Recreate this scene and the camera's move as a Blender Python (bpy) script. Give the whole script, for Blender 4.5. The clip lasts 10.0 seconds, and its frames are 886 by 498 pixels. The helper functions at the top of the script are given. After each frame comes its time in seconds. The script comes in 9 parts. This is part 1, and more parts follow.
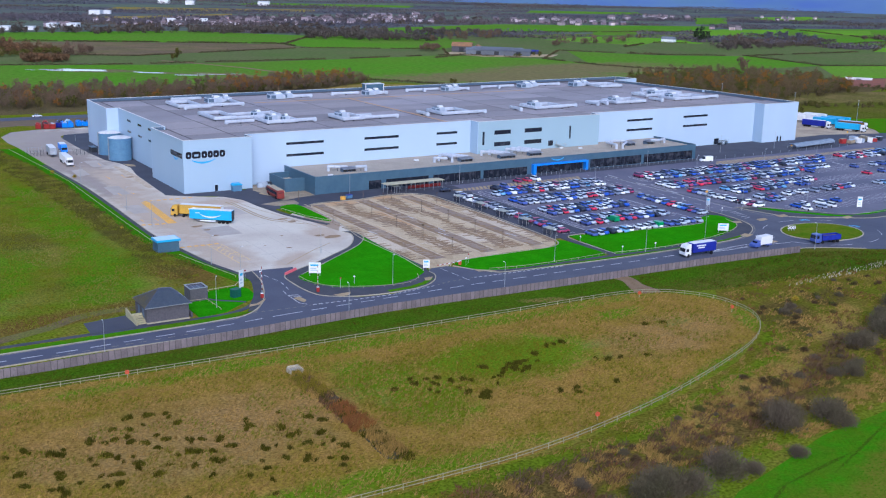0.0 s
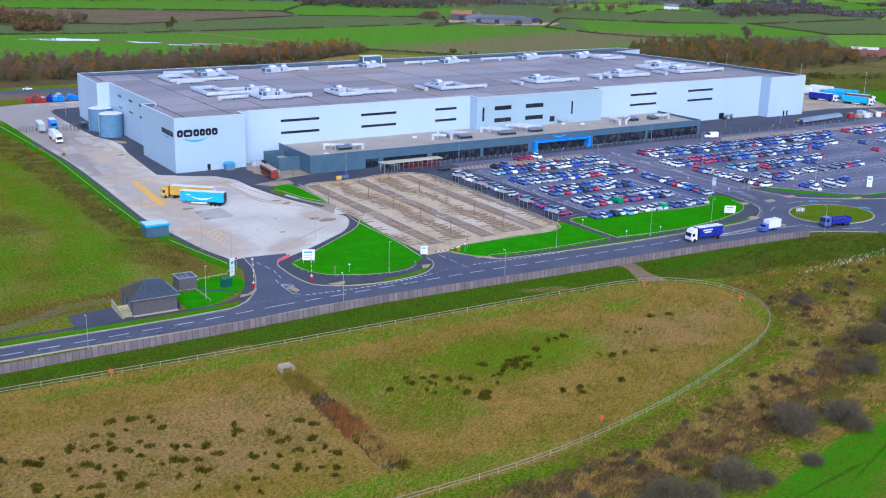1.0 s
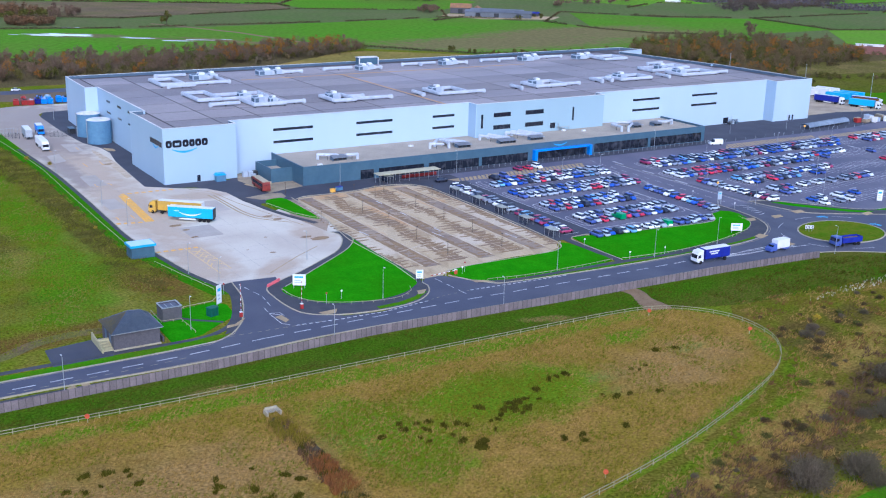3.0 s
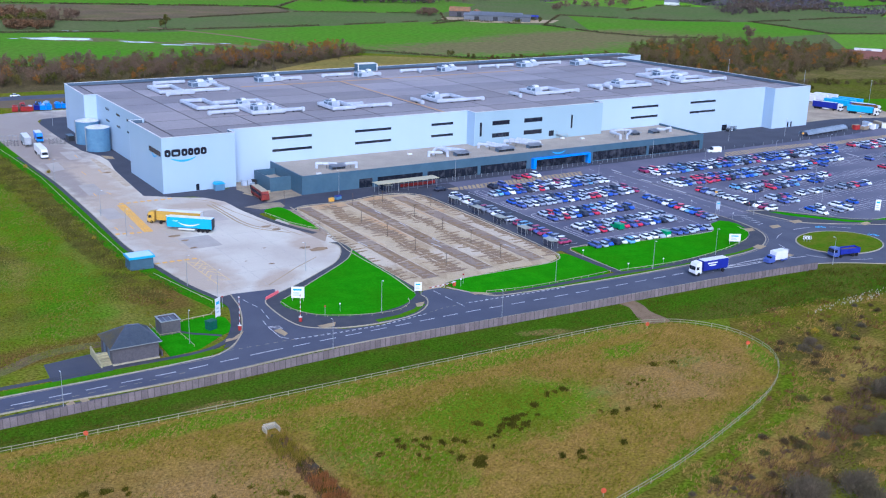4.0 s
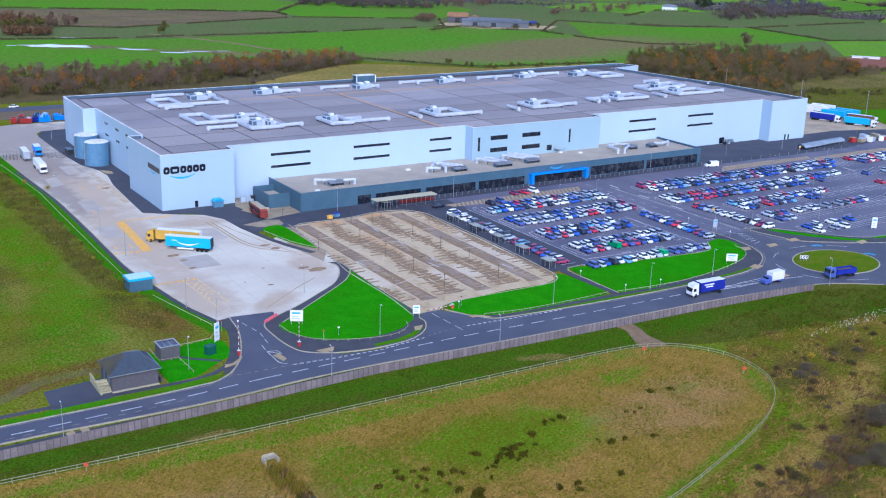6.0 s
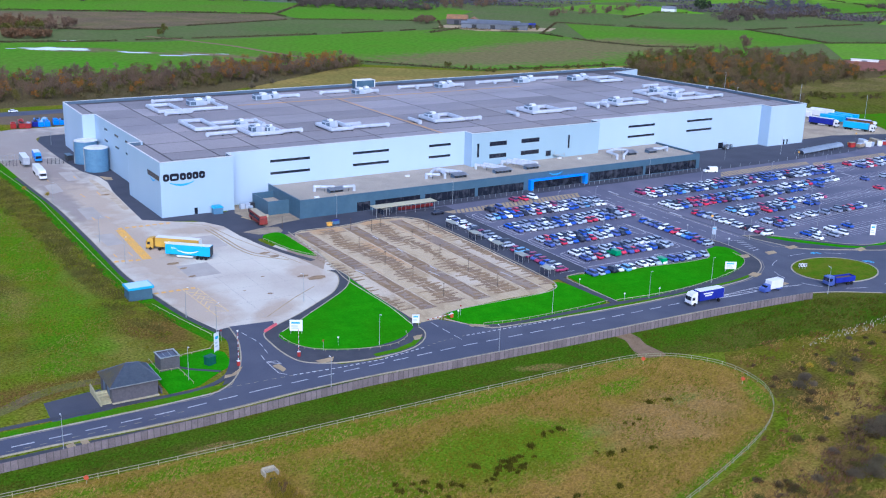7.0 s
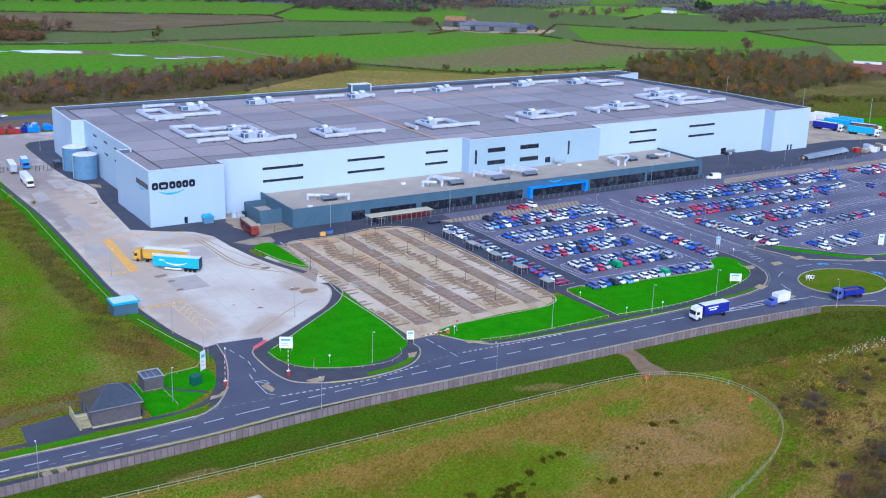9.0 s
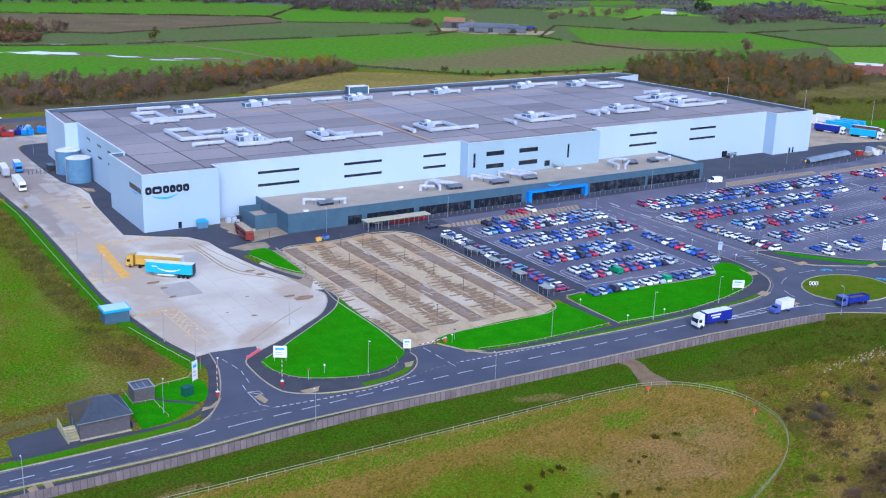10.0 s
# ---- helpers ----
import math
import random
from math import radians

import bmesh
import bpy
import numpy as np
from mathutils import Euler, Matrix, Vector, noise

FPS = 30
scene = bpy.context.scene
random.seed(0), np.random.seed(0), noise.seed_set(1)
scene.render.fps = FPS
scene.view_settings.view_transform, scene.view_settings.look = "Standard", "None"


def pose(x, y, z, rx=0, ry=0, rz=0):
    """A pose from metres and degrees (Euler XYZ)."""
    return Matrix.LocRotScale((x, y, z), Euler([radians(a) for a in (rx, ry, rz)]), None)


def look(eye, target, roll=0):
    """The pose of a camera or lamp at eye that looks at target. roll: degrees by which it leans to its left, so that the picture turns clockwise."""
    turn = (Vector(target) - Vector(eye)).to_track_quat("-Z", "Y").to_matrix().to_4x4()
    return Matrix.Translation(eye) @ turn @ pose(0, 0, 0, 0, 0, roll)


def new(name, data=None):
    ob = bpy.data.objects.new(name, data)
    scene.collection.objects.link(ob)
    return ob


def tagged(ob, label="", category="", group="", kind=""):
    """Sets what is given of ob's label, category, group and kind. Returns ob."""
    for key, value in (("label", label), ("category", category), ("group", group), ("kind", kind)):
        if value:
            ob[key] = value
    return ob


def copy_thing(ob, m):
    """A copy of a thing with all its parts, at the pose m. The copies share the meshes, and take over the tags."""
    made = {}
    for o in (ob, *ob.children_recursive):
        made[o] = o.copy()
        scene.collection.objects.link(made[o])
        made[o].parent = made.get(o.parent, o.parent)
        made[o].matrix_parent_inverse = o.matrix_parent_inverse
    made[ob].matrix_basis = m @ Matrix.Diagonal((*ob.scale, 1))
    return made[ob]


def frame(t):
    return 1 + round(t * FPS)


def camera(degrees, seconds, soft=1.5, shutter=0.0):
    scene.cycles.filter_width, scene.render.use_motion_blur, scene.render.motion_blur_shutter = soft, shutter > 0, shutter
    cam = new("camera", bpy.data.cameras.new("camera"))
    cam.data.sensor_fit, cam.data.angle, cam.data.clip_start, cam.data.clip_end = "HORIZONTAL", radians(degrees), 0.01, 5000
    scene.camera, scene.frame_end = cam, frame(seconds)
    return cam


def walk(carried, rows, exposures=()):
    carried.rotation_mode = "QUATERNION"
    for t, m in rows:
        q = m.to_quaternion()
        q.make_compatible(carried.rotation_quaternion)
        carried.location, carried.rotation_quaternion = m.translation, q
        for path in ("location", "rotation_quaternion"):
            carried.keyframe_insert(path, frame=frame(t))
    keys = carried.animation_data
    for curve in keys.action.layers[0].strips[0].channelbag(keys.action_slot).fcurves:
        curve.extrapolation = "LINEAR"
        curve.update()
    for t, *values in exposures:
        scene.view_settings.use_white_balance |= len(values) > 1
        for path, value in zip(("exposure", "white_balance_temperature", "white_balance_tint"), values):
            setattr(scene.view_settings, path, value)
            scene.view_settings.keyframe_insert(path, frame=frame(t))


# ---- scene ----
cam = camera(44.0, 10.0, 1.15)
PATH = [
    (0, (-122.131, -363.325, 77.452), (-70.543, -281.295, 52.758), 1.30),
    (0.5, (-119.201, -358.878, 78.647), (-67.752, -277.229, 52.448), 1.31),
    (1, (-116.232, -354.652, 80.086), (-65.028, -273.346, 52.384), 1.33),
    (1.5, (-113.383, -350.318, 81.516), (-62.332, -269.315, 52.666), 1.36),
    (2, (-111.094, -346.912, 82.881), (-60.042, -265.910, 54.030), 1.40),
    (2.5, (-109.598, -344.791, 84.321), (-58.510, -263.810, 55.477), 1.45),
    (4, (-108.645, -343.239, 88.826), (-57.405, -262.354, 59.981), 1.58),
    (4.5, (-108.667, -343.063, 90.335), (-57.406, -262.195, 61.478), 1.61),
    (5, (-108.681, -342.886, 91.866), (-57.370, -262.068, 62.960), 1.64),
    (5.5, (-108.577, -342.681, 93.267), (-57.228, -261.883, 64.368), 1.66),
    (7, (-108.484, -342.298, 97.300), (-57.028, -261.588, 68.346), 1.70),
    (7.5, (-107.594, -341.331, 97.676), (-56.175, -260.601, 68.715), 1.70),
    (8, (-106.288, -339.546, 97.652), (-54.846, -258.808, 68.756), 1.69),
    (8.5, (-104.429, -337.196, 97.596), (-52.973, -256.486, 68.643), 1.68),
    (9, (-102.342, -334.218, 97.536), (-50.842, -253.518, 68.636), 1.68),
    (9.5, (-100.472, -331.529, 97.537), (-48.935, -250.849, 68.644), 1.69),
    (10, (-99.133, -329.821, 97.466), (-47.552, -249.150, 68.627), 1.70),
]
walk(cam, [(t, look(eye, target, roll)) for t, eye, target, roll in PATH],
     [(0, 0.46, 5620, 15), (0.5, 0.62, 5600, 15), (1.0, 0.66, 5560, 15), (2.5, 0.67, 5440, 15), (4.0, 0.67, 5390, 15), (7.0, 0.67, 5400, 15), (10, 0.67, 5470, 15)])

# ---- light ----
world = bpy.data.worlds.new("world")
scene.world = world
world.use_nodes = True
wn = world.node_tree
sky = wn.nodes.new("ShaderNodeTexSky")
sky.sky_type = "NISHITA"
sky.sun_disc = False
sky.sun_elevation = radians(38)
sky.sun_rotation = radians(203)
sky.air_density = 1.0
sky.dust_density = 2.0
wn.links.new(sky.outputs[0], wn.nodes["Background"].inputs[0])
wn.nodes["Background"].inputs[1].default_value = 0.15
sun_data = bpy.data.lights.new("sun", "SUN")
sun_data.energy = 1.1
sun_data.angle = radians(25)
sun_data.color = (1.0, 0.98, 0.95)
sun = new("sun", sun_data)
sun.matrix_world = look((-60, -140, 120), (0, 0, 0))

# ---- mesh helpers ----
K = 1.29  # plan units to metres
rng = random.Random(7)
nrng = np.random.default_rng(11)


def link_bm(name, bm, material, parent=None, label="", smooth=False):
    me = bpy.data.meshes.new(name)
    bm.normal_update()
    bm.to_mesh(me)
    bm.free()
    if material:
        me.materials.append(material)
    if smooth:
        for p in me.polygons:
            p.use_smooth = True
    ob = new(name, me)
    if parent:
        ob.parent = parent
    if label:
        ob["label"] = label
    return ob


def part(name, bm, material, parent, label="", smooth=False):
    return link_bm(name, bm, material, parent, label, smooth)


def share(name, me, parent, m=None):
    ob = new(name, me)
    ob.parent = parent
    if m is not None:
        ob.matrix_basis = m
    return ob


def thing(name, label, category, m=None, group="", kind=""):
    ob = new(name)
    if m is not None:
        ob.matrix_basis = m
    return tagged(ob, label, category, group, kind)


def cube(bm, x0, y0, z0, x1, y1, z1):
    vs = [bm.verts.new(c) for c in ((x0, y0, z0), (x1, y0, z0), (x1, y1, z0), (x0, y1, z0), (x0, y0, z1), (x1, y0, z1), (x1, y1, z1), (x0, y1, z1))]
    for f in ((3, 2, 1, 0), (4, 5, 6, 7), (0, 1, 5, 4), (1, 2, 6, 5), (2, 3, 7, 6), (3, 0, 4, 7)):
        bm.faces.new([vs[i] for i in f])
    return vs


def boxes(*bs):
    bm = bmesh.new()
    for b in bs:
        cube(bm, *b)
    bm.normal_update()
    return bm


def tube(bm, a, b, r0, r1, n=8):
    a, b = Vector(a), Vector(b)
    q = (b - a).to_track_quat("Z", "Y").to_matrix()
    ra, rb = [], []
    for i in range(n):
        d = Vector((math.cos(2 * math.pi * i / n), math.sin(2 * math.pi * i / n), 0))
        ra.append(bm.verts.new(a + q @ (d * r0)))
        rb.append(bm.verts.new(b + q @ (d * r1)))
    for i in range(n):
        j = (i + 1) % n
        bm.faces.new((ra[i], ra[j], rb[j], rb[i]))
    bm.faces.new(ra[::-1])
    bm.faces.new(rb)


def prism(bm, pts, z0, z1):
    lo = [bm.verts.new((x, y, z0)) for x, y in pts]
    hi = [bm.verts.new((x, y, z1)) for x, y in pts]
    n = len(pts)
    f = bm.faces.new(hi)
    g = bm.faces.new(lo[::-1])
    for i in range(n):
        bm.faces.new((lo[i], lo[(i + 1) % n], hi[(i + 1) % n], hi[i]))
    f.normal_update()
    g.normal_update()
    bmesh.ops.triangulate(bm, faces=[f, g])


def area2(pts):
    return sum(a[0] * b[1] - b[0] * a[1] for a, b in zip(pts, pts[1:] + pts[:1]))


def kk(pts):
    return [(x * K, y * K) for x, y in pts]


def curve(pts, n=6, closed=False):
    """A smooth line through plan points."""
    out = []
    m = len(pts)
    for i in range(m if closed else m - 1):
        p = [Vector(pts[(i + j) % m] if closed else pts[min(max(i + j, 0), m - 1)]) for j in (-1, 0, 1, 2)]
        d0, d1, d2 = max((p[1] - p[0]).length, 1e-6), (p[2] - p[1]).length, max((p[3] - p[2]).length, 1e-6)
        ta, tb = (p[2] - p[0]) / (d0 + d1) * d1, (p[3] - p[1]) / (d1 + d2) * d1
        if d0 > 2.5 * d1 or d2 > 2.5 * d1 or d1 > 2.5 * min(d0, d2):
            ta, tb = ta * 0.9, tb * 0.9
        for s in range(n):
            t = s / n
            out.append(tuple((2 * t ** 3 - 3 * t * t + 1) * p[1] + (t ** 3 - 2 * t * t + t) * ta + (3 * t * t - 2 * t ** 3) * p[2] + (t ** 3 - t * t) * tb))
    if not closed:
        out.append(tuple(pts[-1]))
    return out


def strip(bm, pts, w, z0, z1, closed=False):
    """A box-section band of width w along metres pts."""
    n = len(pts)
    P = [Vector(p) for p in pts]
    rows = []
    for i in range(n):
        a = P[i - 1] if (closed or i > 0) else P[i]
        b = P[(i + 1) % n] if (closed or i < n - 1) else P[i]
        d = (b - a).normalized()
        nrm = Vector((-d.y, d.x)) * w / 2
        l, r = P[i] + nrm, P[i] - nrm
        rows.append([bm.verts.new((*l, z0)), bm.verts.new((*r, z0)), bm.verts.new((*r, z1)), bm.verts.new((*l, z1))])
    for i in range(n if closed else n - 1):
        a, b = rows[i], rows[(i + 1) % n]
        for j in (0, 1, 2, 3):
            k = (j + 1) % 4
            bm.faces.new((a[k], a[j], b[j], b[k]))
    if not closed:
        bm.faces.new(rows[0])
        bm.faces.new(rows[-1][::-1])


def sheet(name, pts, z, material, label, category, depth=0.3):
    """A slab whose top lies at z, from plan points."""
    q = kk(pts)
    if area2(q) < 0:
        q = q[::-1]
    bm = bmesh.new()
    prism(bm, q, z - depth, z)
    return tagged(link_bm(name, bm, material), label, category, "", "structure")


def along(pts, step, start=0.0):
    """Points and headings every step metres along metres pts."""
    out, left = [], start
    for a, b in zip(pts, pts[1:]):
        a, b = Vector(a), Vector(b)
        L = (b - a).length
        h = math.degrees(math.atan2(b.y - a.y, b.x - a.x))
        while left <= L:
            out.append((*(a + (b - a) * left / L), h))
            left += step
        left -= L
    return out


# ---- materials ----
def mat(name, c, c2=None, scale=1.0, rough=0.8, metal=0.0, bump=0.0, c3=None, scale3=0.05, amount3=0.5, grain=8.0, stretch=None, island=0.0, random_ob=0.0, spec=0.3, lo=0.35, hi=0.65, zones=(), rough_grain=0.2):
    """Two noise scales of base colour in world metres, fine grain and relief."""
    m = bpy.data.materials.new(name)
    m.use_nodes = True
    nt = m.node_tree
    N, L = nt.nodes, nt.links
    b = N["Principled BSDF"]
    b.inputs["Roughness"].default_value = rough
    b.inputs["Metallic"].default_value = metal
    b.inputs["Specular IOR Level"].default_value = spec
    geo = N.new("ShaderNodeNewGeometry")
    pos = geo.outputs["Position"]
    if stretch:
        mp = N.new("ShaderNodeMapping")
        mp.inputs["Scale"].default_value = stretch
        L.new(pos, mp.inputs["Vector"])
        pos = mp.outputs[0]

    def noise_mix(prev, colour, sc, a, z, detail=6.0, amount=1.0):
        n = N.new("ShaderNodeTexNoise")
        n.inputs["Scale"].default_value = sc
        n.inputs["Detail"].default_value = detail
        L.new(pos, n.inputs["Vector"])
        r = N.new("ShaderNodeMapRange")
        r.inputs["From Min"].default_value, r.inputs["From Max"].default_value = a, z
        r.inputs["To Max"].default_value = amount
        L.new(n.outputs["Fac"], r.inputs["Value"])
        mx = N.new("ShaderNodeMix")
        mx.data_type = "RGBA"
        L.new(r.outputs[0], mx.inputs["Factor"])
        if isinstance(prev, tuple):
            mx.inputs["A"].default_value = (*prev, 1)
        else:
            L.new(prev, mx.inputs["A"])
        mx.inputs["B"].default_value = (*colour, 1)
        return mx.outputs["Result"], n
    c2 = c2 or tuple(v * 0.8 for v in c)
    col, n1 = noise_mix(c, c2, scale, lo, hi)
    if c3:
        col, _ = noise_mix(col, c3, scale3, 0.42, 0.62, 4.0, amount3)
    for colour, amount, spots in zones:
        # ragged oval patches of another growth or wear, in plan units
        wob = N.new("ShaderNodeTexNoise")
        wob.inputs["Scale"].default_value = 0.16
        wob.inputs["Detail"].default_value = 6
        L.new(geo.outputs["Position"], wob.inputs["Vector"])
        best = None
        for x, y, rx, ry, rot in spots:
            mp = N.new("ShaderNodeMapping")
            mp.vector_type = "TEXTURE"
            mp.inputs["Location"].default_value = (x * K, y * K, 0)
            mp.inputs["Rotation"].default_value = (0, 0, radians(rot))
            mp.inputs["Scale"].default_value = (rx * K, ry * K, 1000)
            L.new(geo.outputs["Position"], mp.inputs["Vector"])
            ln = N.new("ShaderNodeVectorMath")
            ln.operation = "LENGTH"
            L.new(mp.outputs[0], ln.inputs[0])
            if best is None:
                best = ln.outputs["Value"]
            else:
                mn = N.new("ShaderNodeMath")
                mn.operation = "MINIMUM"
                L.new(best, mn.inputs[0])
                L.new(ln.outputs["Value"], mn.inputs[1])
                best = mn.outputs[0]
        ad = N.new("ShaderNodeMath")
        ad.operation = "MULTIPLY_ADD"
        L.new(wob.outputs["Fac"], ad.inputs[0])
        ad.inputs[1].default_value = 1.6
        L.new(best, ad.inputs[2])
        zr = N.new("ShaderNodeMapRange")
        zr.inputs["From Min"].default_value, zr.inputs["From Max"].default_value = 2.05, 1.45
        zr.inputs["To Max"].default_value = amount
        L.new(ad.outputs[0], zr.inputs["Value"])
        mx = N.new("ShaderNodeMix")
        mx.data_type = "RGBA"
        L.new(zr.outputs[0], mx.inputs["Factor"])
        L.new(col, mx.inputs["A"])
        mx.inputs["B"].default_value = (*colour, 1)
        col = mx.outputs["Result"]
    if grain:
        g = N.new("ShaderNodeTexNoise")
        g.inputs["Scale"].default_value = grain
        g.inputs["Detail"].default_value = 4
        L.new(geo.outputs["Position"], g.inputs["Vector"])
        gr = N.new("ShaderNodeMapRange")
        gr.inputs["From Min"].default_value, gr.inputs["From Max"].default_value = 0.28, 0.72
        gr.inputs["To Min"].default_value, gr.inputs["To Max"].default_value = 1 - rough_grain, 1 + rough_grain
        L.new(g.outputs["Fac"], gr.inputs["Value"])
        mul = N.new("ShaderNodeMix")
        mul.data_type, mul.blend_type = "RGBA", "MULTIPLY"
        mul.inputs["Factor"].default_value = 1
        L.new(col, mul.inputs["A"])
        L.new(gr.outputs[0], mul.inputs["B"])
        col = mul.outputs["Result"]
    for amount, src in ((island, geo.outputs["Random Per Island"]), (random_ob, None)):
        if amount:
            if src is None:
                src = N.new("ShaderNodeObjectInfo").outputs["Random"]
            rr = N.new("ShaderNodeMapRange")
            rr.inputs["To Min"].default_value, rr.inputs["To Max"].default_value = 1 - amount, 1 + amount
            L.new(src, rr.inputs["Value"])
            mul = N.new("ShaderNodeMix")
            mul.data_type, mul.blend_type = "RGBA", "MULTIPLY"
            mul.inputs["Factor"].default_value = 1
            L.new(col, mul.inputs["A"])
            L.new(rr.outputs[0], mul.inputs["B"])
            col = mul.outputs["Result"]
    L.new(col, b.inputs["Base Color"])
    if bump:
        bp = N.new("ShaderNodeBump")
        bp.inputs["Strength"].default_value = 0.6
        bp.inputs["Distance"].default_value = bump
        L.new((g if grain else n1).outputs["Fac"], bp.inputs["Height"])
        L.new(bp.outputs[0], b.inputs["Normal"])
    return m


M_FIELD = mat("rough_grass", (0.138, 0.166, 0.010), (0.178, 0.152, 0.028), 0.22, 1.0, bump=0.15, c3=(0.098, 0.157, 0.007), scale3=0.06, amount3=0.8, grain=1.6, spec=0.0, zones=[((0.185, 0.180, 0.035), 0.7, [(-36, -82, 9, 9, 0), (-52, -48, 12, 9, -20), (-33, -44, 3.5, 16, -8), (-62, -82, 12, 5, 10)]), ((0.085, 0.100, 0.016), 0.6, [(-31, -66, 5, 11, 8), (-46, -74, 8, 4, 0), (-29, -24, 3.5, 26, 0)]), ((0.069, 0.196, 0.003), 0.7, [(-40, -66, 7, 30, -10), (-38, -10, 6, 40, 0), (-58, -60, 8, 24, -20)]), ((0.143, 0.086, 0.025), 0.85, [(-54, -94, 26, 4, 8), (-26, -76, 5, 11, 10), (-72, -60, 12, 8, 0)]), ((0.100, 0.078, 0.024), 0.65, [(-28.5, 20, 4.0, 60, 2), (-28, -40, 3.4, 18, 0), (-50, -34, 7, 10, 20)])], rough_grain=0.55)
M_MEADOW = mat("meadow_straw", (0.296, 0.186, 0.046), (0.214, 0.147, 0.024), 0.35, 1.0, bump=0.15, c3=(0.178, 0.158, 0.013), scale3=0.06, amount3=0.5, grain=1.8, spec=0.0, rough_grain=0.5, zones=[((0.090, 0.190, 0.005), 0.85, [(3, -147, 17, 9, 0), (-19, -150, 8, 14, 10), (53, -150, 7, 2.0, 60), (24, -168.5, 30, 2.2, 19), (-10, -130, 60, 2.5, 0), (-50, -175, 40, 3, 0), (34, -137, 6, 2.5, 10), (40, -146, 4, 1.6, 0)]), ((0.310, 0.191, 0.098), 0.45, [(34, -150, 15, 8, 10), (-50, -152, 22, 12, 0)])])
M_VERGE = mat("verge_grass", (0.052, 0.110, 0.005), (0.081, 0.093, 0.011), 0.3, 1.0, bump=0.1, c3=(0.092, 0.084, 0.018), scale3=0.06, grain=1.8, spec=0.0, rough_grain=0.5, zones=[((0.046, 0.133, 0.003), 0.55, [(-60, -121, 40, 1.6, 0), (0, -120.5, 40, 2.8, 0), (34, -121.5, 16, 3.4, 0), (66, -123, 18, 3.2, -3)]), ((0.230, 0.155, 0.056), 0.8, [(27, -124, 5, 1.4, -20), (-34, -125, 4, 1.0, 0)]), ((0.100, 0.104, 0.018), 0.8, [(70, -131, 16, 6, 10), (104, -127, 16, 7, 20), (134, -140, 16, 8, 20)])])
M_ISLAND = mat("island_grass", (0.085, 0.155, 0.007), (0.130, 0.148, 0.016), 0.3, 1.0, bump=0.05, c3=(0.058, 0.145, 0.005), scale3=0.09, grain=2.0, spec=0.0)
M_LAWN = mat("mown_lawn", (0.023, 0.212, 0.001), (0.032, 0.252, 0.001), 0.25, 1.0, bump=0.03, c3=(0.032, 0.185, 0.001), scale3=0.06, grain=3.0, spec=0.0)
M_STRIP = mat("green_strip", (0.042, 0.21, 0.003), (0.075, 0.175, 0.006), 0.35, 1.0, bump=0.06, c3=(0.085, 0.145, 0.010), scale3=0.12, grain=2.0, spec=0.0, zones=[((0.045, 0.075, 0.008), 0.7, [(26, -197, 10, 0.25, 20), (14, -199.2, 9, 0.28, 8), (3, -202, 6, 0.25, 25)]), ((0.15, 0.15, 0.02), 0.8, [(24, -204, 16, 4, 20), (4, -209, 10, 4, 20)])])
M_BANK = mat("bank_grass", (0.168, 0.128, 0.024), (0.114, 0.102, 0.014), 0.35, 1.0, bump=0.2, c3=(0.094, 0.125, 0.008), scale3=0.08, amount3=0.7, grain=1.6, spec=0.0, rough_grain=0.55, zones=[((0.097, 0.160, 0.006), 0.75, [(50, -160, 14, 2.2, 40), (22, -173.4, 28, 1.6, 18), (-20, -180.4, 30, 1.6, 0), (10, -193, 30, 3, 8)]), ((0.265, 0.185, 0.046), 0.8, [(26, -176.5, 30, 3, 18), (66, -160, 14, 3, 28)]), ((0.094, 0.062, 0.023), 0.7, [(16, -185, 34, 3.6, 13), (50, -171.5, 14, 3.2, 28), (-24, -187, 22, 4, 0), (62, -151, 9, 5, 20), (58, -157, 6, 4, 40), (78, -148, 8, 4, 20)])])
M_ASPHALT = mat("asphalt", (0.070, 0.076, 0.112), (0.100, 0.104, 0.140), 0.12, 0.75, bump=0.004, c3=(0.056, 0.066, 0.108), scale3=0.03, grain=12, rough_grain=0.14)
M_LOTASPH = mat("car_park_asphalt", (0.128, 0.127, 0.180), (0.156, 0.152, 0.204), 0.12, 0.75, bump=0.004, c3=(0.070, 0.077, 0.132), scale3=0.04, grain=12, rough_grain=0.14)
M_CONCRETE = mat("yard_concrete", (0.585, 0.548, 0.475), (0.660, 0.625, 0.552), 0.10, 0.85, bump=0.004, c3=(0.470, 0.410, 0.355), scale3=0.05, amount3=0.75, grain=6, zones=[((0.430, 0.330, 0.250), 0.75, [(-14, -18, 7, 44, 2), (-14, 50, 7, 54, 6), (-14, -66, 6, 14, 0), (14, -56, 4, 8, 0), (4, -14, 8, 4, 0), (-2, -76, 8, 3, 40)]), ((0.300, 0.255, 0.235), 0.85, [(-15, 112, 24, 38, 0), (-17, 70, 12, 26, 0), (-11, 62, 6, 18, 10), (-18, 30, 3.5, 26, 0)])], rough_grain=0.1)
M_PATCH = mat("silt_stain", (0.228, 0.150, 0.080), (0.330, 0.222, 0.124), 0.45, 0.85, c3=(0.220, 0.152, 0.104), scale3=0.12, amount3=0.8, grain=6)
M_JOINT = mat("slab_joint", (0.36, 0.33, 0.31), (0.42, 0.40, 0.38), 0.5, 0.85, grain=6)
M_CREAM = mat("cream_channel", (0.560, 0.475, 0.370), (0.440, 0.350, 0.255), 0.35, 0.85, grain=4)
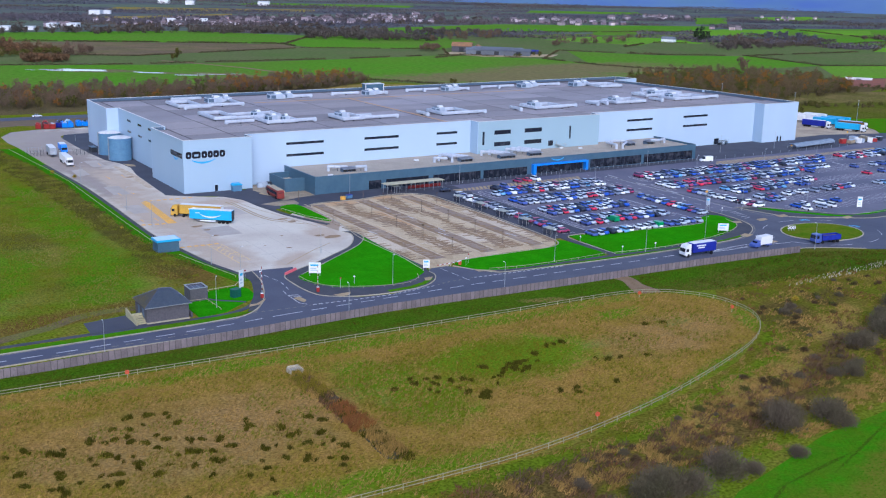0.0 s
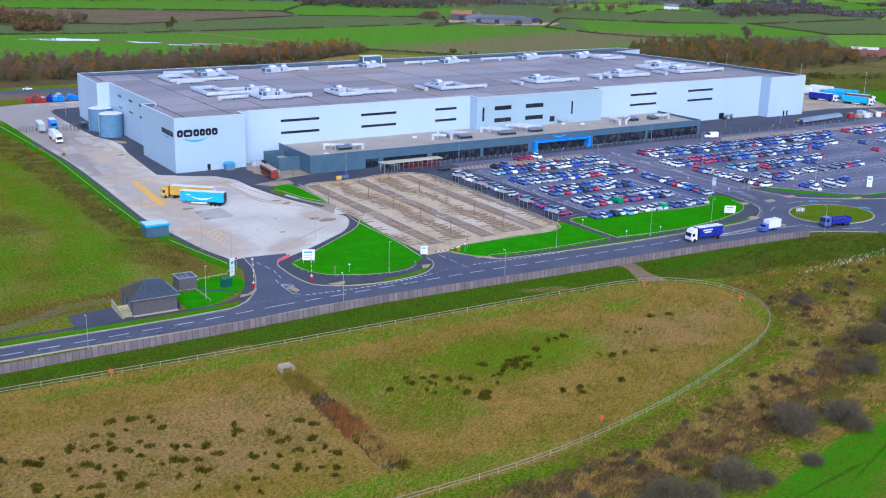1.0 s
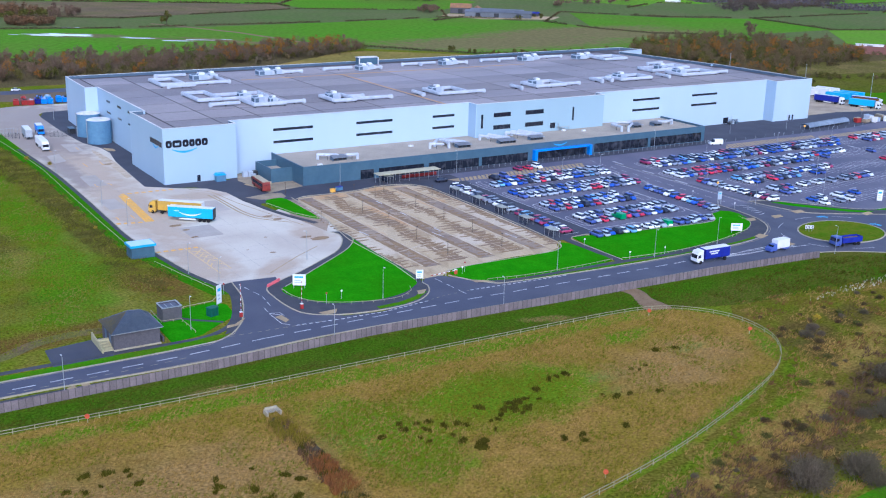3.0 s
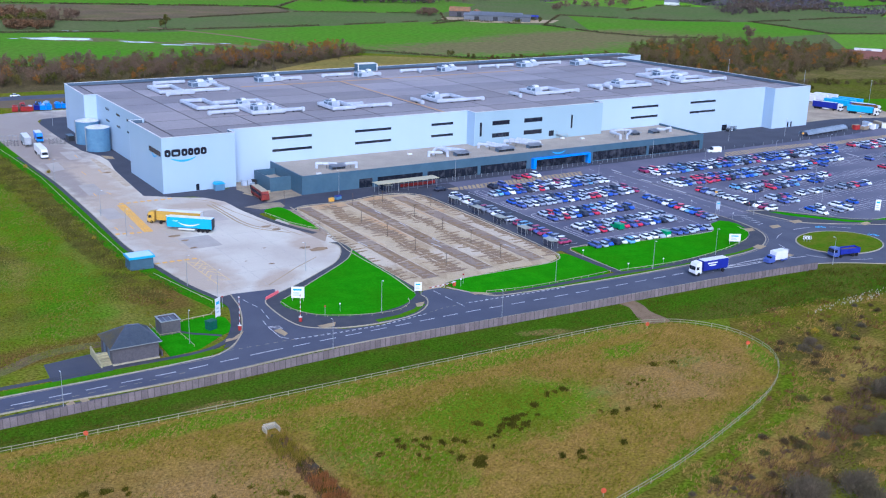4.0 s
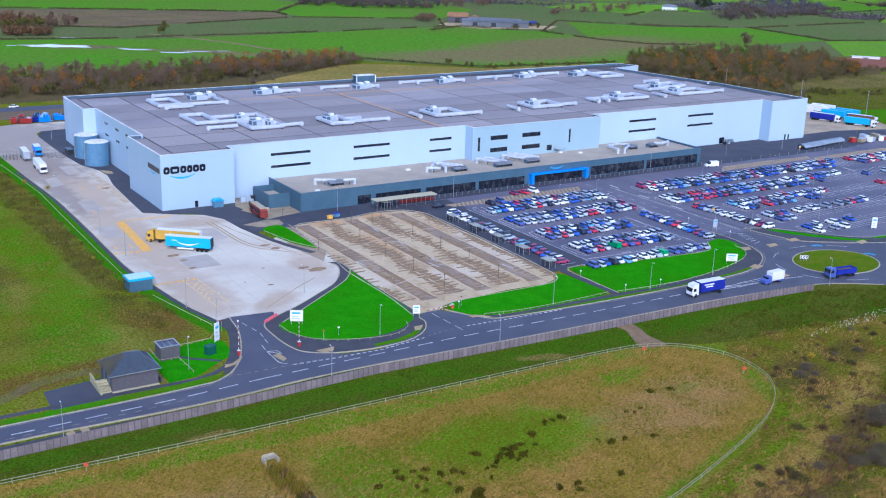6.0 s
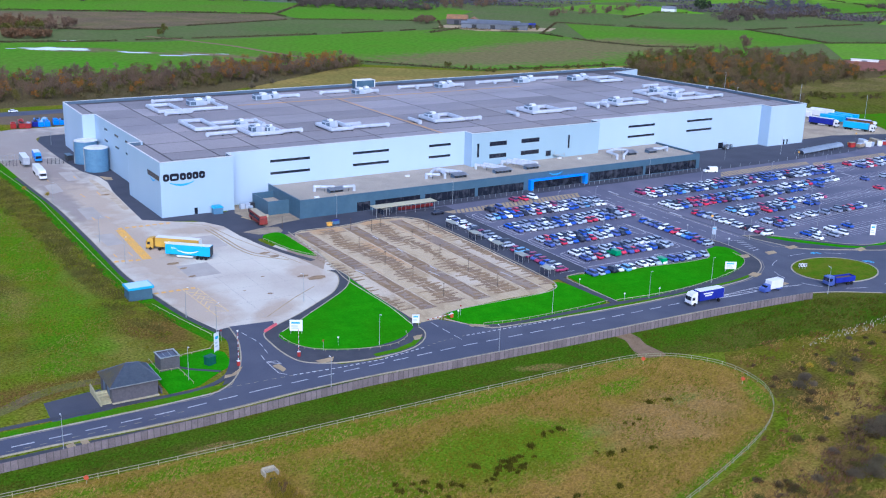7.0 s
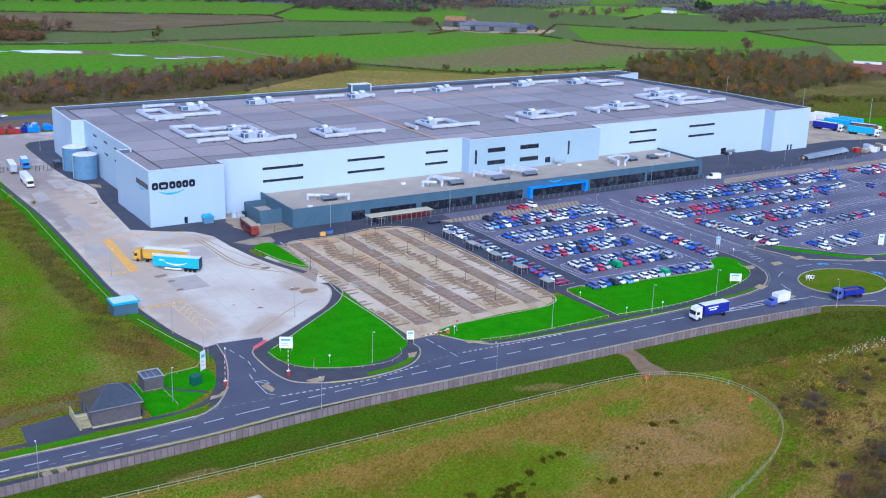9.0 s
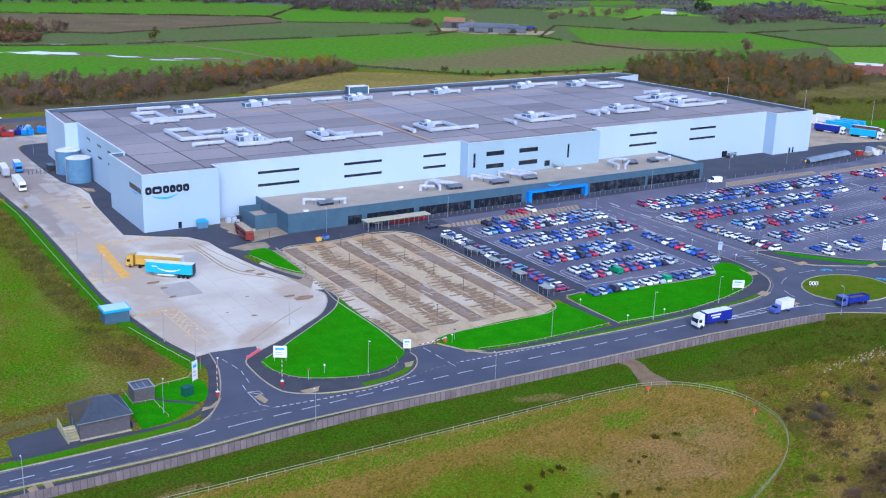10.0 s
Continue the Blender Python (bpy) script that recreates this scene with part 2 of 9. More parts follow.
M_LOT = mat("worn_car_park", (0.480, 0.374, 0.236), (0.352, 0.254, 0.146), 0.30, 0.85, bump=0.005, c3=(0.590, 0.490, 0.345), scale3=0.15, amount3=0.55, grain=5, stretch=(1.0, 0.40, 1), lo=0.49, hi=0.58, zones=[((0.499, 0.287, 0.131), 0.7, [(32, -28, 4, 5, 0), (46, -29, 3, 5, 0), (52, -40, 3, 12, 0), (36, -52, 2.5, 10, 0), (26, -60, 2, 8, 0)]), ((0.62, 0.55, 0.46), 0.6, [(58, -66, 5, 14, 0), (40, -76, 9, 4, 0), (22, -72, 4, 10, 0)])])
M_LOTAISLE = mat("lot_aisle", (0.222, 0.168, 0.140), (0.270, 0.200, 0.155), 0.25, 0.85, c3=(0.420, 0.330, 0.240), scale3=0.10, amount3=0.6, grain=5, stretch=(1, 0.35, 1), lo=0.45, hi=0.60)
M_BUFF = mat("buff_surface", (0.42, 0.32, 0.19), (0.34, 0.26, 0.16), 0.3, 0.85, grain=6)
M_KERB = mat("kerb_stone", (0.43, 0.385, 0.29), (0.35, 0.31, 0.23), 0.6, 0.85, grain=4)
M_PAVE = mat("footway", (0.050, 0.053, 0.070), (0.066, 0.068, 0.085), 0.3, 0.85, grain=10)
M_LINE = mat("road_paint", (0.60, 0.60, 0.62), (0.36, 0.36, 0.40), 0.8, 0.7, grain=3)
M_YELLOW = mat("yellow_paint", (0.80, 0.43, 0.07), (0.66, 0.40, 0.13), 0.6, 0.7, grain=3)
M_EDGELINE = mat("faded_edge_line", (0.36, 0.30, 0.20), (0.22, 0.20, 0.17), 0.6, 0.8, grain=4)
M_WORNYEL = mat("worn_yellow_paint", (0.66, 0.47, 0.22), (0.55, 0.44, 0.30), 0.4, 0.8, grain=4)
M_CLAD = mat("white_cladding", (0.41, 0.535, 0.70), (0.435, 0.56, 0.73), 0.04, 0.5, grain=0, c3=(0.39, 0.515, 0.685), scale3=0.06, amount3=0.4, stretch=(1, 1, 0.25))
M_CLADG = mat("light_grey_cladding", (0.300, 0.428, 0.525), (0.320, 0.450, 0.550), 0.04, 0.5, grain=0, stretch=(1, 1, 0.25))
# dimmer copy of the cladding: shade of the side walls put into colour
M_CLADB = mat("dimmed_cladding", (0.345, 0.475, 0.625), (0.37, 0.50, 0.65), 0.04, 0.5, grain=0, stretch=(1, 1, 0.25))
M_COPING = mat("parapet_flashing", (0.075, 0.12, 0.19), (0.09, 0.14, 0.21), 0.3, 0.5)
M_COPTOP = mat("coping_white", (0.72, 0.74, 0.78), None, 0.5, 0.5)
M_OFFICE = mat("slate_blue_cladding", (0.052, 0.112, 0.175), (0.064, 0.127, 0.19), 0.2, 0.45, grain=1.0, rough_grain=0.06)
M_ROOF = mat("roof_seam", (0.060, 0.056, 0.064), (0.09, 0.082, 0.09), 0.05, 0.85, grain=3)
M_ROOFP = mat("roof_sheet", (0.285, 0.268, 0.298), (0.240, 0.226, 0.252), 0.06, 0.85, c3=(0.325, 0.290, 0.295), scale3=0.025, grain=3, random_ob=0.2, stretch=(0.5, 1.2, 1))
M_OROOF = mat("office_roof_gravel", (0.401, 0.354, 0.300), (0.342, 0.307, 0.264), 0.15, 0.9, grain=5)
M_DUCT = mat("galvanised_duct", (0.54, 0.59, 0.69), (0.45, 0.50, 0.60), 0.4, 0.45, metal=0.1, grain=2, rough_grain=0.07)
M_UNIT = mat("plant_casing", (0.44, 0.52, 0.64), (0.38, 0.45, 0.56), 0.5, 0.45, metal=0.1, grain=2, rough_grain=0.07)
M_DARK = mat("dark_louvre", (0.03, 0.035, 0.045), None, 1, 0.5)
# paler blotches in the dark glass imitate reflections
M_GLASSD = mat("glass_painted_reflections", (0.012, 0.016, 0.028), (0.075, 0.08, 0.10), 0.5, 0.08, grain=0, spec=0.6, lo=0.5, hi=0.75)
M_BLUE = mat("bright_blue_paint", (0.02, 0.22, 0.80), (0.02, 0.25, 0.85), 0.5, 0.4)
M_SKYBLUE = mat("sky_blue_paint", (0.03, 0.36, 0.66), (0.03, 0.40, 0.70), 0.3, 0.4, grain=1, rough_grain=0.05)
M_NAVY = mat("deep_blue_curtain", (0.012, 0.02, 0.26), (0.015, 0.03, 0.32), 0.6, 0.5)
M_WHITE = mat("white_paint", (0.74, 0.76, 0.80), (0.68, 0.70, 0.74), 0.6, 0.45, rough_grain=0.05)
M_LETTER = mat("letter_black", (0.006, 0.007, 0.02), None, 1, 0.4)
M_SMILE = mat("curved_mark_blue", (0.05, 0.42, 0.80), None, 1, 0.4)
M_YELTRUCK = mat("yellow_curtain", (0.56, 0.34, 0.05), (0.48, 0.30, 0.06), 0.5, 0.5)
M_ORANGE = mat("orange_net", (0.60, 0.10, 0.04), (0.48, 0.09, 0.04), 2, 0.7)
M_RED = mat("red_paint", (0.34, 0.03, 0.03), (0.28, 0.03, 0.03), 0.7, 0.45)
M_PINK = mat("faded_red_plastic", (0.70, 0.14, 0.17), (0.60, 0.12, 0.15), 0.7, 0.55)
M_CARGLASS = mat("car_glass", (0.024, 0.034, 0.068), (0.035, 0.048, 0.085), 0.4, 0.12, grain=0, spec=0.7)
M_RUBBER = mat("rubber", (0.012, 0.012, 0.014), None, 3, 0.8)
M_STEEL = mat("galvanised_steel", (0.42, 0.45, 0.47), (0.36, 0.38, 0.40), 1.5, 0.4, metal=0.5)
M_TANK = mat("tank_panels", (0.120, 0.255, 0.410), (0.100, 0.220, 0.365), 0.5, 0.45, metal=0.1, grain=1.5, rough_grain=0.06)
M_TIMBER = mat("weathered_timber", (0.40, 0.37, 0.23), (0.32, 0.30, 0.19), 1.5, 0.9, grain=6, random_ob=0.2)
M_FENCE = mat("acoustic_boards", (0.205, 0.172, 0.186), (0.165, 0.140, 0.154), 0.6, 0.85, grain=5, random_ob=0.16)
M_BRICK = mat("grey_brick", (0.104, 0.099, 0.116), (0.082, 0.079, 0.096), 2.0, 0.9, grain=9)
M_SLATE = mat("roof_slate", (0.088, 0.120, 0.172), (0.115, 0.145, 0.195), 1.2, 0.55, grain=5, random_ob=0.2)
M_MOSSLATE = mat("mossy_slate", (0.125, 0.125, 0.120), (0.165, 0.145, 0.085), 0.7, 0.8, grain=5)
M_LEAD = mat("flat_roof_felt", (0.075, 0.09, 0.135), (0.10, 0.115, 0.16), 0.5, 0.4)
M_GREENBOX = mat("green_cabinet_paint", (0.01, 0.10, 0.075), None, 1, 0.5)
M_BARK = mat("bark", (0.10, 0.075, 0.055), (0.07, 0.055, 0.04), 2, 0.95)
M_TWIGE = mat("bare_olive_twigs", (0.132, 0.106, 0.062), (0.150, 0.106, 0.058), 0.03, 1.0, island=0.25, grain=0, spec=0.0)
M_TWIG = mat("bare_twigs", (0.140, 0.104, 0.080), (0.156, 0.106, 0.072), 0.03, 1.0, island=0.25, grain=0, spec=0.0)
M_BUSH = mat("dark_bush_twigs", (0.140, 0.110, 0.082), (0.112, 0.100, 0.060), 0.12, 1.0, island=0.3, grain=0, spec=0.0)
M_ORLEAF = mat("orange_leaves", (0.255, 0.115, 0.03), (0.20, 0.118, 0.03), 0.08, 1.0, island=0.3, grain=0, spec=0.0)
M_GRLEAF = mat("dull_green_leaves", (0.080, 0.090, 0.022), (0.115, 0.098, 0.030), 0.1, 1.0, island=0.4, grain=0, spec=0.0)
M_UNDER = mat("olive_undergrowth", (0.092, 0.088, 0.036), (0.120, 0.090, 0.044), 0.1, 1.0, island=0.4, grain=0, spec=0.0)
M_DKLEAF = mat("dark_green_leaves", (0.025, 0.045, 0.025), (0.035, 0.055, 0.02), 0.3, 0.9, island=0.35, grain=0)
M_STRAW = mat("straw_blades", (0.350, 0.222, 0.068), (0.272, 0.176, 0.050), 0.08, 1.0, island=0.4, grain=0, spec=0.0)
M_VERGEB = mat("verge_blades", (0.052, 0.138, 0.005), (0.080, 0.122, 0.010), 0.06, 1.0, island=0.4, grain=0, spec=0.0)
M_PALESTRAW = mat("pale_straw_blades", (0.250, 0.215, 0.060), (0.205, 0.190, 0.040), 0.08, 1.0, island=0.3, grain=0, spec=0.0)
M_GREENB = mat("green_blades", (0.125, 0.158, 0.007), (0.175, 0.155, 0.015), 0.06, 1.0, island=0.35, grain=0, spec=0.0)
M_RUSH = mat("rush_blades", (0.061, 0.060, 0.009), (0.087, 0.078, 0.010), 0.3, 1.0, island=0.4, grain=0, spec=0.0)
M_RUSTBRIGHT = mat("orange_rusty_reeds", (0.30, 0.125, 0.035), (0.19, 0.085, 0.035), 0.3, 1.0, island=0.35, grain=0, spec=0.0)
M_MUD = mat("wet_mud", (0.165, 0.105, 0.050), (0.105, 0.088, 0.034), 0.3, 0.9, c3=(0.120, 0.130, 0.016), scale3=0.12, amount3=0.9, grain=2, rough_grain=0.4)
M_RUST = mat("rusty_reeds", (0.195, 0.088, 0.032), (0.125, 0.070, 0.036), 0.3, 1.0, island=0.35, grain=0, spec=0.0)
M_RUSSET = mat("russet_crowns", (0.165, 0.090, 0.048), (0.115, 0.080, 0.050), 0.12, 1.0, island=0.4, grain=0, spec=0.0)
M_PLUME = mat("pale_plumes", (0.55, 0.50, 0.40), None, 0.5, 0.95, island=0.3, grain=0)
M_WATER = mat("standing_water", (0.50, 0.55, 0.60), (0.42, 0.46, 0.52), 0.03, 0.06, grain=0, spec=0.8)
M_SOIL = mat("bare_soil", (0.16, 0.11, 0.07), (0.13, 0.10, 0.06), 0.2, 0.95)
M_REDSOIL = mat("red_soil", (0.24, 0.08, 0.05), (0.19, 0.07, 0.045), 0.1, 0.95)
M_CROP1 = mat("bright_pasture", (0.088, 0.245, 0.018), (0.10, 0.225, 0.022), 0.02, 1.0, c3=(0.12, 0.185, 0.036), scale3=0.008, amount3=0.6, grain=0.3, spec=0.0, zones=[((0.185, 0.150, 0.075), 0.9, [(350, 284, 85, 26, 8), (285, 250, 95, 34, 0), (380, 262, 60, 22, 0), (140, 300, 40, 5, 125)]), ((0.165, 0.130, 0.075), 0.85, [(68, 358, 27, 11, -30), (100, 332, 15, 4.5, -30), (122, 315, 20, 4, -20), (76, 402, 8, 3, -20)])])
M_CROP2 = mat("olive_stubble", (0.100, 0.155, 0.045), (0.115, 0.145, 0.055), 0.03, 1.0, c3=(0.14, 0.145, 0.070), scale3=0.010, grain=0.3, spec=0.0)
M_ROUGHOLIVE = mat("rough_olive_grass", (0.098, 0.112, 0.014), (0.130, 0.112, 0.030), 0.06, 1.0, bump=0.1, c3=(0.070, 0.105, 0.008), scale3=0.03, grain=0.8, spec=0.0, rough_grain=0.5)
M_ROUGHDRY = mat("rough_dry_grass", (0.185, 0.142, 0.058), (0.130, 0.122, 0.030), 0.05, 1.0, bump=0.1, c3=(0.105, 0.100, 0.030), scale3=0.03, grain=0.8, spec=0.0, rough_grain=0.5)
M_CROP3 = mat("dry_grass_field", (0.29, 0.215, 0.066), (0.235, 0.19, 0.058), 0.04, 1.0, c3=(0.17, 0.16, 0.04), scale3=0.02, grain=0.4, spec=0.0, rough_grain=0.3)
M_CROP4 = mat("vivid_pasture", (0.125, 0.32, 0.02), (0.14, 0.29, 0.026), 0.02, 1.0, c3=(0.13, 0.23, 0.04), scale3=0.01, amount3=0.6, grain=0.3, spec=0.0)
M_WALLFAR = mat("pale_render", (0.60, 0.55, 0.62), (0.36, 0.24, 0.26), 0.02, 0.9, grain=0, random_ob=0.45)
M_ROOFFAR = mat("clay_tiles", (0.19, 0.14, 0.15), (0.15, 0.14, 0.17), 0.02, 0.9, grain=0, random_ob=0.35)
M_CLAYOR = mat("orange_clay_tiles", (0.30, 0.155, 0.075), (0.22, 0.125, 0.075), 0.3, 0.9, grain=1)
M_BARN = mat("barn_sheet", (0.15, 0.17, 0.21), (0.12, 0.135, 0.165), 0.1, 0.7, random_ob=0.2)
# the blue is distance haze put into the hills' own colour
M_HILL = mat("haze_tinted_hills", (0.095, 0.16, 0.38), (0.12, 0.20, 0.36), 0.004, 1.0, grain=0, c3=(0.12, 0.22, 0.28), scale3=0.006, spec=0.0)
M_SCRUB = mat("brown_scrub_ground", (0.118, 0.092, 0.048), (0.090, 0.080, 0.034), 0.12, 1.0, bump=0.1, c3=(0.13, 0.098, 0.045), scale3=0.03, grain=1.0, spec=0.0, rough_grain=0.5)
# bluish base colours stand in for haze over far land and trees
M_FAR = mat("haze_tinted_country", (0.085, 0.092, 0.125), (0.11, 0.122, 0.115), 0.012, 1.0, c3=(0.125, 0.165, 0.105), scale3=0.0045, amount3=0.8, grain=0.05, stretch=(0.55, 1.5, 1), spec=0.0)
M_FARTREE = mat("haze_tinted_trees", (0.095, 0.095, 0.125), (0.125, 0.102, 0.105), 0.004, 1.0, island=0.2, grain=0, spec=0.0)
M_TUSSOCK = mat("rough_tussock_field", (0.190, 0.140, 0.085), (0.145, 0.130, 0.062), 0.05, 1.0, c3=(0.125, 0.098, 0.075), scale3=0.015, grain=0.4, spec=0.0)
M_SOILPATH = mat("trodden_earth", (0.25, 0.175, 0.115), (0.20, 0.14, 0.09), 0.4, 1.0, grain=3, spec=0.0)
M_DITCH = mat("wet_ditch_mud", (0.055, 0.045, 0.028), (0.085, 0.07, 0.03), 0.6, 0.8, grain=3)
M_STRIPW = mat("kept_green_strip", (0.030, 0.185, 0.002), (0.055, 0.17, 0.004), 0.3, 1.0, bump=0.05, grain=2.0, spec=0.0, rough_grain=0.4)
M_GOLD = mat("golden_olive_leaves", (0.23, 0.175, 0.02), (0.16, 0.14, 0.02), 0.2, 1.0, island=0.4, grain=0, spec=0.0)
M_SLAB = mat("repaired_slab", (0.400, 0.360, 0.330), (0.450, 0.410, 0.375), 0.2, 0.85, grain=6, random_ob=0.08, rough_grain=0.08)
M_TAR = mat("fresh_dark_asphalt", (0.052, 0.057, 0.082), (0.068, 0.073, 0.10), 0.12, 0.8, bump=0.004, c3=(0.042, 0.046, 0.066), scale3=0.05, grain=12, rough_grain=0.12)
M_DULL = mat("dull_galvanised", (0.38, 0.42, 0.49), (0.31, 0.34, 0.40), 0.6, 0.5, metal=0.1, grain=2, rough_grain=0.1)
M_FPOST = mat("fence_posts", (0.125, 0.106, 0.112), (0.10, 0.088, 0.094), 1.0, 0.85, grain=5)
M_MAROON = mat("maroon_paint", (0.25, 0.035, 0.028), (0.17, 0.03, 0.028), 0.7, 0.5)
M_RUSTPOLE = mat("rusty_brown_steel", (0.13, 0.09, 0.07), (0.10, 0.075, 0.06), 1.0, 0.7)
M_SHELTER = mat("dull_shelter_roof", (0.36, 0.38, 0.34), (0.28, 0.30, 0.27), 0.6, 0.6, grain=2)
M_TINTED = mat("tinted_sheet", (0.34, 0.42, 0.54), (0.42, 0.50, 0.62), 0.3, 0.25)
M_TANYARD = mat("tan_yard_concrete", (0.46, 0.38, 0.28), (0.37, 0.30, 0.22), 0.12, 0.9, c3=(0.25, 0.21, 0.17), scale3=0.06, grain=5)
M_TANGROUND = mat("tan_hardstanding", (0.36, 0.30, 0.22), (0.27, 0.215, 0.15), 0.25, 0.9, c3=(0.22, 0.19, 0.15), scale3=0.15, grain=5)
M_YGREEN = mat("yellow_green_blades", (0.195, 0.185, 0.028), (0.145, 0.170, 0.016), 0.15, 1.0, island=0.3, grain=0, spec=0.0)
M_PALEBLUE = mat("pale_blue_roof", (0.46, 0.66, 0.88), (0.52, 0.70, 0.90), 0.5, 0.4, grain=0)
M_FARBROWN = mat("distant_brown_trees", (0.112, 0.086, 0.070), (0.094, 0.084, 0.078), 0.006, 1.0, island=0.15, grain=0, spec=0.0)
M_TANSEAM = mat("rusty_tan_roof_seam", (0.60, 0.33, 0.12), (0.48, 0.28, 0.13), 0.12, 0.9, grain=3)

# ---- ground and distance ----
bm = bmesh.new()
xs = [-2500, -600, -300, -150, 0, 150, 300, 600, 1200, 2500, 4200]
ys = [-1500, -500, -300, -150, 0, 150, 300, 600, 1200, 2500, 4200]
grid = [[bm.verts.new((x, y, 0)) for x in xs] for y in ys]
for j in range(len(ys) - 1):
    for i in range(len(xs) - 1):
        bm.faces.new((grid[j][i], grid[j][i + 1], grid[j + 1][i + 1], grid[j + 1][i]))
tagged(link_bm("ground", bm, M_FIELD), "rough green and straw-coloured grassland reaching the horizon", "ground", "", "structure")

# fields beyond the warehouse: plan corners, material, label
FIELDS = [
    ([(-140, 250), (125, 250), (190, 262), (235, 205), (300, 195), (330, 240), (300, 375), (330, 398), (240, 388), (120, 380), (90, 390), (-140, 440)], M_CROP1, "bright green winter crop field behind a tree belt"),
    ([(95, 150), (232, 150), (330, 195), (235, 203), (185, 240), (110, 225)], M_CROP3, "dry yellow-green grass field"),
    ([(-140, 442), (90, 392), (240, 391), (340, 402), (360, 450), (262, 490), (120, 447), (40, 500), (-140, 560)], M_CROP2, "olive stubble field with dark hedges"),
    ([(120, 452), (260, 494), (262, 533), (118, 594), (-100, 650), (-120, 570)], M_TUSSOCK, "dull tussocky brown field"),
    ([(268, 492), (362, 452), (440, 520), (440, 600), (330, 620), (268, 535)], M_CROP1, "green pasture"),
    ([(118, 600), (262, 540), (330, 625), (250, 720), (60, 720), (-60, 660)], M_CROP1, "green pasture near woods"),
    ([(298, 376), (326, 240), (298, 194), (332, 196), (470, 205), (458, 232), (402, 262), (389, 312), (388, 345), (372, 358), (340, 392)], M_CROP1, "green field turning brown beside a farm"),
    ([(392, 310), (405, 264), (458, 236), (545, 240), (562, 322), (492, 352), (450, 408)], M_CROP1, "bright green pasture with hedges"),
    ([(452, 414), (496, 358), (565, 328), (700, 330), (720, 400), (600, 470), (530, 430)], M_CROP2, "olive green pasture"),
    ([(478, 172), (512, 161), (700, 110), (760, 190), (592, 222), (540, 238)], M_CROP4, "vivid green pasture"),
    ([(437, 134), (457, 122.5), (506, 157), (474, 168)], M_REDSOIL, "strip of red bare soil"),
    ([(505, 155), (457, 121), (600, 70), (700, 106)], M_REDSOIL, "strip of red bare soil"),
    ([(560, 446), (600, 474), (640, 450), (660, 520), (600, 560), (520, 530)], M_CROP4, "bright pasture beside a wood"),
    ([(420, 610), (560, 640), (800, 600), (900, 700), (640, 780), (420, 720)], M_CROP1, "green pasture"),
    ([(880, 420), (1100, 400), (1250, 560), (960, 640), (840, 560)], M_CROP1, "green pasture"),
    ([(720, 330), (900, 240), (1150, 300), (1100, 396), (860, 416)], M_CROP4, "bright pasture"),
    ([(298, 54), (312, 34), (346, 24), (420, 8), (520, 40), (470, 62), (382, 72), (330, 86), (298, 92)], M_ROUGHOLIVE, "rough olive and brown grass beside a lorry park"),
    ([(334, 86), (382, 72.5), (470, 62.5), (520, 70), (430, 106), (376, 118), (350, 102)], M_ROUGHDRY, "rough dry straw-coloured grass between hedges"),
    ([(806, 632), (861, 641), (874, 604), (819, 549), (733, 541)], M_CROP4, "bright pasture among woods"),
    ([(1197, 906), (1335, 916), (1247, 813), (1101, 806)], M_CROP4, "bright pasture among woods"),
    ([(964, 617), (1071, 601), (968, 502), (863, 519)], M_CROP1, "green pasture among woods"),
    ([(798, 628), (860, 642), (944, 620), (860, 545), (792, 548), (745, 566)], M_CROP4, "bright pasture among woods"),
    ([(955, 600), (1047, 584), (961, 516), (872, 526)], M_CROP4, "bright pasture among woods"),
    ([(851, 498), (938, 480), (805, 381), (749, 408)], M_CROP1, "green pasture among hedges"),
    ([(698, 678), (741, 653), (674, 580), (618, 581)], M_CROP1, "green pasture among hedges"),
    ([(1063, 896), (1124, 891), (951, 723), (924, 749)], M_CROP1, "dull green pasture among woods"),
    ([(231, 984), (307, 1011), (425, 1056), (396, 983), (220, 930)], M_CROP3, "pale stubble among far woods"),
    ([(300, 1180), (560, 1100), (600, 1180), (340, 1270)], M_CROP3, "pale stubble among woods"),
    ([(560, 1380), (800, 1260), (860, 1330), (620, 1460)], M_CROP1, "green pasture among woods"),
    ([(900, 1080), (1060, 1000), (1120, 1080), (960, 1150)], M_CROP1, "green pasture among woods"),
        ]
sheet("far_land", [(-900, 690), (60, 690), (320, 640), (420, 604), (640, 600), (820, 560), (1250, 420), (2400, 200), (3200, 3200), (-900, 3200)], 0.03, M_FAR, "patchwork of far woods and fields tinted with haze", "far fields")
sheet("mid_country", [(-900, 258), (180, 258), (240, 206), (320, 192), (480, 110), (700, 60), (1300, -150), (1300, 440), (820, 570), (420, 612), (60, 700), (-900, 700)], 0.036, M_CROP2, "dull olive fields between hedges", "fields")
for i, (pts, m, label) in enumerate(FIELDS):
    sheet("field_%d" % (i + 1), pts, 0.06 + 0.012 * i, m, label, "field")
wr = random.Random(3)
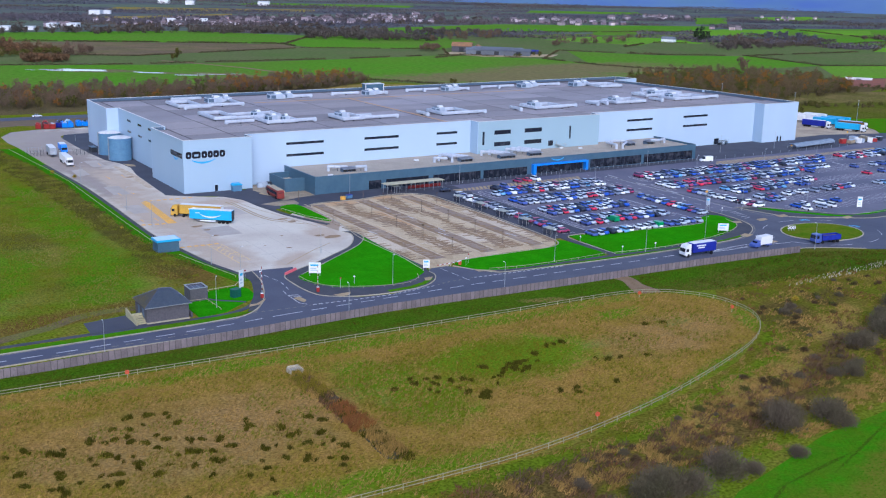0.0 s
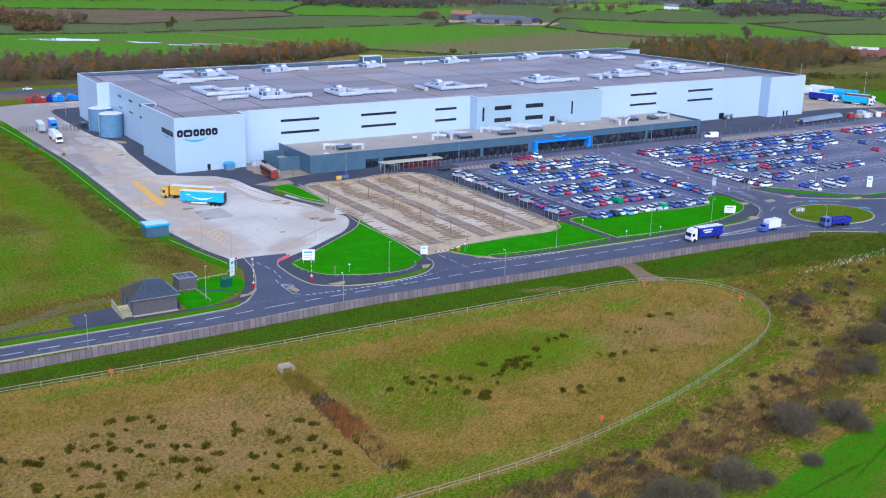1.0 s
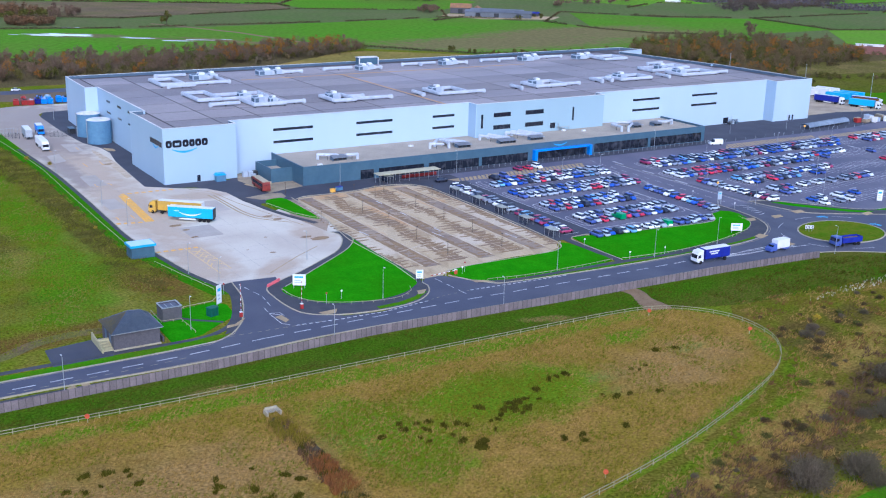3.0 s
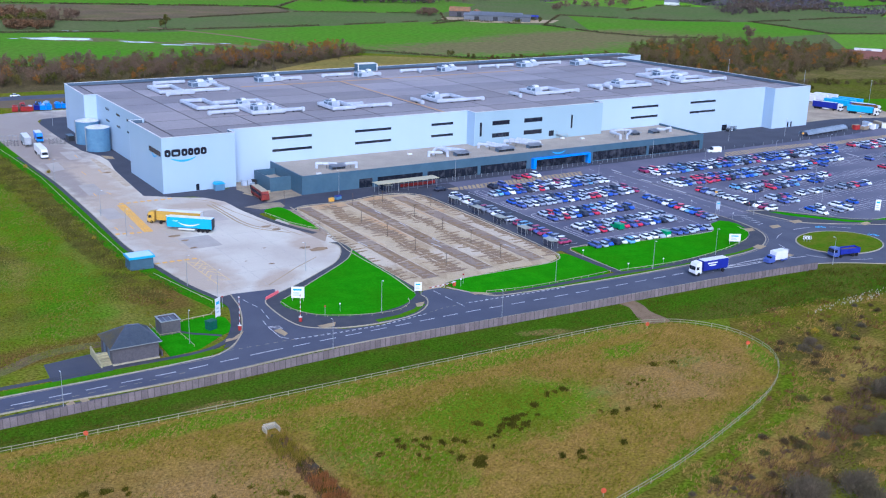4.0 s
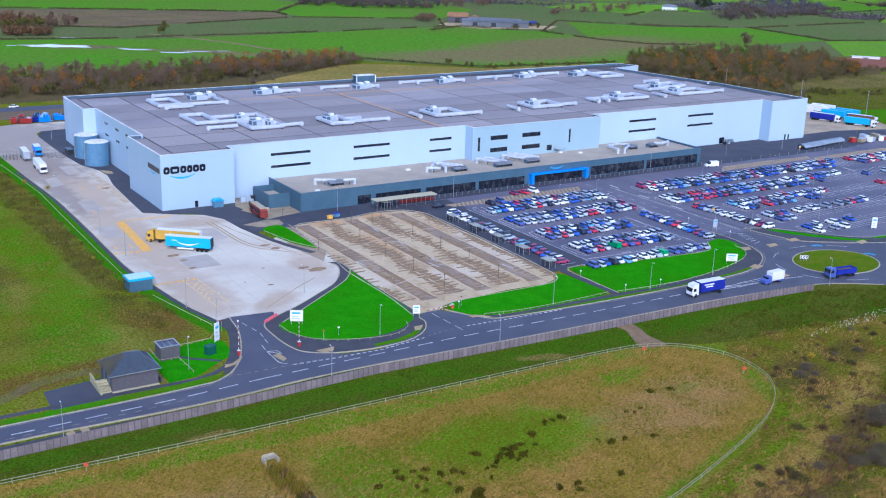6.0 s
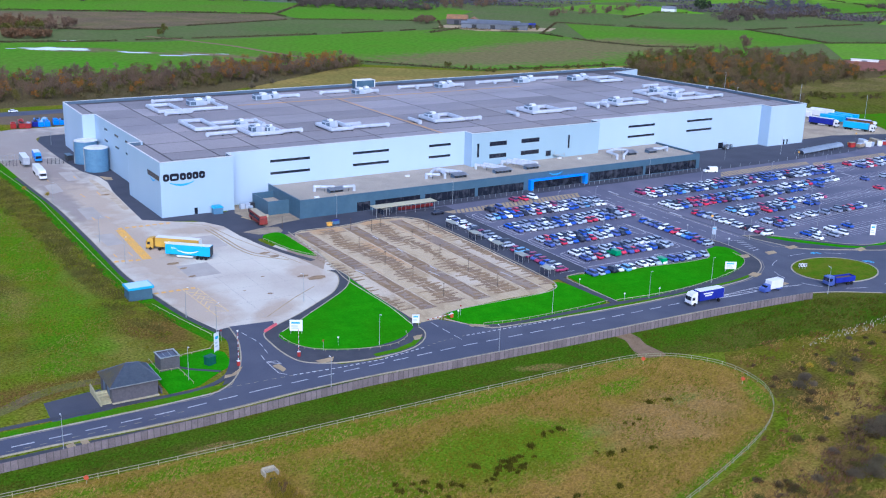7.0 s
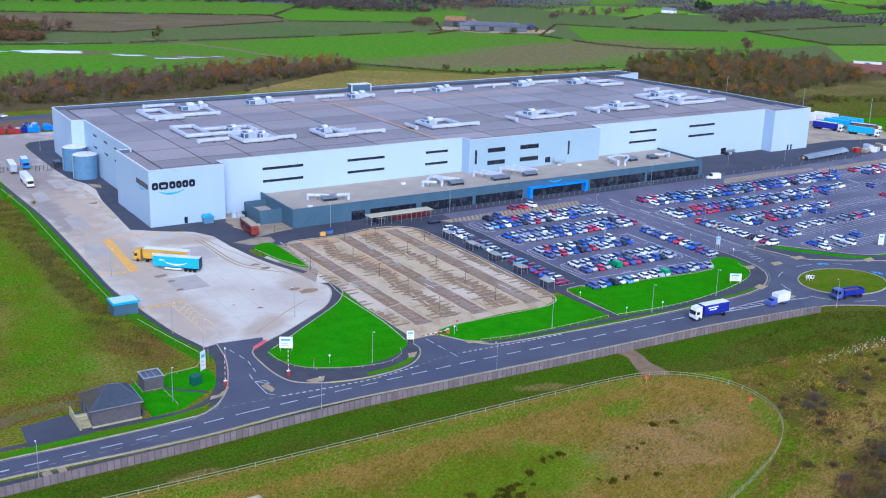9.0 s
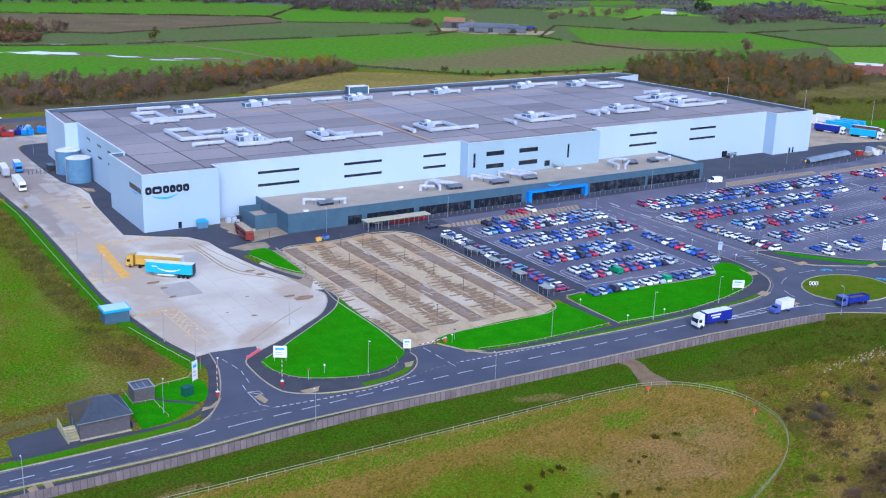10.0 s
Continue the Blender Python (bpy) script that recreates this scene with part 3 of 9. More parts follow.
for x, y, rx, ry, n in ((61, 363, 19, 7.5, 1), (96, 334, 8, 2.2, 1), (90, 341, 3, 1, 1), (110, 315, 9, 1.6, 1), (124, 315, 8, 1.2, 1), (137, 313, 4, 0.8, 1), (76, 402, 5, 1.2, 1), (38, 372, 3, 1, 1)):
    for k in range(n):
        cx, cy = x + wr.uniform(-5, 5) * (n > 1), y + wr.uniform(-3, 3) * (n > 1)
        pts = []
        for i in range(16):
            a = 2 * math.pi * i / 16
            r = wr.uniform(0.62, 1.15)
            u, v = rx * r * math.cos(a), ry * r * math.sin(a)
            pts.append((cx + 0.86 * u + 0.5 * v, cy - 0.5 * u + 0.86 * v))
        sheet("water", curve(pts, 3, True), 0.13 + 0.006 * k, M_WATER, "shallow flood water lying on a field", "water", 0.1)
bm = bmesh.new()
strip(bm, kk(curve([(-70, -102.6), (-58, -98.2), (-52.4, -94.8), (-46.7, -93.4), (-39.5, -93.9), (-34, -95.2), (-28, -95)], 5)), 3.4, 0.02, 0.058)
tagged(link_bm("track", bm, M_MUD), "muddy wheel track through rough grass", "track", "", "structure")
bm = bmesh.new()
strip(bm, kk([(126, 410), (140, 385), (150, 362), (157, 346), (166, 308), (176, 268)]), 4.6, 0.1, 0.2)
tagged(link_bm("track", bm, M_SOILPATH), "pale earth farm track across a green field", "track", "", "structure")
# far ridge, its haze painted blue in the material
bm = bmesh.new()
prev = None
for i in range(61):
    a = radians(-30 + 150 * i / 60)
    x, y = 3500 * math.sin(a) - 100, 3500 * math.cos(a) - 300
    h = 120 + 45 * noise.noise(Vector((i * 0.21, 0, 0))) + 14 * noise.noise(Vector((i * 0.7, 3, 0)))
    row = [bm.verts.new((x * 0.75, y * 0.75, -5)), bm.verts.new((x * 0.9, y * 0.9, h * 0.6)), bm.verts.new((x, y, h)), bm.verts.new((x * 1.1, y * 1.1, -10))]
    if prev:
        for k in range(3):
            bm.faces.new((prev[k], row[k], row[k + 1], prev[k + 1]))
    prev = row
tagged(link_bm("backdrop", bm, M_HILL, smooth=True), "far ridge of hills painted hazy blue", "hills", "", "structure")

# ---- site surfaces ----
LOOP = curve([(-140, -124), (-70.2, -125.6), (-37, -126.9), (-6.7, -127.4), (16, -127.8), (42.7, -128.6), (51, -131.5), (56.6, -139), (56.3, -148), (52.2, -154.5), (45, -160), (35.1, -164.6), (16, -171.4), (2.4, -175), (-9.5, -177.3), (-20, -178.4), (-39.4, -178.6), (-90, -178), (-140, -176)], 5)
sheet("meadow", LOOP + [(-150, -150)], 0.05, M_MEADOW, "straw-brown rough meadow inside a rail fence", "meadow")
sheet("verge_south", [(-150, -116), (-34, -115.8), (-6, -112.8), (20, -112.4), (76, -114), (104, -117.2), (118, -126), (150, -140), (112, -140), (90, -136), (64, -135), (54, -131.5), (42.7, -127.8), (-6, -126.6), (-37, -126), (-150, -123)], 0.045, M_VERGE, "green and brown rough verge below a boundary fence", "verge")
sheet("bank", [(62, -134), (90, -135.5), (112, -139), (170, -150), (150, -240), (60, -186), (36, -189.5), (14, -192), (-5, -195.5), (-40, -215), (-90, -240), (-160, -240), (-160, -180), (-40, -179.5), (-9.5, -178.5), (16, -172.5), (35, -165.8), (53, -155.5), (58, -147), (57.5, -139)], 0.04, M_BANK, "bank of tall straw-coloured grass and scrub", "bank")
sheet("footpath_grass", [(60, -187.5), (37.6, -191.2), (23, -192.5), (12, -195.6), (0.3, -198.7), (-6, -202), (-40, -218), (-40, -240), (30, -215), (80, -200), (150, -215), (150, -238)], 0.055, M_STRIP, "bright green mown grass path", "grass")
sheet("dirt_path", curve([(48.9, -117.6), (52.3, -118.4), (52.4, -121.5), (51.3, -124.6), (51, -130.4), (46.2, -129), (47.6, -124.6), (49.2, -121)], 4, True), 0.065, M_SOILPATH, "trodden bare earth path through the verge", "path")
sheet("verge_west", [(-30, 95), (-23.5, 95), (-22.2, 46), (-21.4, 23), (-21.6, -6), (-21.8, -28), (-22, -43), (-20.5, -58), (-19, -71), (-16.8, -81), (-16.4, -86), (-19.2, -85.6), (-21.6, -75), (-24.0, -60), (-25.6, -48), (-25.5, -25), (-25.3, 0), (-25.1, 27), (-25.8, 50)], 0.05, M_STRIPW, "bright green grass strip along a service yard", "verge")
sheet("north_scrub", [(-160, 180), (70, 180), (112, 200), (190, 252), (180, 264), (120, 254), (-160, 254)], 0.135, M_SCRUB, "brown scrubby ground under a tree belt", "scrub")

road_pts = [(-150, -114.3), (-55, -113.6), (-41, -114.2), (-27, -114.3), (-14, -113.4), (0, -113.4), (11, -114), (39.5, -115.3), (60, -115.9), (76, -116.4), (92, -117.8), (104, -119), (111, -121.8), (118, -126.2), (150, -146), (170, -146), (170, -106), (148, -103.6), (140, -100.2), (134, -96.8), (129.5, -93.5), (127.6, -89), (126.4, -84), (125, -79), (123.5, -20), (114, -20), (114.3, -84), (113.6, -89), (111, -95), (106, -99.3), (99, -102.6), (82, -106.2), (60, -106.4), (32, -104.4), (28.5, -102), (26.5, -98.5), (22, -93), (18, -97), (17, -101), (13, -105.2), (4, -107.4), (-3, -106.2), (-7.6, -102.4), (-9.0, -97), (-9.2, -90), (-8.6, -86.6), (-5.6, -83.6), (-5, -81), (-13.5, -80), (-14.6, -88), (-18.6, -98.6), (-22.5, -104.4), (-27, -107.4), (-60, -108), (-150, -107.6)]
sheet("road", road_pts, 0.07, M_ASPHALT, "dark blue-grey asphalt access road with a roundabout", "road")
sheet("car_park", [(58.6, -84), (62, -36), (57, -26), (48, -19.5), (36, -18.5), (24, -24), (14, -10), (21, 4), (240, 4), (262, -2), (300, -8), (300, -40), (262, -100), (170, -101.8), (149, -101.2), (140, -96.5), (133, -88), (129.5, -83.2), (124.2, -80.4), (114.2, -82), (109, -84.6), (101, -90.6), (66, -84.8)], 0.062, M_LOTASPH, "grey asphalt car park with white bay lines", "car park")
sheet("car_park_road", [(114.2, -81.6), (124.2, -81.6), (123.4, -20.8), (114.1, -20.8)], 0.0725, M_LOTASPH, "grey asphalt road between car parks", "road")
sheet("car_park_west", [(57.6, -86), (58.2, -55), (58.2, -36), (57.4, -30), (54, -25.6), (53, -21.8), (72, -21.2), (72, -31), (71.2, -50), (71, -84.6), (66, -85.6)], 0.0715, M_TAR, "dark newer asphalt beside shelters", "car park")
sheet("yard", [(-23.3, 95), (-21.8, 46), (-20.8, 23), (-20.9, -6), (-21.3, -28), (-21.4, -43), (-19.9, -58), (-18.4, -71), (-16, -80.8), (-13.6, -84.4), (-9, -86.6), (-5.2, -84.4), (2, -80), (10.2, -74), (17.3, -66), (19.2, -60), (17.9, -56), (16.2, -48), (14.8, -40), (11.5, -24), (11, -14), (8, -8), (2.0, -4.6), (-5, 0.5), (-4.4, 12), (-3.2, 32.5), (-1.4, 44.3), (-1.8, 52), (-4.6, 61.2), (-5.4, 74.4), (-5.9, 89), (-5.9, 109.6), (-5.4, 115.3), (-3.4, 118.6), (0.9, 119.6), (12, 120), (14, 134), (-9, 135), (-18.7, 131.6), (-24, 121.7), (-24.5, 108)], 0.066, M_CONCRETE, "pale worn concrete lorry yard with stains", "yard")
sheet("apron_west", [(-6, 0), (-2, -2.6), (6, -5.5), (9, -10), (11, -22), (13, -30), (16, -26), (24, -24), (36, -17), (20, -2), (4, 2), (6, 76), (7, 100), (9, 122), (-2, 122.4), (-9.4, 100), (-5.8, 65), (-4.8, 46), (-6.6, 6)], 0.058, M_TAR, "dark asphalt apron along a warehouse wall", "apron")
sheet("apron_south", [(12.6, -27), (23.6, -31), (34, -31), (50, -30), (59.4, -36), (60.4, -26), (57, -20.6), (118, -20.6), (172, -20.4), (238, -20), (256, -17), (296, -9), (296, -4), (262, 5.6), (240, 4.2), (172, 4.2), (172, -16), (40, -16), (31, -16), (26, -6), (21, 4), (13, -6), (11.6, -20)], 0.0668, M_TAR, "dark asphalt service road along the office front", "apron")
sheet("east_scrub", [(242, 44), (300, 46), (330, 74), (384, 93), (470, 125), (474, 170), (440, 207), (370, 228), (336, 204), (244, 150)], 0.05, M_SCRUB, "rough brown ground under a tree belt", "scrub")
sheet("east_yard", [(240, 3.8), (262, 4.6), (282, -1.2), (287, -2.4), (293, 4), (299, 14), (304, 32), (303, 48), (292, 52), (262, 48), (240, 42)], 0.07, M_TANYARD, "tan worn concrete lorry park", "yard")
sheet("east_grass", [(286, -2), (300, -8), (330, 0), (346, 22), (312, 36), (304, 30), (299, 12), (292, 2)], 0.066, M_STRIP, "bright green rough grass beside a lorry park", "grass")
sheet("north_soil", [(-22, 126), (-18, 133), (-9, 136.5), (14, 135.5), (24, 150), (24, 164), (-60, 172), (-60, 140)], 0.062, M_SOIL, "bare brown soil behind a yard", "soil")
sheet("north_grass", [(-24.5, 122), (-18.6, 132.4), (-8.8, 135.4), (-6.5, 144), (-13, 147), (-22, 145), (-40, 130), (-40, 112)], 0.068, M_FIELD, "green grass at a yard corner", "grass")
sheet("yard_link", [(10, -40), (23, -28), (23.4, -60), (19.6, -66), (16, -64), (17, -52)], 0.0605, M_CONCRETE, "pale concrete between a yard and a car park", "yard")
sheet("buff_apron", [(13.2, -21), (15.9, -24.6), (21, -25.8), (22.6, -24.2), (23, -20.4), (19.7, -19.4)], 0.0995, M_TANGROUND, "pale tan hardstanding beside a small lawn", "paving")
sheet("service_corner", [(21, 4), (25, 3.6), (25, -9.2), (30.8, -9.6), (30.8, -16.4), (24.8, -17.6), (20.4, -19.2), (19.2, -8.3), (18.2, -3.4)], 0.0875, M_TANGROUND, "tan stained hardstanding in a service corner", "paving")
sheet("forecourt", [(15.8, -42), (21.2, -27), (23.2, -28), (22, -42), (21.6, -50), (17.8, -56.5)], 0.074, M_LOTAISLE, "worn grey asphalt link between a lawn and a car park", "yard")
sheet("north_road", [(-200, 168), (120, 158), (214, 141), (214, 148), (122, 166), (-200, 178)], 0.10, M_ASPHALT, "dark asphalt trunk road beyond the warehouse", "road")
LOTP = [(19.6, -95), (19.2, -85), (18.9, -66), (19.6, -60), (22.2, -46), (23.2, -30), (24.2, -27.6), (26.5, -26.7), (34, -27.1), (40.4, -26.8), (47.8, -25.2), (55.4, -26.5), (58.6, -31.1), (58.9, -37), (59, -60), (58, -86.5), (56, -90.2), (52.5, -91.6), (43, -91.2), (33, -91.8), (27.5, -92.2), (24, -95)]
sheet("empty_car_park", LOTP, 0.078, M_LOT, "empty worn car park of brown and pale concrete bays", "car park")
for i, x in enumerate((25.6, 38.7, 52.0)):
    sheet("aisle_%d" % (i + 1), [(x - 1.9, -89), (x + 1.9, -89), (x + 2.2, -28), (x - 1.6, -28)], 0.082, M_LOTAISLE, "grey driving aisle between faded bays", "aisle")
LAWN_W = [(20.2, -62.6), (19.8, -64.9), (16.4, -69.8), (10.5, -74.7), (3.5, -80.1), (-1.2, -83.8), (-5.6, -87.0), (-7.1, -88.6), (-7.3, -91.5), (-5.5, -95.9), (-2.5, -99.3), (2.7, -101.4), (7.8, -101.6), (12.4, -100.4), (15.6, -98.2), (17.4, -96.4), (18.4, -93), (19.0, -88), (19.3, -81.4), (19.6, -71.6)]
sheet("lawn_west", curve(LAWN_W, 3, True), 0.17, M_LAWN, "vivid green mown lawn", "lawn")
sheet("lawn_middle", curve([(26, -95), (27, -93.2), (31, -92.4), (43, -91.9), (53, -92.2), (57, -90), (58.4, -87.6), (59.8, -89), (60.4, -97), (60, -102.6), (50, -103.2), (38, -103), (30, -101.6), (27, -98.6)], 4, True), 0.17, M_LAWN, "vivid green mown lawn", "lawn")
sheet("lawn_east", [(63.6, -85.4), (62.4, -95), (62.4, -103.2), (72, -104.4), (86.7, -103.2), (96.6, -101.6), (103.4, -98.9), (108.3, -95.6), (111.4, -91.8), (112.8, -87.6), (112.6, -85), (111, -83.5), (107, -84.6), (102, -90), (82, -88.4)], 0.17, M_LAWN, "vivid green mown lawn", "lawn")
sheet("lawn_small", curve([(15.4, -29), (17, -25.6), (21, -25.2), (21.4, -36), (20.9, -46.5), (19.5, -45.4), (17.3, -40)], 4, True), 0.17, M_LAWN, "small vivid green lawn", "lawn")
sheet("lawn_substation", [(-33.2, -104.2), (-33, -96.2), (-32.4, -90.6), (-26.2, -89.8), (-20.5, -89.0), (-18.9, -91.6), (-19.4, -96.2), (-20.8, -98.2), (-23.4, -99.9), (-27.6, -103.2), (-29.1, -103.7)], 0.12, M_LAWN, "vivid green grass round a substation", "lawn")
bm = bmesh.new()
strip(bm, kk(curve([(-28.2, -94.4), (-26.7, -96.2), (-25.1, -97.4), (-22.6, -99.4)], 4)), 1.0, 0.02, 0.135)
tagged(link_bm("path", bm, M_PAVE), "thin dark asphalt path across a lawn", "path", "", "structure")
sheet("verge_road", [(-150, -106), (-52, -105.8), (-43, -105.6), (-30, -105.4), (-26, -104.6), (-24.4, -105.4), (-28, -107.2), (-60, -107.5), (-150, -107.1)], 0.16, M_STRIP, "narrow green verge beside the road", "verge")
sheet("verge_lawn", [(4, -104.9), (9, -104.6), (13, -103.2), (15.4, -101.2), (16.2, -102.0), (12.7, -104.8), (9, -106.0), (4, -106.2)], 0.165, M_STRIP, "narrow green verge", "verge")
sheet("footway_roundabout", [(72, -104.2), (86.7, -103), (96.6, -101.4), (103.4, -98.7), (108.3, -95.4), (111.2, -91.8), (112.6, -87.6), (112.4, -85), (110.8, -83.3), (111.6, -80), (114.4, -80), (114.6, -84), (113.9, -89.5), (113.1, -93.4), (111.4, -97.2), (108.5, -100.4), (104, -103.5), (98.8, -105.3), (93.5, -106.1), (82.8, -106.5), (72, -106.5)], 0.155, M_PAVE, "dark asphalt footway round a lawn corner", "footway")
sheet("footway_corner", [(124.4, -80), (130.5, -82.5), (133.5, -86), (138, -91.5), (142.5, -97), (148, -100.4), (170, -101.4), (170, -106), (150, -105.4), (146, -104.6), (140, -101.3), (132.7, -97), (128.3, -93.6), (126.6, -88.5), (125.2, -84)], 0.155, M_PAVE, "dark asphalt footway between a road and a car park", "footway")
sheet("verge_lawn_east", [(36, -104.6), (60, -105.2), (76, -105.9), (84, -105.3), (94.4, -104.9), (101.5, -103.5), (99.6, -104.9), (92.6, -105.9), (82, -106.3), (60, -106.2), (36, -105)], 0.165, M_STRIP, "narrow green verge", "verge")
sheet("drive", [(-52, -106), (-51.6, -98.3), (-42.4, -97), (-42.2, -104), (-43, -106)], 0.09, M_TAR, "dark asphalt drive beside a substation", "drive")
sheet("island", [(122.4 + 10.6 * math.cos(a), -110 + 8.4 * math.sin(a)) for a in np.linspace(0, 2 * math.pi, 40, endpoint=False)], 0.24, M_ISLAND, "green grass island of a roundabout", "traffic island")
sheet("green_corner_east", [(128.6, -83.2), (131.4, -84.2), (133.4, -87.6), (137, -92.6), (141.6, -98.2), (145.6, -101.2), (143, -101.6), (139, -98.6), (134.5, -93.1), (131, -88.6)], 0.17, M_LAWN, "vivid green corner lawn", "lawn")
sheet("green_corner_far", [(146, -100.6), (160, -100), (170, -99.6), (170, -101), (150, -102)], 0.17, M_LAWN, "vivid green lawn strip", "lawn")

# the broad footway that curls round the west lawn
FOOT_OUT = [(18.2, -57.6), (18.9, -60.6), (16.9, -65.8), (12.9, -71.2), (7.8, -75.1), (0.4, -80.3), (-5.8, -83.9), (-9.2, -86.6), (-9.9, -91.6), (-9.7, -98.2), (-8.4, -102.3), (-3.9, -105.2), (2.7, -106.6), (9.0, -106.4), (12.9, -105.2), (16.2, -102.6), (18.1, -99.3), (18.2, -97.0)]
sheet("footway_lawn", curve(FOOT_OUT, 3) + [(19.4, -93), (19.6, -75), (20.6, -61.5), (20.4, -58.4)], 0.15, M_PAVE, "dark asphalt footway curling round a lawn", "footway")
sheet("footway_junction", [(-24.4, -105), (-22.4, -101.8), (-19.8, -97.6), (-17.6, -91.4), (-16.2, -86), (-16.4, -81), (-13.7, -80.4), (-14.8, -88), (-18.7, -98.6), (-22.5, -104.4)], 0.146, M_PAVE, "dark asphalt footway beside a junction", "footway")
PAVES = [
    ("footway", [(-150, -116.2), (-55, -115.6), (-41, -115.9), (-27, -116), (-14, -115.1), (0, -114.9), (11, -115.4), (39.5, -116.7), (60, -117.3), (76, -117.8), (92, -119), (102, -120)], 2.6),
    ("footway", [(-150, -104.6), (-52, -104.6), (-40, -104.6), (-30, -104.9), (-26, -104), (-22.4, -101.6), (-19.8, -97.4), (-17.4, -91.4), (-15.9, -86), (-16.6, -81), (-18.95, -71), (-20.5, -58), (-22, -43), (-21.85, -28), (-21.5, -6), (-21.4, 23), (-22.4, 46), (-23.2, 60)], 1.3),
    ("footway", [(27.8, -101.6), (34, -103.8), (50, -104.2), (62, -104.4), (72, -105.2)], 1.7),
    ("footway", [(112.6, -80), (112.8, -60)], 1.7),
    ("footway", [(61.4, -86), (61.2, -95), (61.6, -104)], 2.2),
    ("footway", [(12, -20), (13.6, -33), (16, -42.5), (18.6, -49.5)], 1.8),
]
for name, pts, w in PAVES:
    bm = bmesh.new()
    strip(bm, kk(curve(pts, 4)), w, -0.1, 0.15)
    tagged(link_bm(name, bm, M_PAVE), "dark asphalt footway with kerb", "footway", "", "structure")

KERBS = [
    [(-150, -107.5), (-60, -107.8), (-27, -107.3), (-22.5, -104.4), (-18.7, -98.6), (-14.8, -88), (-13.6, -80.4)],
    FOOT_OUT,
    [(20.4, -58.8), (20.5, -62.4), (19.9, -65.1), (16.2, -70.2), (10.3, -75.1), (3.3, -80.4), (-1.4, -84.1), (-5.8, -87.3)],
    [(25, -95.4), (26.5, -98.5), (28.5, -102), (32, -104.4), (60, -106.4), (82.8, -106.6), (93.5, -106.2), (98.8, -105.4), (104, -103.6), (108.6, -100.5), (111.5, -97.2), (113.2, -93.4), (114, -89.5), (114.7, -84), (114.4, -78)],
    [(-150, -114.3), (-55, -113.6), (-41, -114.2), (-27, -114.3), (-14, -113.4), (0, -113.4), (11, -114), (39.5, -115.3), (60, -115.9), (76, -116.4), (92, -117.8), (104, -119), (111, -121.8), (118, -126.2)],
    [(-18.4, -71), (-19.9, -58), (-21.4, -43), (-21.3, -28), (-20.9, -6), (-20.8, 23), (-21.8, 46), (-23.3, 95)],
    [(23.2, -26), (22.3, -45), (19.8, -60), (19.0, -66), (18.9, -84), (17.8, -95)],
    [(24.4, -95.4), (26.4, -93), (32, -92.2), (52.5, -92), (56.6, -90.4), (58.4, -86.4), (59.6, -55), (59.5, -37), (59.1, -31), (55.6, -26), (47.8, -24.7), (40.4, -26.3), (34, -26.6), (26.5, -26.2), (23.6, -27.8)],
    [(62.4, -103.4), (62.4, -95), (63.6, -85.2), (82, -88.2), (102, -89.8), (107, -84.4)],
    [(124.4, -79.6), (130.6, -82.2), (133.7, -85.8), (138.2, -91.3), (142.7, -96.8), (148, -100.2), (170, -101.2), (190, -101)],
    [(124.6, -80), (125.2, -84), (126.5, -88.5), (128.2, -93.7), (132.6, -97.1), (140, -101.4), (146, -104.7), (150, -105.5), (170, -106.1)],
]
for pts in KERBS:
    bm = bmesh.new()
    strip(bm, kk(curve(pts, 4)), 0.3, -0.1, 0.19)
    tagged(link_bm("kerb", bm, M_KERB), "pale concrete kerb", "kerb", "kerbs", "structure")
bm = bmesh.new()
strip(bm, [(K * (122.4 + 10.8 * math.cos(a)), K * (-110 + 8.6 * math.sin(a))) for a in np.linspace(0, 2 * math.pi, 48, endpoint=False)], 0.35, -0.1, 0.26, True)
tagged(link_bm("kerb", bm, M_KERB), "pale concrete kerb round a traffic island", "kerb", "kerbs", "structure")
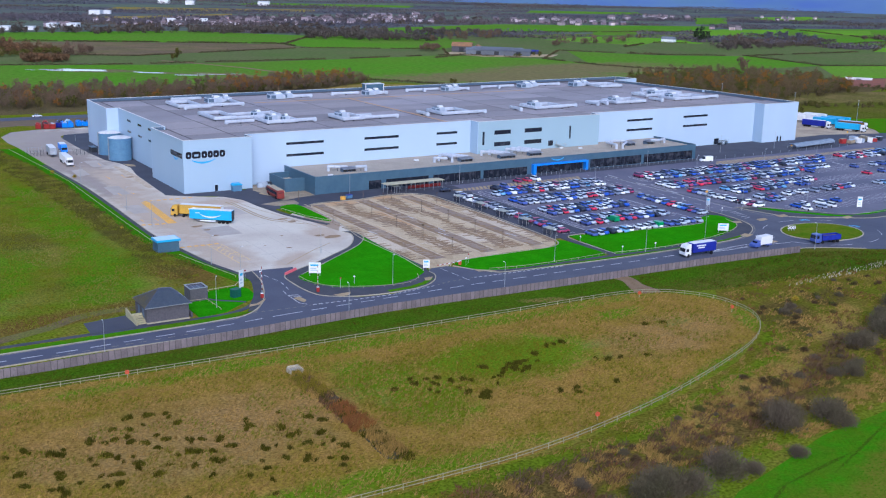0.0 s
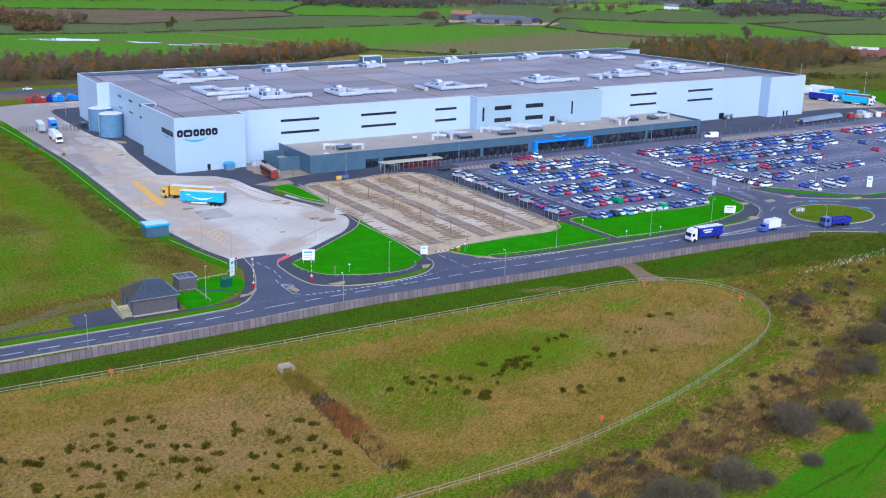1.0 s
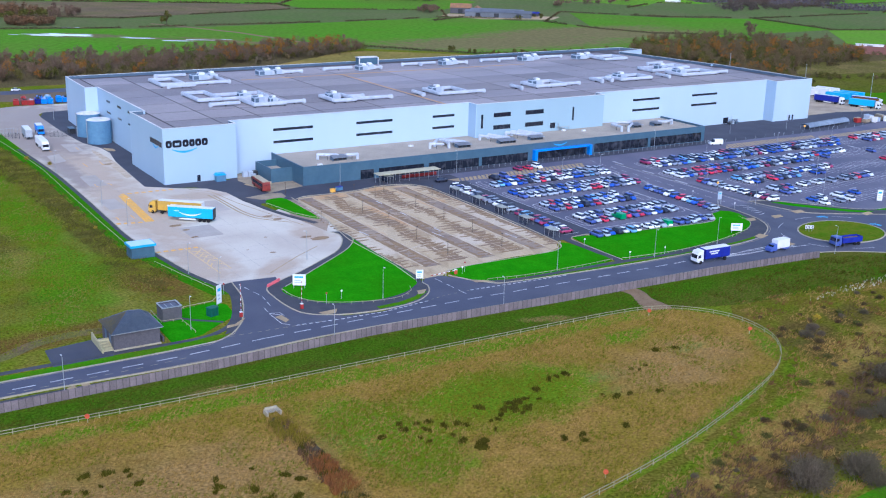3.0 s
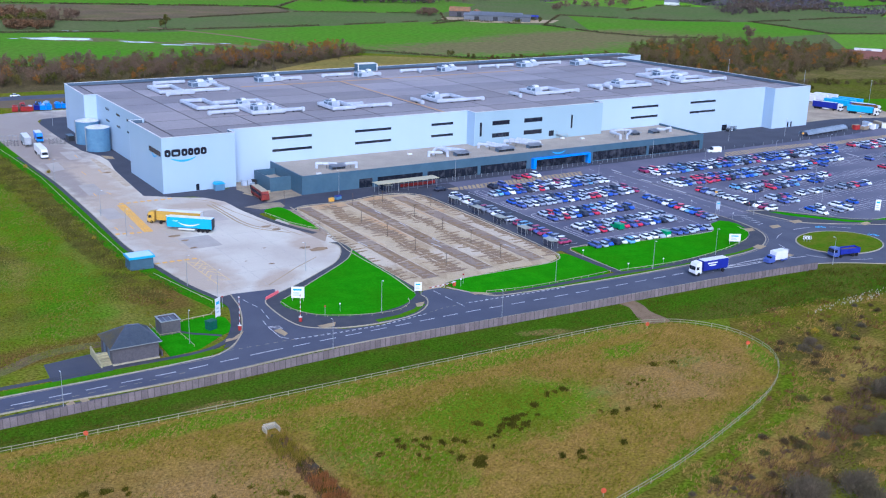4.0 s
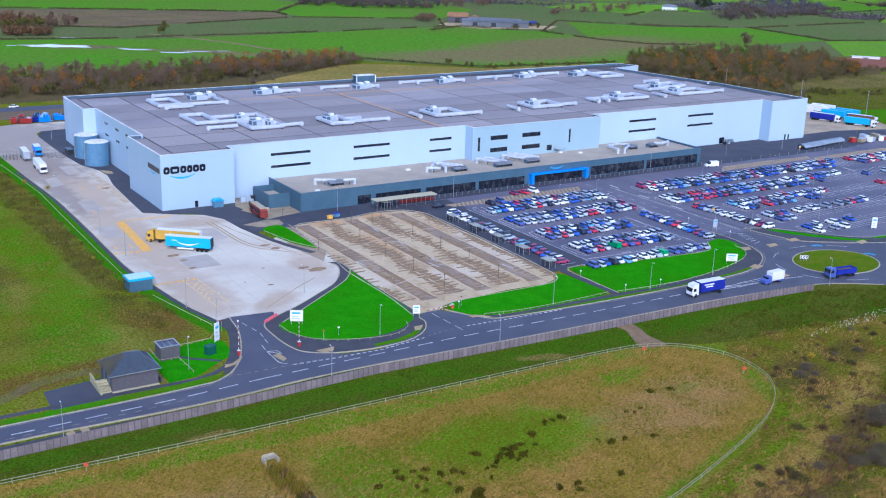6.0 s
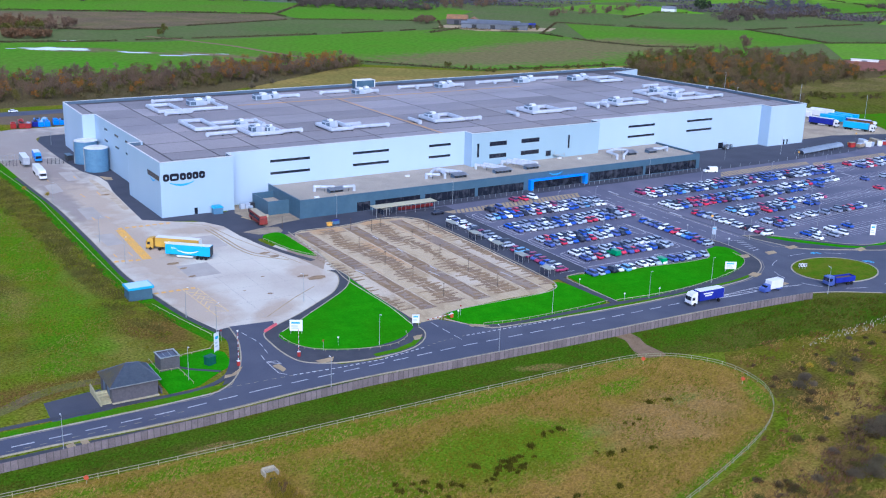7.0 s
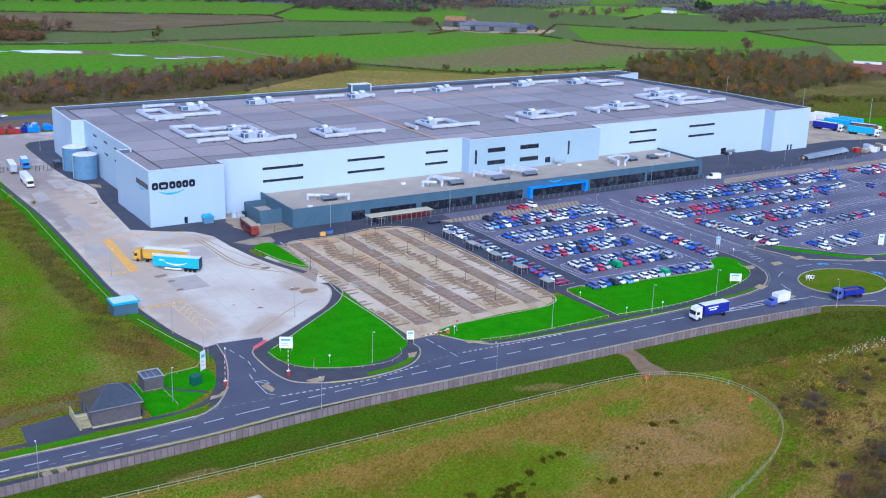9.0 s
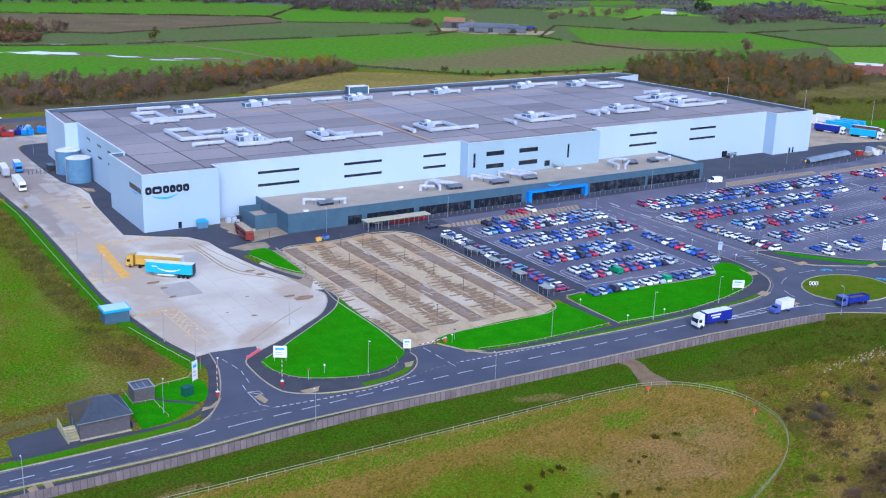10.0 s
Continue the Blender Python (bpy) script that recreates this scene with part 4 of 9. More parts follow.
for pts, lab in (
        ([(-23.2, -102.6), (-22.6, -101.4), (-21.4, -101.5), (-18.6, -99.2), (-19.1, -100.0), (-21.1, -102.2)], "buff tactile paving pad"),
        ([(-6.4, -102.9), (-2.7, -102.7), (-3.8, -104.4), (-5.9, -104.4)], "buff tactile paving pad"),
        ([(14.8, -100.8), (16.8, -100.8), (15.2, -102.6), (14.0, -102.6)], "buff tactile paving pad"),
        ([(27.2, -100), (29.8, -101.8), (30.8, -103.2), (27.4, -101.6)], "buff tactile paving pad"),
        ([(100.9, -103.6), (103.5, -102.7), (104.3, -104.5), (101.4, -105.5)], "buff tactile paving pad"),
        ([(110.4, -91.5), (113.0, -92.2), (111.9, -94.0), (109.9, -93.9)], "buff tactile paving pad"),
        ([(126.4, -91.8), (129.5, -92.0), (129.3, -93.5), (126.2, -93.8)], "buff tactile paving pad"),
        ([(140.9, -101.1), (143.9, -100.9), (143.2, -102.6), (140.5, -102.9)], "buff tactile paving pad"),
        ([(118.4, -92.6), (121.2, -92.9), (120.6, -94.4), (117.6, -94.6)], "buff splitter island"),
        ([(99.4, -110.2), (104.1, -109.2), (104.4, -112.2), (101.3, -112.3)], "buff splitter island"),
        ([(-13.9, -101.4), (-12.6, -101.1), (-12.4, -103.7), (-13.3, -104.5)], "buff refuge island in a junction"),
        ([(-52.2, -114.6), (-51.0, -114.0), (-50.9, -115.6), (-52.1, -116.0)], "buff tactile paving pad"),
        ([(-50.0, -114.2), (-48.9, -114.2), (-48.9, -115.6), (-50.0, -115.6)], "buff tactile paving pad"),
        ([(-52.2, -116.4), (-48.0, -115.9), (-48.0, -116.8), (-52.2, -117.3)], "pale concrete dropped kerb")):
    sheet("buff_pad", pts, 0.2, M_BUFF, lab, "traffic island" if "island" in lab else "paving")
sheet("buff_hatch", [(68.3, -26.2), (85, -25.2), (114.6, -25.2), (112.4, -29.2), (82, -29.9), (69.6, -28.8)], 0.075, M_BUFF, "buff paved strip with dark diagonal bays", "paving")
sheet("buff_hatch", [(169.7, -28.2), (211.4, -27.6), (213.6, -24.2), (194, -23.4), (174.2, -23.6)], 0.075, M_BUFF, "buff paved strip with dark diagonal bays", "paving")
sheet("buff_hatch", [(211, -29.8), (226, -29.8), (250, -29.6), (252, -25.8), (230, -26.0), (214.4, -26.4)], 0.075, M_BUFF, "buff paved strip with dark diagonal bays", "paving")
for x0, x1, y0, y1 in ((70.6, 111.6, -29.0, -25.6), (172, 210, -27.6, -24.0), (213.4, 247, -29.4, -26.4)):
    bm = bmesh.new()
    x, ym = x0, (y0 + y1) / 2
    while x < x1:
        prism(bm, kk([(x, y0), (x + 0.45, y0), (x + 1.05, ym - 0.1), (x + 0.6, ym - 0.1)]), 0.07, 0.083)
        prism(bm, kk([(x + 0.9, ym + 0.1), (x + 1.35, ym + 0.1), (x + 1.95, y1), (x + 1.5, y1)]), 0.07, 0.083)
        x += 1.35
    tagged(link_bm("markings", bm, M_LOTASPH), "dark diagonal stripes on buff paving", "markings", "", "structure")

# ---- painted markings ----
def dashes(pts, step, length, w, m, z=0.09, label="white dashed road line"):
    bm = bmesh.new()
    for x, y, h in along(kk(pts), step):
        c, s = math.cos(radians(h)), math.sin(radians(h))
        strip(bm, [(x, y), (x + c * length, y + s * length)], w, z - 0.02, z)
    return tagged(link_bm("markings", bm, m), label, "markings", "", "structure")


def lines(segs, w, m, z=0.09, label="white painted lines"):
    bm = bmesh.new()
    for pts in segs:
        strip(bm, kk(pts), w, z - 0.02, z)
    return tagged(link_bm("markings", bm, m), label, "markings", "", "structure")


dashes([(-150, -111.6), (-59, -111.2), (-34, -110.6), (-19, -109.6)], 6.9, 4.2, 0.3, M_LINE)
dashes([(-19, -109.6), (0, -109.2), (20, -109.0), (50, -110), (76, -110.4), (88, -111)], 6.4, 4.0, 0.28, M_LINE)
dashes([(-60, -112.4), (-42, -112.2), (-34, -111.6)], 3.0, 1.5, 0.12, M_EDGELINE)
dashes([(-24, -106.2), (-14, -106.6), (-8, -106.9)], 2.0, 1.0, 0.14, M_EDGELINE)
dashes([(-12.4, -106.6), (-4, -107.4), (4, -107.7), (13.4, -106.4)], 1.5, 0.85, 0.4, M_LINE)
dashes([(13.4, -106.4), (18, -105.2), (24, -104.9)], 1.8, 0.8, 0.14, M_EDGELINE)
dashes([(24, -104.9), (32, -105.4), (46, -106.2)], 1.5, 0.85, 0.4, M_LINE)
dashes([(-12.6, -84), (-11.6, -90), (-12.4, -96)], 4.2, 2.4, 0.18, M_LINE)
dashes([(21.6, -96), (22, -104)], 5, 3.2, 0.18, M_LINE)
dashes([(118.6, -82), (118.8, -24)], 6, 3.0, 0.18, M_LINE)
lines([[(-150, -108.6), (-60, -108.3), (-28, -108), (-23, -105.4), (-19.4, -100.4)], [(-150, -113.9), (-55, -113.2), (-41, -113.8), (-27, -113.9), (-14, -113), (0, -113), (11, -113.6), (39.5, -114.9), (60, -115.5), (76, -116), (92, -117.4), (103, -118.5)], [(30, -104.2), (60, -107.1), (82, -107.2), (93.5, -106.8), (99, -106), (104.4, -104.2), (109, -101), (112.1, -97.5), (113.9, -93.4), (114.6, -89), (114.9, -40)], [(123.2, -30), (123.4, -82), (124.4, -90), (130, -96), (138, -101.4), (150, -105.4)]], 0.16, M_EDGELINE, label="faded tan edge line")
hat = [[(82.4, -111.6), (91.0, -110.7), (97.1, -110.6), (104.6, -108.6)], [(82.4, -111.9), (89.1, -112.5), (95.4, -112.5), (100.8, -113.0), (106.4, -114.0)]]
for i in range(11):
    u = i / 11
    hat.append([(84.5 + 19.5 * u, -111.5 + 1.6 * u), (85.9 + 19.0 * u, -112.2 - 1.2 * u)])
for i in range(6):
    hat.append([(116.6 + i * 0.5, -90.6 + i * 1.8), (119.0 + i * 0.4, -90.0 + i * 1.3)])
lines(hat, 0.3, M_LINE, label="white hatched traffic island markings")
lines([[(-14.1, -99.2), (-12.3, -99.6), (-12.2, -101.2)], [(-14.1, -99.2), (-14.2, -104.6), (-13.2, -105.9)], [(-14.1, -99.2), (-12.4, -101)], [(-13.7, -96.0), (-14.0, -98.2)]], 0.2, M_LINE, 0.095)
ARC = [[(122.4 + r1 * math.cos(a), -110 + r2 * math.sin(a)) for a in np.linspace(b0, b0 + 0.35, 4)] for r1, r2 in ((15.5, 12.5),) for b0 in np.arange(0.6, 5.5, 0.7)]
lines(ARC, 0.2, M_LINE)
for x, y, r in ((129.1, -99.0, -30), (135.0, -109.6, -62)):
    c, q = math.cos(radians(r)), math.sin(radians(r))
    marks = [[(u + 0.45 * math.cos(a), 0.45 * math.sin(a)) for a in np.linspace(0, 2 * math.pi, 13)] for u in (-0.8, 0.8)]
    marks += [[(-0.8, 0), (-0.3, 0.8), (0.5, 0.8), (0.8, 0)], [(-0.3, 0.8), (0, 0), (0.5, 0.8)], [(-0.8, 0), (0, 0)]]
    lines([[(x + c * u - q * v, y + q * u + c * v) for u, v in m] for m in marks], 0.3, M_SKYBLUE, 0.095, "blue painted cycle mark on the road")

# bays of the car parks: row (y of the middle), x span, depth on both sides
ROWS_W = [(-36.3, 74, 115, 1), (-49.0, 73.6, 114.4, 1), (-62.3, 73.4, 103, 1), (-75.2, 73.4, 102.5, 1)]
ROWS_E = [(-36.3, 129, 250, 1), (-49.3, 126.4, 250, 1), (-63.0, 139, 250, 1), (-75.8, 138.4, 250, 1), (-88.6, 139, 250, 1)]
segs = []
for yc, x0, x1, both in ROWS_W + ROWS_E:
    x = x0
    while x <= x1:
        segs.append([(x, yc - 4.1), (x, yc + 4.1)])
        x += 1.86
    segs.append([(x0, yc), (x1, yc)])
y = -40
while y > -84:
    segs += [[(63.4, y), (67.6, y)]]
    if y < -57:
        segs += [[(108.4, y), (112.2, y)], [(128, y), (132, y)]]
    y -= 1.86
x = 68
while x < 104:
    segs.append([(x, -85.2), (x, -89.4)])
    x += 1.86
lines(segs, 0.22, M_LINE, 0.074, "white parking bay lines")
segs = [[(71.4, -32), (71.0, -83)], [(104.6, -57), (104.6, -83)], [(122.6, -30), (122.8, -80)], [(114.6, -30), (114.6, -80)], [(72, -82), (102, -83.4)]]
lines(segs, 0.25, M_LINE, 0.078, "white car park edge lines")
lines([[(124.4, -27.5), (124.2, -32)], [(124, -40.7), (124.2, -44.9)], [(124, -53.8), (124, -58.3)], [(114, -53.5), (114, -58)], [(114.1, -40), (114.1, -43.8)], [(114, -68), (114, -72)], [(218, -27.4), (217.4, -32.4)], [(210.2, -41.6), (209.8, -46.8)]], 0.8, M_LINE, 0.082, "broad white edge bars")
# rounded row ends, arrows and give-way marks
ends = []
for yc, x0, x1, both in ROWS_W + ROWS_E:
    for xe, d in ((x0 - 1.2, 1), (x1 + 1.2, -1)):
        if xe < 240:
            ends.append(curve([(xe + 2.4 * d, yc + 4.6), (xe + 0.7 * d, yc + 4.2), (xe, yc + 2.8), (xe, yc - 2.8), (xe + 0.7 * d, yc - 4.2), (xe + 2.4 * d, yc - 4.6)], 3))
lines(ends, 0.2, M_LINE, 0.08, "white rounded outlines at row ends")
arrows = []
for x, y, d in ((85, -42.7, 1), (98, -42.7, -1), (85, -55.7, 1), (96, -55.7, -1), (84, -68.9, 1), (96, -68.9, -1), (82, -82, 1), (95, -82, -1), (140, -42.7, 1), (165, -42.7, -1), (190, -42.7, 1), (150, -56, -1), (175, -56, 1), (160, -69.2, 1), (185, -69.2, -1), (160, -82.2, 1), (190, -82.2, -1), (215, -56, 1), (220, -69.2, 1)):
    arrows += [[(x, y), (x + 2.6 * d, y)], [(x + 1.8 * d, y + 0.5), (x + 2.7 * d, y), (x + 1.8 * d, y - 0.5)]]
lines(arrows, 0.24, M_LINE, 0.08, "white lane arrows")
segs = []
for xc in (19.8, 32.2, 45.4, 58.4):
    y = -30
    while y > -88:
        a, b = (xc, xc + 3.6) if xc < 20 else ((xc - 3.6, xc) if xc > 58 else (xc - 3.7, xc + 3.7))
        segs.append([(a + 0.4 * (y + 60) / 60, y), (b + 0.4 * (y + 60) / 60, y)])
        y -= 1.86
def silt(spine, reach, y0, y1, side, seed, fill):
    """A ragged comb of silt along a spine line: fingers reach out over the bays to one side."""
    r = random.Random(seed)
    bm = bmesh.new()
    prev = None
    y, finger, bay = y0, 0.5, 0
    while y > y1:
        k = int((y0 - y) / 1.86)
        if k != bay:
            bay, finger = k, r.uniform(0.35, 1.15)
        ph = ((y0 - y) / 1.86) % 1.0
        slow = noise.noise(Vector((spine * 0.3, y / 11, seed))) * 1.5
        e = reach * min(1.0, max(0.0, fill + slow * 0.55 + (finger - 0.5) * (1.2 if 0.3 < ph < 0.75 else -0.25)) * (0.92 + 0.16 * r.random()))
        lift = 0.4 * (y + 60) / 60
        back = max(0.0, noise.noise(Vector((y / 3, seed, spine))) * 0.7)
        pair = (bm.verts.new(((spine + lift + side * back) * K, y * K, 0.086)), bm.verts.new(((spine + lift + side * max(e, back + 0.02)) * K, (y + r.uniform(-0.08, 0.08)) * K, 0.086)))
        if prev:
            f = (prev[0], prev[1], pair[1], pair[0])
            bm.faces.new(f if side < 0 else f[::-1])
        prev = pair
        y -= 0.29
    return tagged(link_bm("silt", bm, M_PATCH), "brown silt stains lying across faded bays", "stain", "", "structure")


for i, (spine, side, fill) in enumerate(((19.9, 1, 0.15), (32.2, -1, 0.46), (32.2, 1, 0.52), (45.4, -1, 0.50), (45.4, 1, 0.55), (58.6, -1, 0.32))):
    silt(spine, 4.0, -28.5, -88, side, 31 + i, fill)
for i, (spine, side, fill) in enumerate(((23.7, 1, 0.5), (27.5, -1, 0.35), (36.8, 1, 0.6), (40.7, -1, 0.45), (50.1, 1, 0.55), (54.1, -1, 0.3))):
    silt(spine, 2.4, -29, -89, side, 61 + i, fill)
lines([[(a + 0.2, y + 0.8), (b - 0.2, y + 0.8)] for (a, y), (b, _) in segs], 0.16, M_CREAM, 0.094, "faded white bay lines")
for x0, x1 in ((23.6, 23.8), (27.4, 27.6), (36.7, 36.9), (40.6, 40.8), (50, 50.2), (54, 54.2)):
    lines([[(x0, -88), (x1, -29)]], 0.42, M_CREAM, 0.095, "pale concrete channel between bays")
lines([[(19, -79), (33, -75)], [(22, -52), (45, -45)], [(23.8, -60), (27.4, -60.4)], [(23.8, -40), (27.5, -40.4)], [(36.8, -70), (40.6, -70.5)], [(36.8, -50), (40.7, -50.4)], [(50.1, -62), (54, -62.4)], [(50.2, -44), (54.1, -44.5)]], 0.35, M_CREAM, 0.095, "pale concrete channel")
lines([[(24 + 14 * i, -60 - 8 * i), (24.4 + 14 * i, -64 - 8 * i)] for i in range(3)] + [[(40.2, -38 - 3 * k), (40.2, -41 - 3 * k)] for k in (0, 4, 9)], 0.35, M_LINE, 0.10, "worn white arrows")
lines([[(-12.5, -5.8), (-13.9, -32)]], 2.7, M_YELLOW, 0.085, "wide yellow painted band")
dashes([(-21, -30.7), (-15, -31.8)], 2.0, 1.2, 1.5, M_YELLOW, 0.085, "yellow dashed crossing")
dashes([(-12.6, -4.8), (0.9, -5.1)], 2.2, 1.3, 1.4, M_YELLOW, 0.085, "yellow dashed crossing")
dashes([(-20, -55.4), (-11, -55.6)], 2.0, 1.2, 1.2, M_YELLOW, 0.085, "yellow dashed crossing")
lines([[(-14, -55), (-13.4, -74)], [(-11, -56), (-10.4, -72)], [(-14.4, -70), (-10.4, -72)]], 0.35, M_WORNYEL, 0.085, "worn yellow painted lines")
lines([[(-14 + 0.6 * i, -57 - 2.6 * i), (-11.0 + 0.1 * i, -60.5 - 2.2 * i)] for i in range(5)] + [[(-11 - 0.4 * i, -57 - 2.6 * i), (-13.6, -60.5 - 2.2 * i)] for i in range(5)], 0.4, M_WORNYEL, 0.084, "worn yellow hatching")
lines([curve([(6.0, -14.7), (6.5, -20.9), (6.6, -27.8), (6.9, -33.5), (8.2, -39.5), (10.6, -42.8), (13.9, -46.5)], 4), curve([(7.2, -15.2), (7.6, -27.8), (7.9, -33.5), (9.2, -38.5), (11.6, -41.6)], 4)], 0.55, M_BUFF, 0.0845, "worn tan lane lines")
lines([[(-5, -78.4), (4.4, -70.6), (11, -66)], [(4, -7), (8, -12), (9.4, -24), (13, -40), (15.4, -50)]], 0.3, M_BUFF, 0.085, "worn tan edge lines")
lines([[(-11.8, 33.8), (-11.6, 29.4)], [(-15.4, 8.4), (-15.4, 5.4)], [(-12.1, 7.8), (-11.7, 5.5)], [(-19.5, -25), (-19.5, -27.5)], [(-16.1, -24.8), (-16.1, -28.1)], [(-7.1, 34.4), (-7.3, 29.7)], [(-15.8, 56), (-15.9, 52)], [(-8, 56), (-8.2, 52)]], 0.3, M_YELLOW, 0.085, "worn yellow lane dashes")
for k, pts in enumerate(([(-18.3, 47.2), (-14.6, 49), (-15, 38.6), (-18.6, 36.6)], [(-16.6, 18.4), (-12.5, 18.6), (-12.8, 6.1), (-17, 6.4)], [(-11, 62), (-7, 62), (-7, 50), (-11, 50)], [(-19, -8), (-15, -8), (-15, -18), (-19, -18)], [(-10, -40), (-3, -40), (-3, -49), (-10, -49)], [(1, -20), (6, -20), (6, -30), (1, -30)])):
    sheet("slab", pts, 0.0705 + 0.0004 * k, M_SLAB, "greyer repaired concrete slab", "slab")
sheet("slab", [(-4.9, 50.6), (-4.0, 46.6), (-3.5, 32.5), (-4.6, 12.3), (-6.3, 11.6), (-5.9, 31.9), (-5.6, 47.4)], 0.0725, M_CREAM, "worn tan concrete strip at an apron edge", "slab")
sheet("slab", [(-1.4, 52.6), (1.2, 49.6), (0.8, 46.2), (-1.2, 47.6)], 0.0727, M_BUFF, "worn tan concrete slab at an apron edge", "slab")
seams = [[(-20.5 + 0.03 * max(0, -40 - y) * 2, y), (9 if y < -10 else -6, y)] for y in np.arange(-78, 90, 9.0)] + [[(x, -78), (x, -6)] for x in (-11, -5, 1, 7)] + [[(-12, -6), (-16, 90)]]
lines(seams, 0.08, M_JOINT, 0.073, "dark joints between concrete slabs")
for x, y, r in ((14, -61, 2.4), (12, -58.6, 1.4), (-9, -42, 1.0), (1, -66, 0.7), (-6, 30, 1.4), (-10, -37.6, 1.5), (-9.3, -48.1, 0.9), (11.1, -39.3, 1.2), (12.2, -42.6, 1.3), (4, -55, 0.5), (-3, -62, 0.4)):
    sheet("stain", [(x + r * (0.7 + 0.5 * rng.random()) * math.cos(a), y + 0.6 * r * (0.7 + 0.5 * rng.random()) * math.sin(a)) for a in np.linspace(0, 2 * math.pi, 14, endpoint=False)], 0.0735, M_PATCH, "brown stain on concrete", "stain")

# ---- the warehouse ----
TOP, ROOF = 18.6, 17.5
warehouse = thing("warehouse", "huge white-clad flat-roofed warehouse with ribbon windows", "warehouse")
OUT = [(0, 0), (19.5, 0), (19.5, 4.5), (94.5, 4.5), (94.5, 0.5), (143.3, 0.5), (143.3, 4.5), (221.5, 4.5), (221.5, 0), (240, 0), (237, 46), (236, 46), (228, 92), (243.2, 95), (238.8, 104.5), (0.8, 100.6), (0.2, 74.5), (4, 74.5), (4, 27.5), (0, 27.5)]


def wall_bm(a, b, top, t, openings, base=0.0, skip=0.0):
    """A slab from a to b (metres, outside on its right), t thick, with openings (from, to, low, high) cut right through; skip leaves out its start at a corner."""
    a, b = Vector((*a, 0)), Vector((*b, 0))
    L = (b - a).length
    d = (b - a) / L
    inw = Vector((-d.y, d.x, 0))
    us = sorted({skip, L, *[o[0] for o in openings], *[o[1] for o in openings]})
    zs = sorted({base, top, *[o[2] for o in openings], *[o[3] for o in openings]})
    cells = set()
    for i in range(len(us) - 1):
        for j in range(len(zs) - 1):
            u, z = (us[i] + us[i + 1]) / 2, (zs[j] + zs[j + 1]) / 2
            if not any(o[0] < u < o[1] and o[2] < z < o[3] for o in openings):
                cells.add((i, j))
    bm = bmesh.new()
    made = {}

    def vert(i, j, k):
        if (i, j, k) not in made:
            p = a + d * us[i] + inw * (t * k)
            made[(i, j, k)] = bm.verts.new((p.x, p.y, zs[j]))
        return made[(i, j, k)]
    for i, j in cells:
        bm.faces.new((vert(i, j, 0), vert(i + 1, j, 0), vert(i + 1, j + 1, 0), vert(i, j + 1, 0)))
        bm.faces.new((vert(i, j + 1, 1), vert(i + 1, j + 1, 1), vert(i + 1, j, 1), vert(i, j, 1)))
        if (i - 1, j) not in cells:
            bm.faces.new((vert(i, j, 1), vert(i, j, 0), vert(i, j + 1, 0), vert(i, j + 1, 1)))
        if (i + 1, j) not in cells:
            bm.faces.new((vert(i + 1, j, 0), vert(i + 1, j, 1), vert(i + 1, j + 1, 1), vert(i + 1, j + 1, 0)))
        if (i, j - 1) not in cells:
            bm.faces.new((vert(i, j, 1), vert(i + 1, j, 1), vert(i + 1, j, 0), vert(i, j, 0)))
        if (i, j + 1) not in cells:
            bm.faces.new((vert(i, j + 1, 0), vert(i + 1, j + 1, 0), vert(i + 1, j + 1, 1), vert(i, j + 1, 1)))
    return bm, a, d, inw


def glazing(a, d, inw, o, parent, panes, depth=0.12):
    """A window in an opening: panes and mullions as parts."""
    u0, u1, z0, z1 = o
    win = new("window")
    win.parent = parent
    w = (u1 - u0) / panes
    for i in range(panes):
        p0, p1 = a + d * (u0 + i * w + 0.04) + inw * depth, a + d * (u0 + (i + 1) * w - 0.04) + inw * (depth + 0.05)
        x0, x1, y0, y1 = min(p0.x, p1.x), max(p0.x, p1.x), min(p0.y, p1.y), max(p0.y, p1.y)
        part("pane", boxes((x0, y0, z0 + 0.04, x1, y1, z1 - 0.04)), M_GLASSD, win)
    p0, p1 = a + d * u0 + inw * (depth - 0.05), a + d * u1 + inw * (depth - 0.05)
    bm = wall_bm(p0[:2], p1[:2], z1, 0.14, [(i * w + 0.045, (i + 1) * w - 0.045, z0 + 0.045, z1 - 0.045) for i in range(panes)], z0)[0]
    part("window_frame", bm, M_DARK, win)


edges = [(OUT[i], OUT[(i + 1) % len(OUT)]) for i in range(len(OUT))]
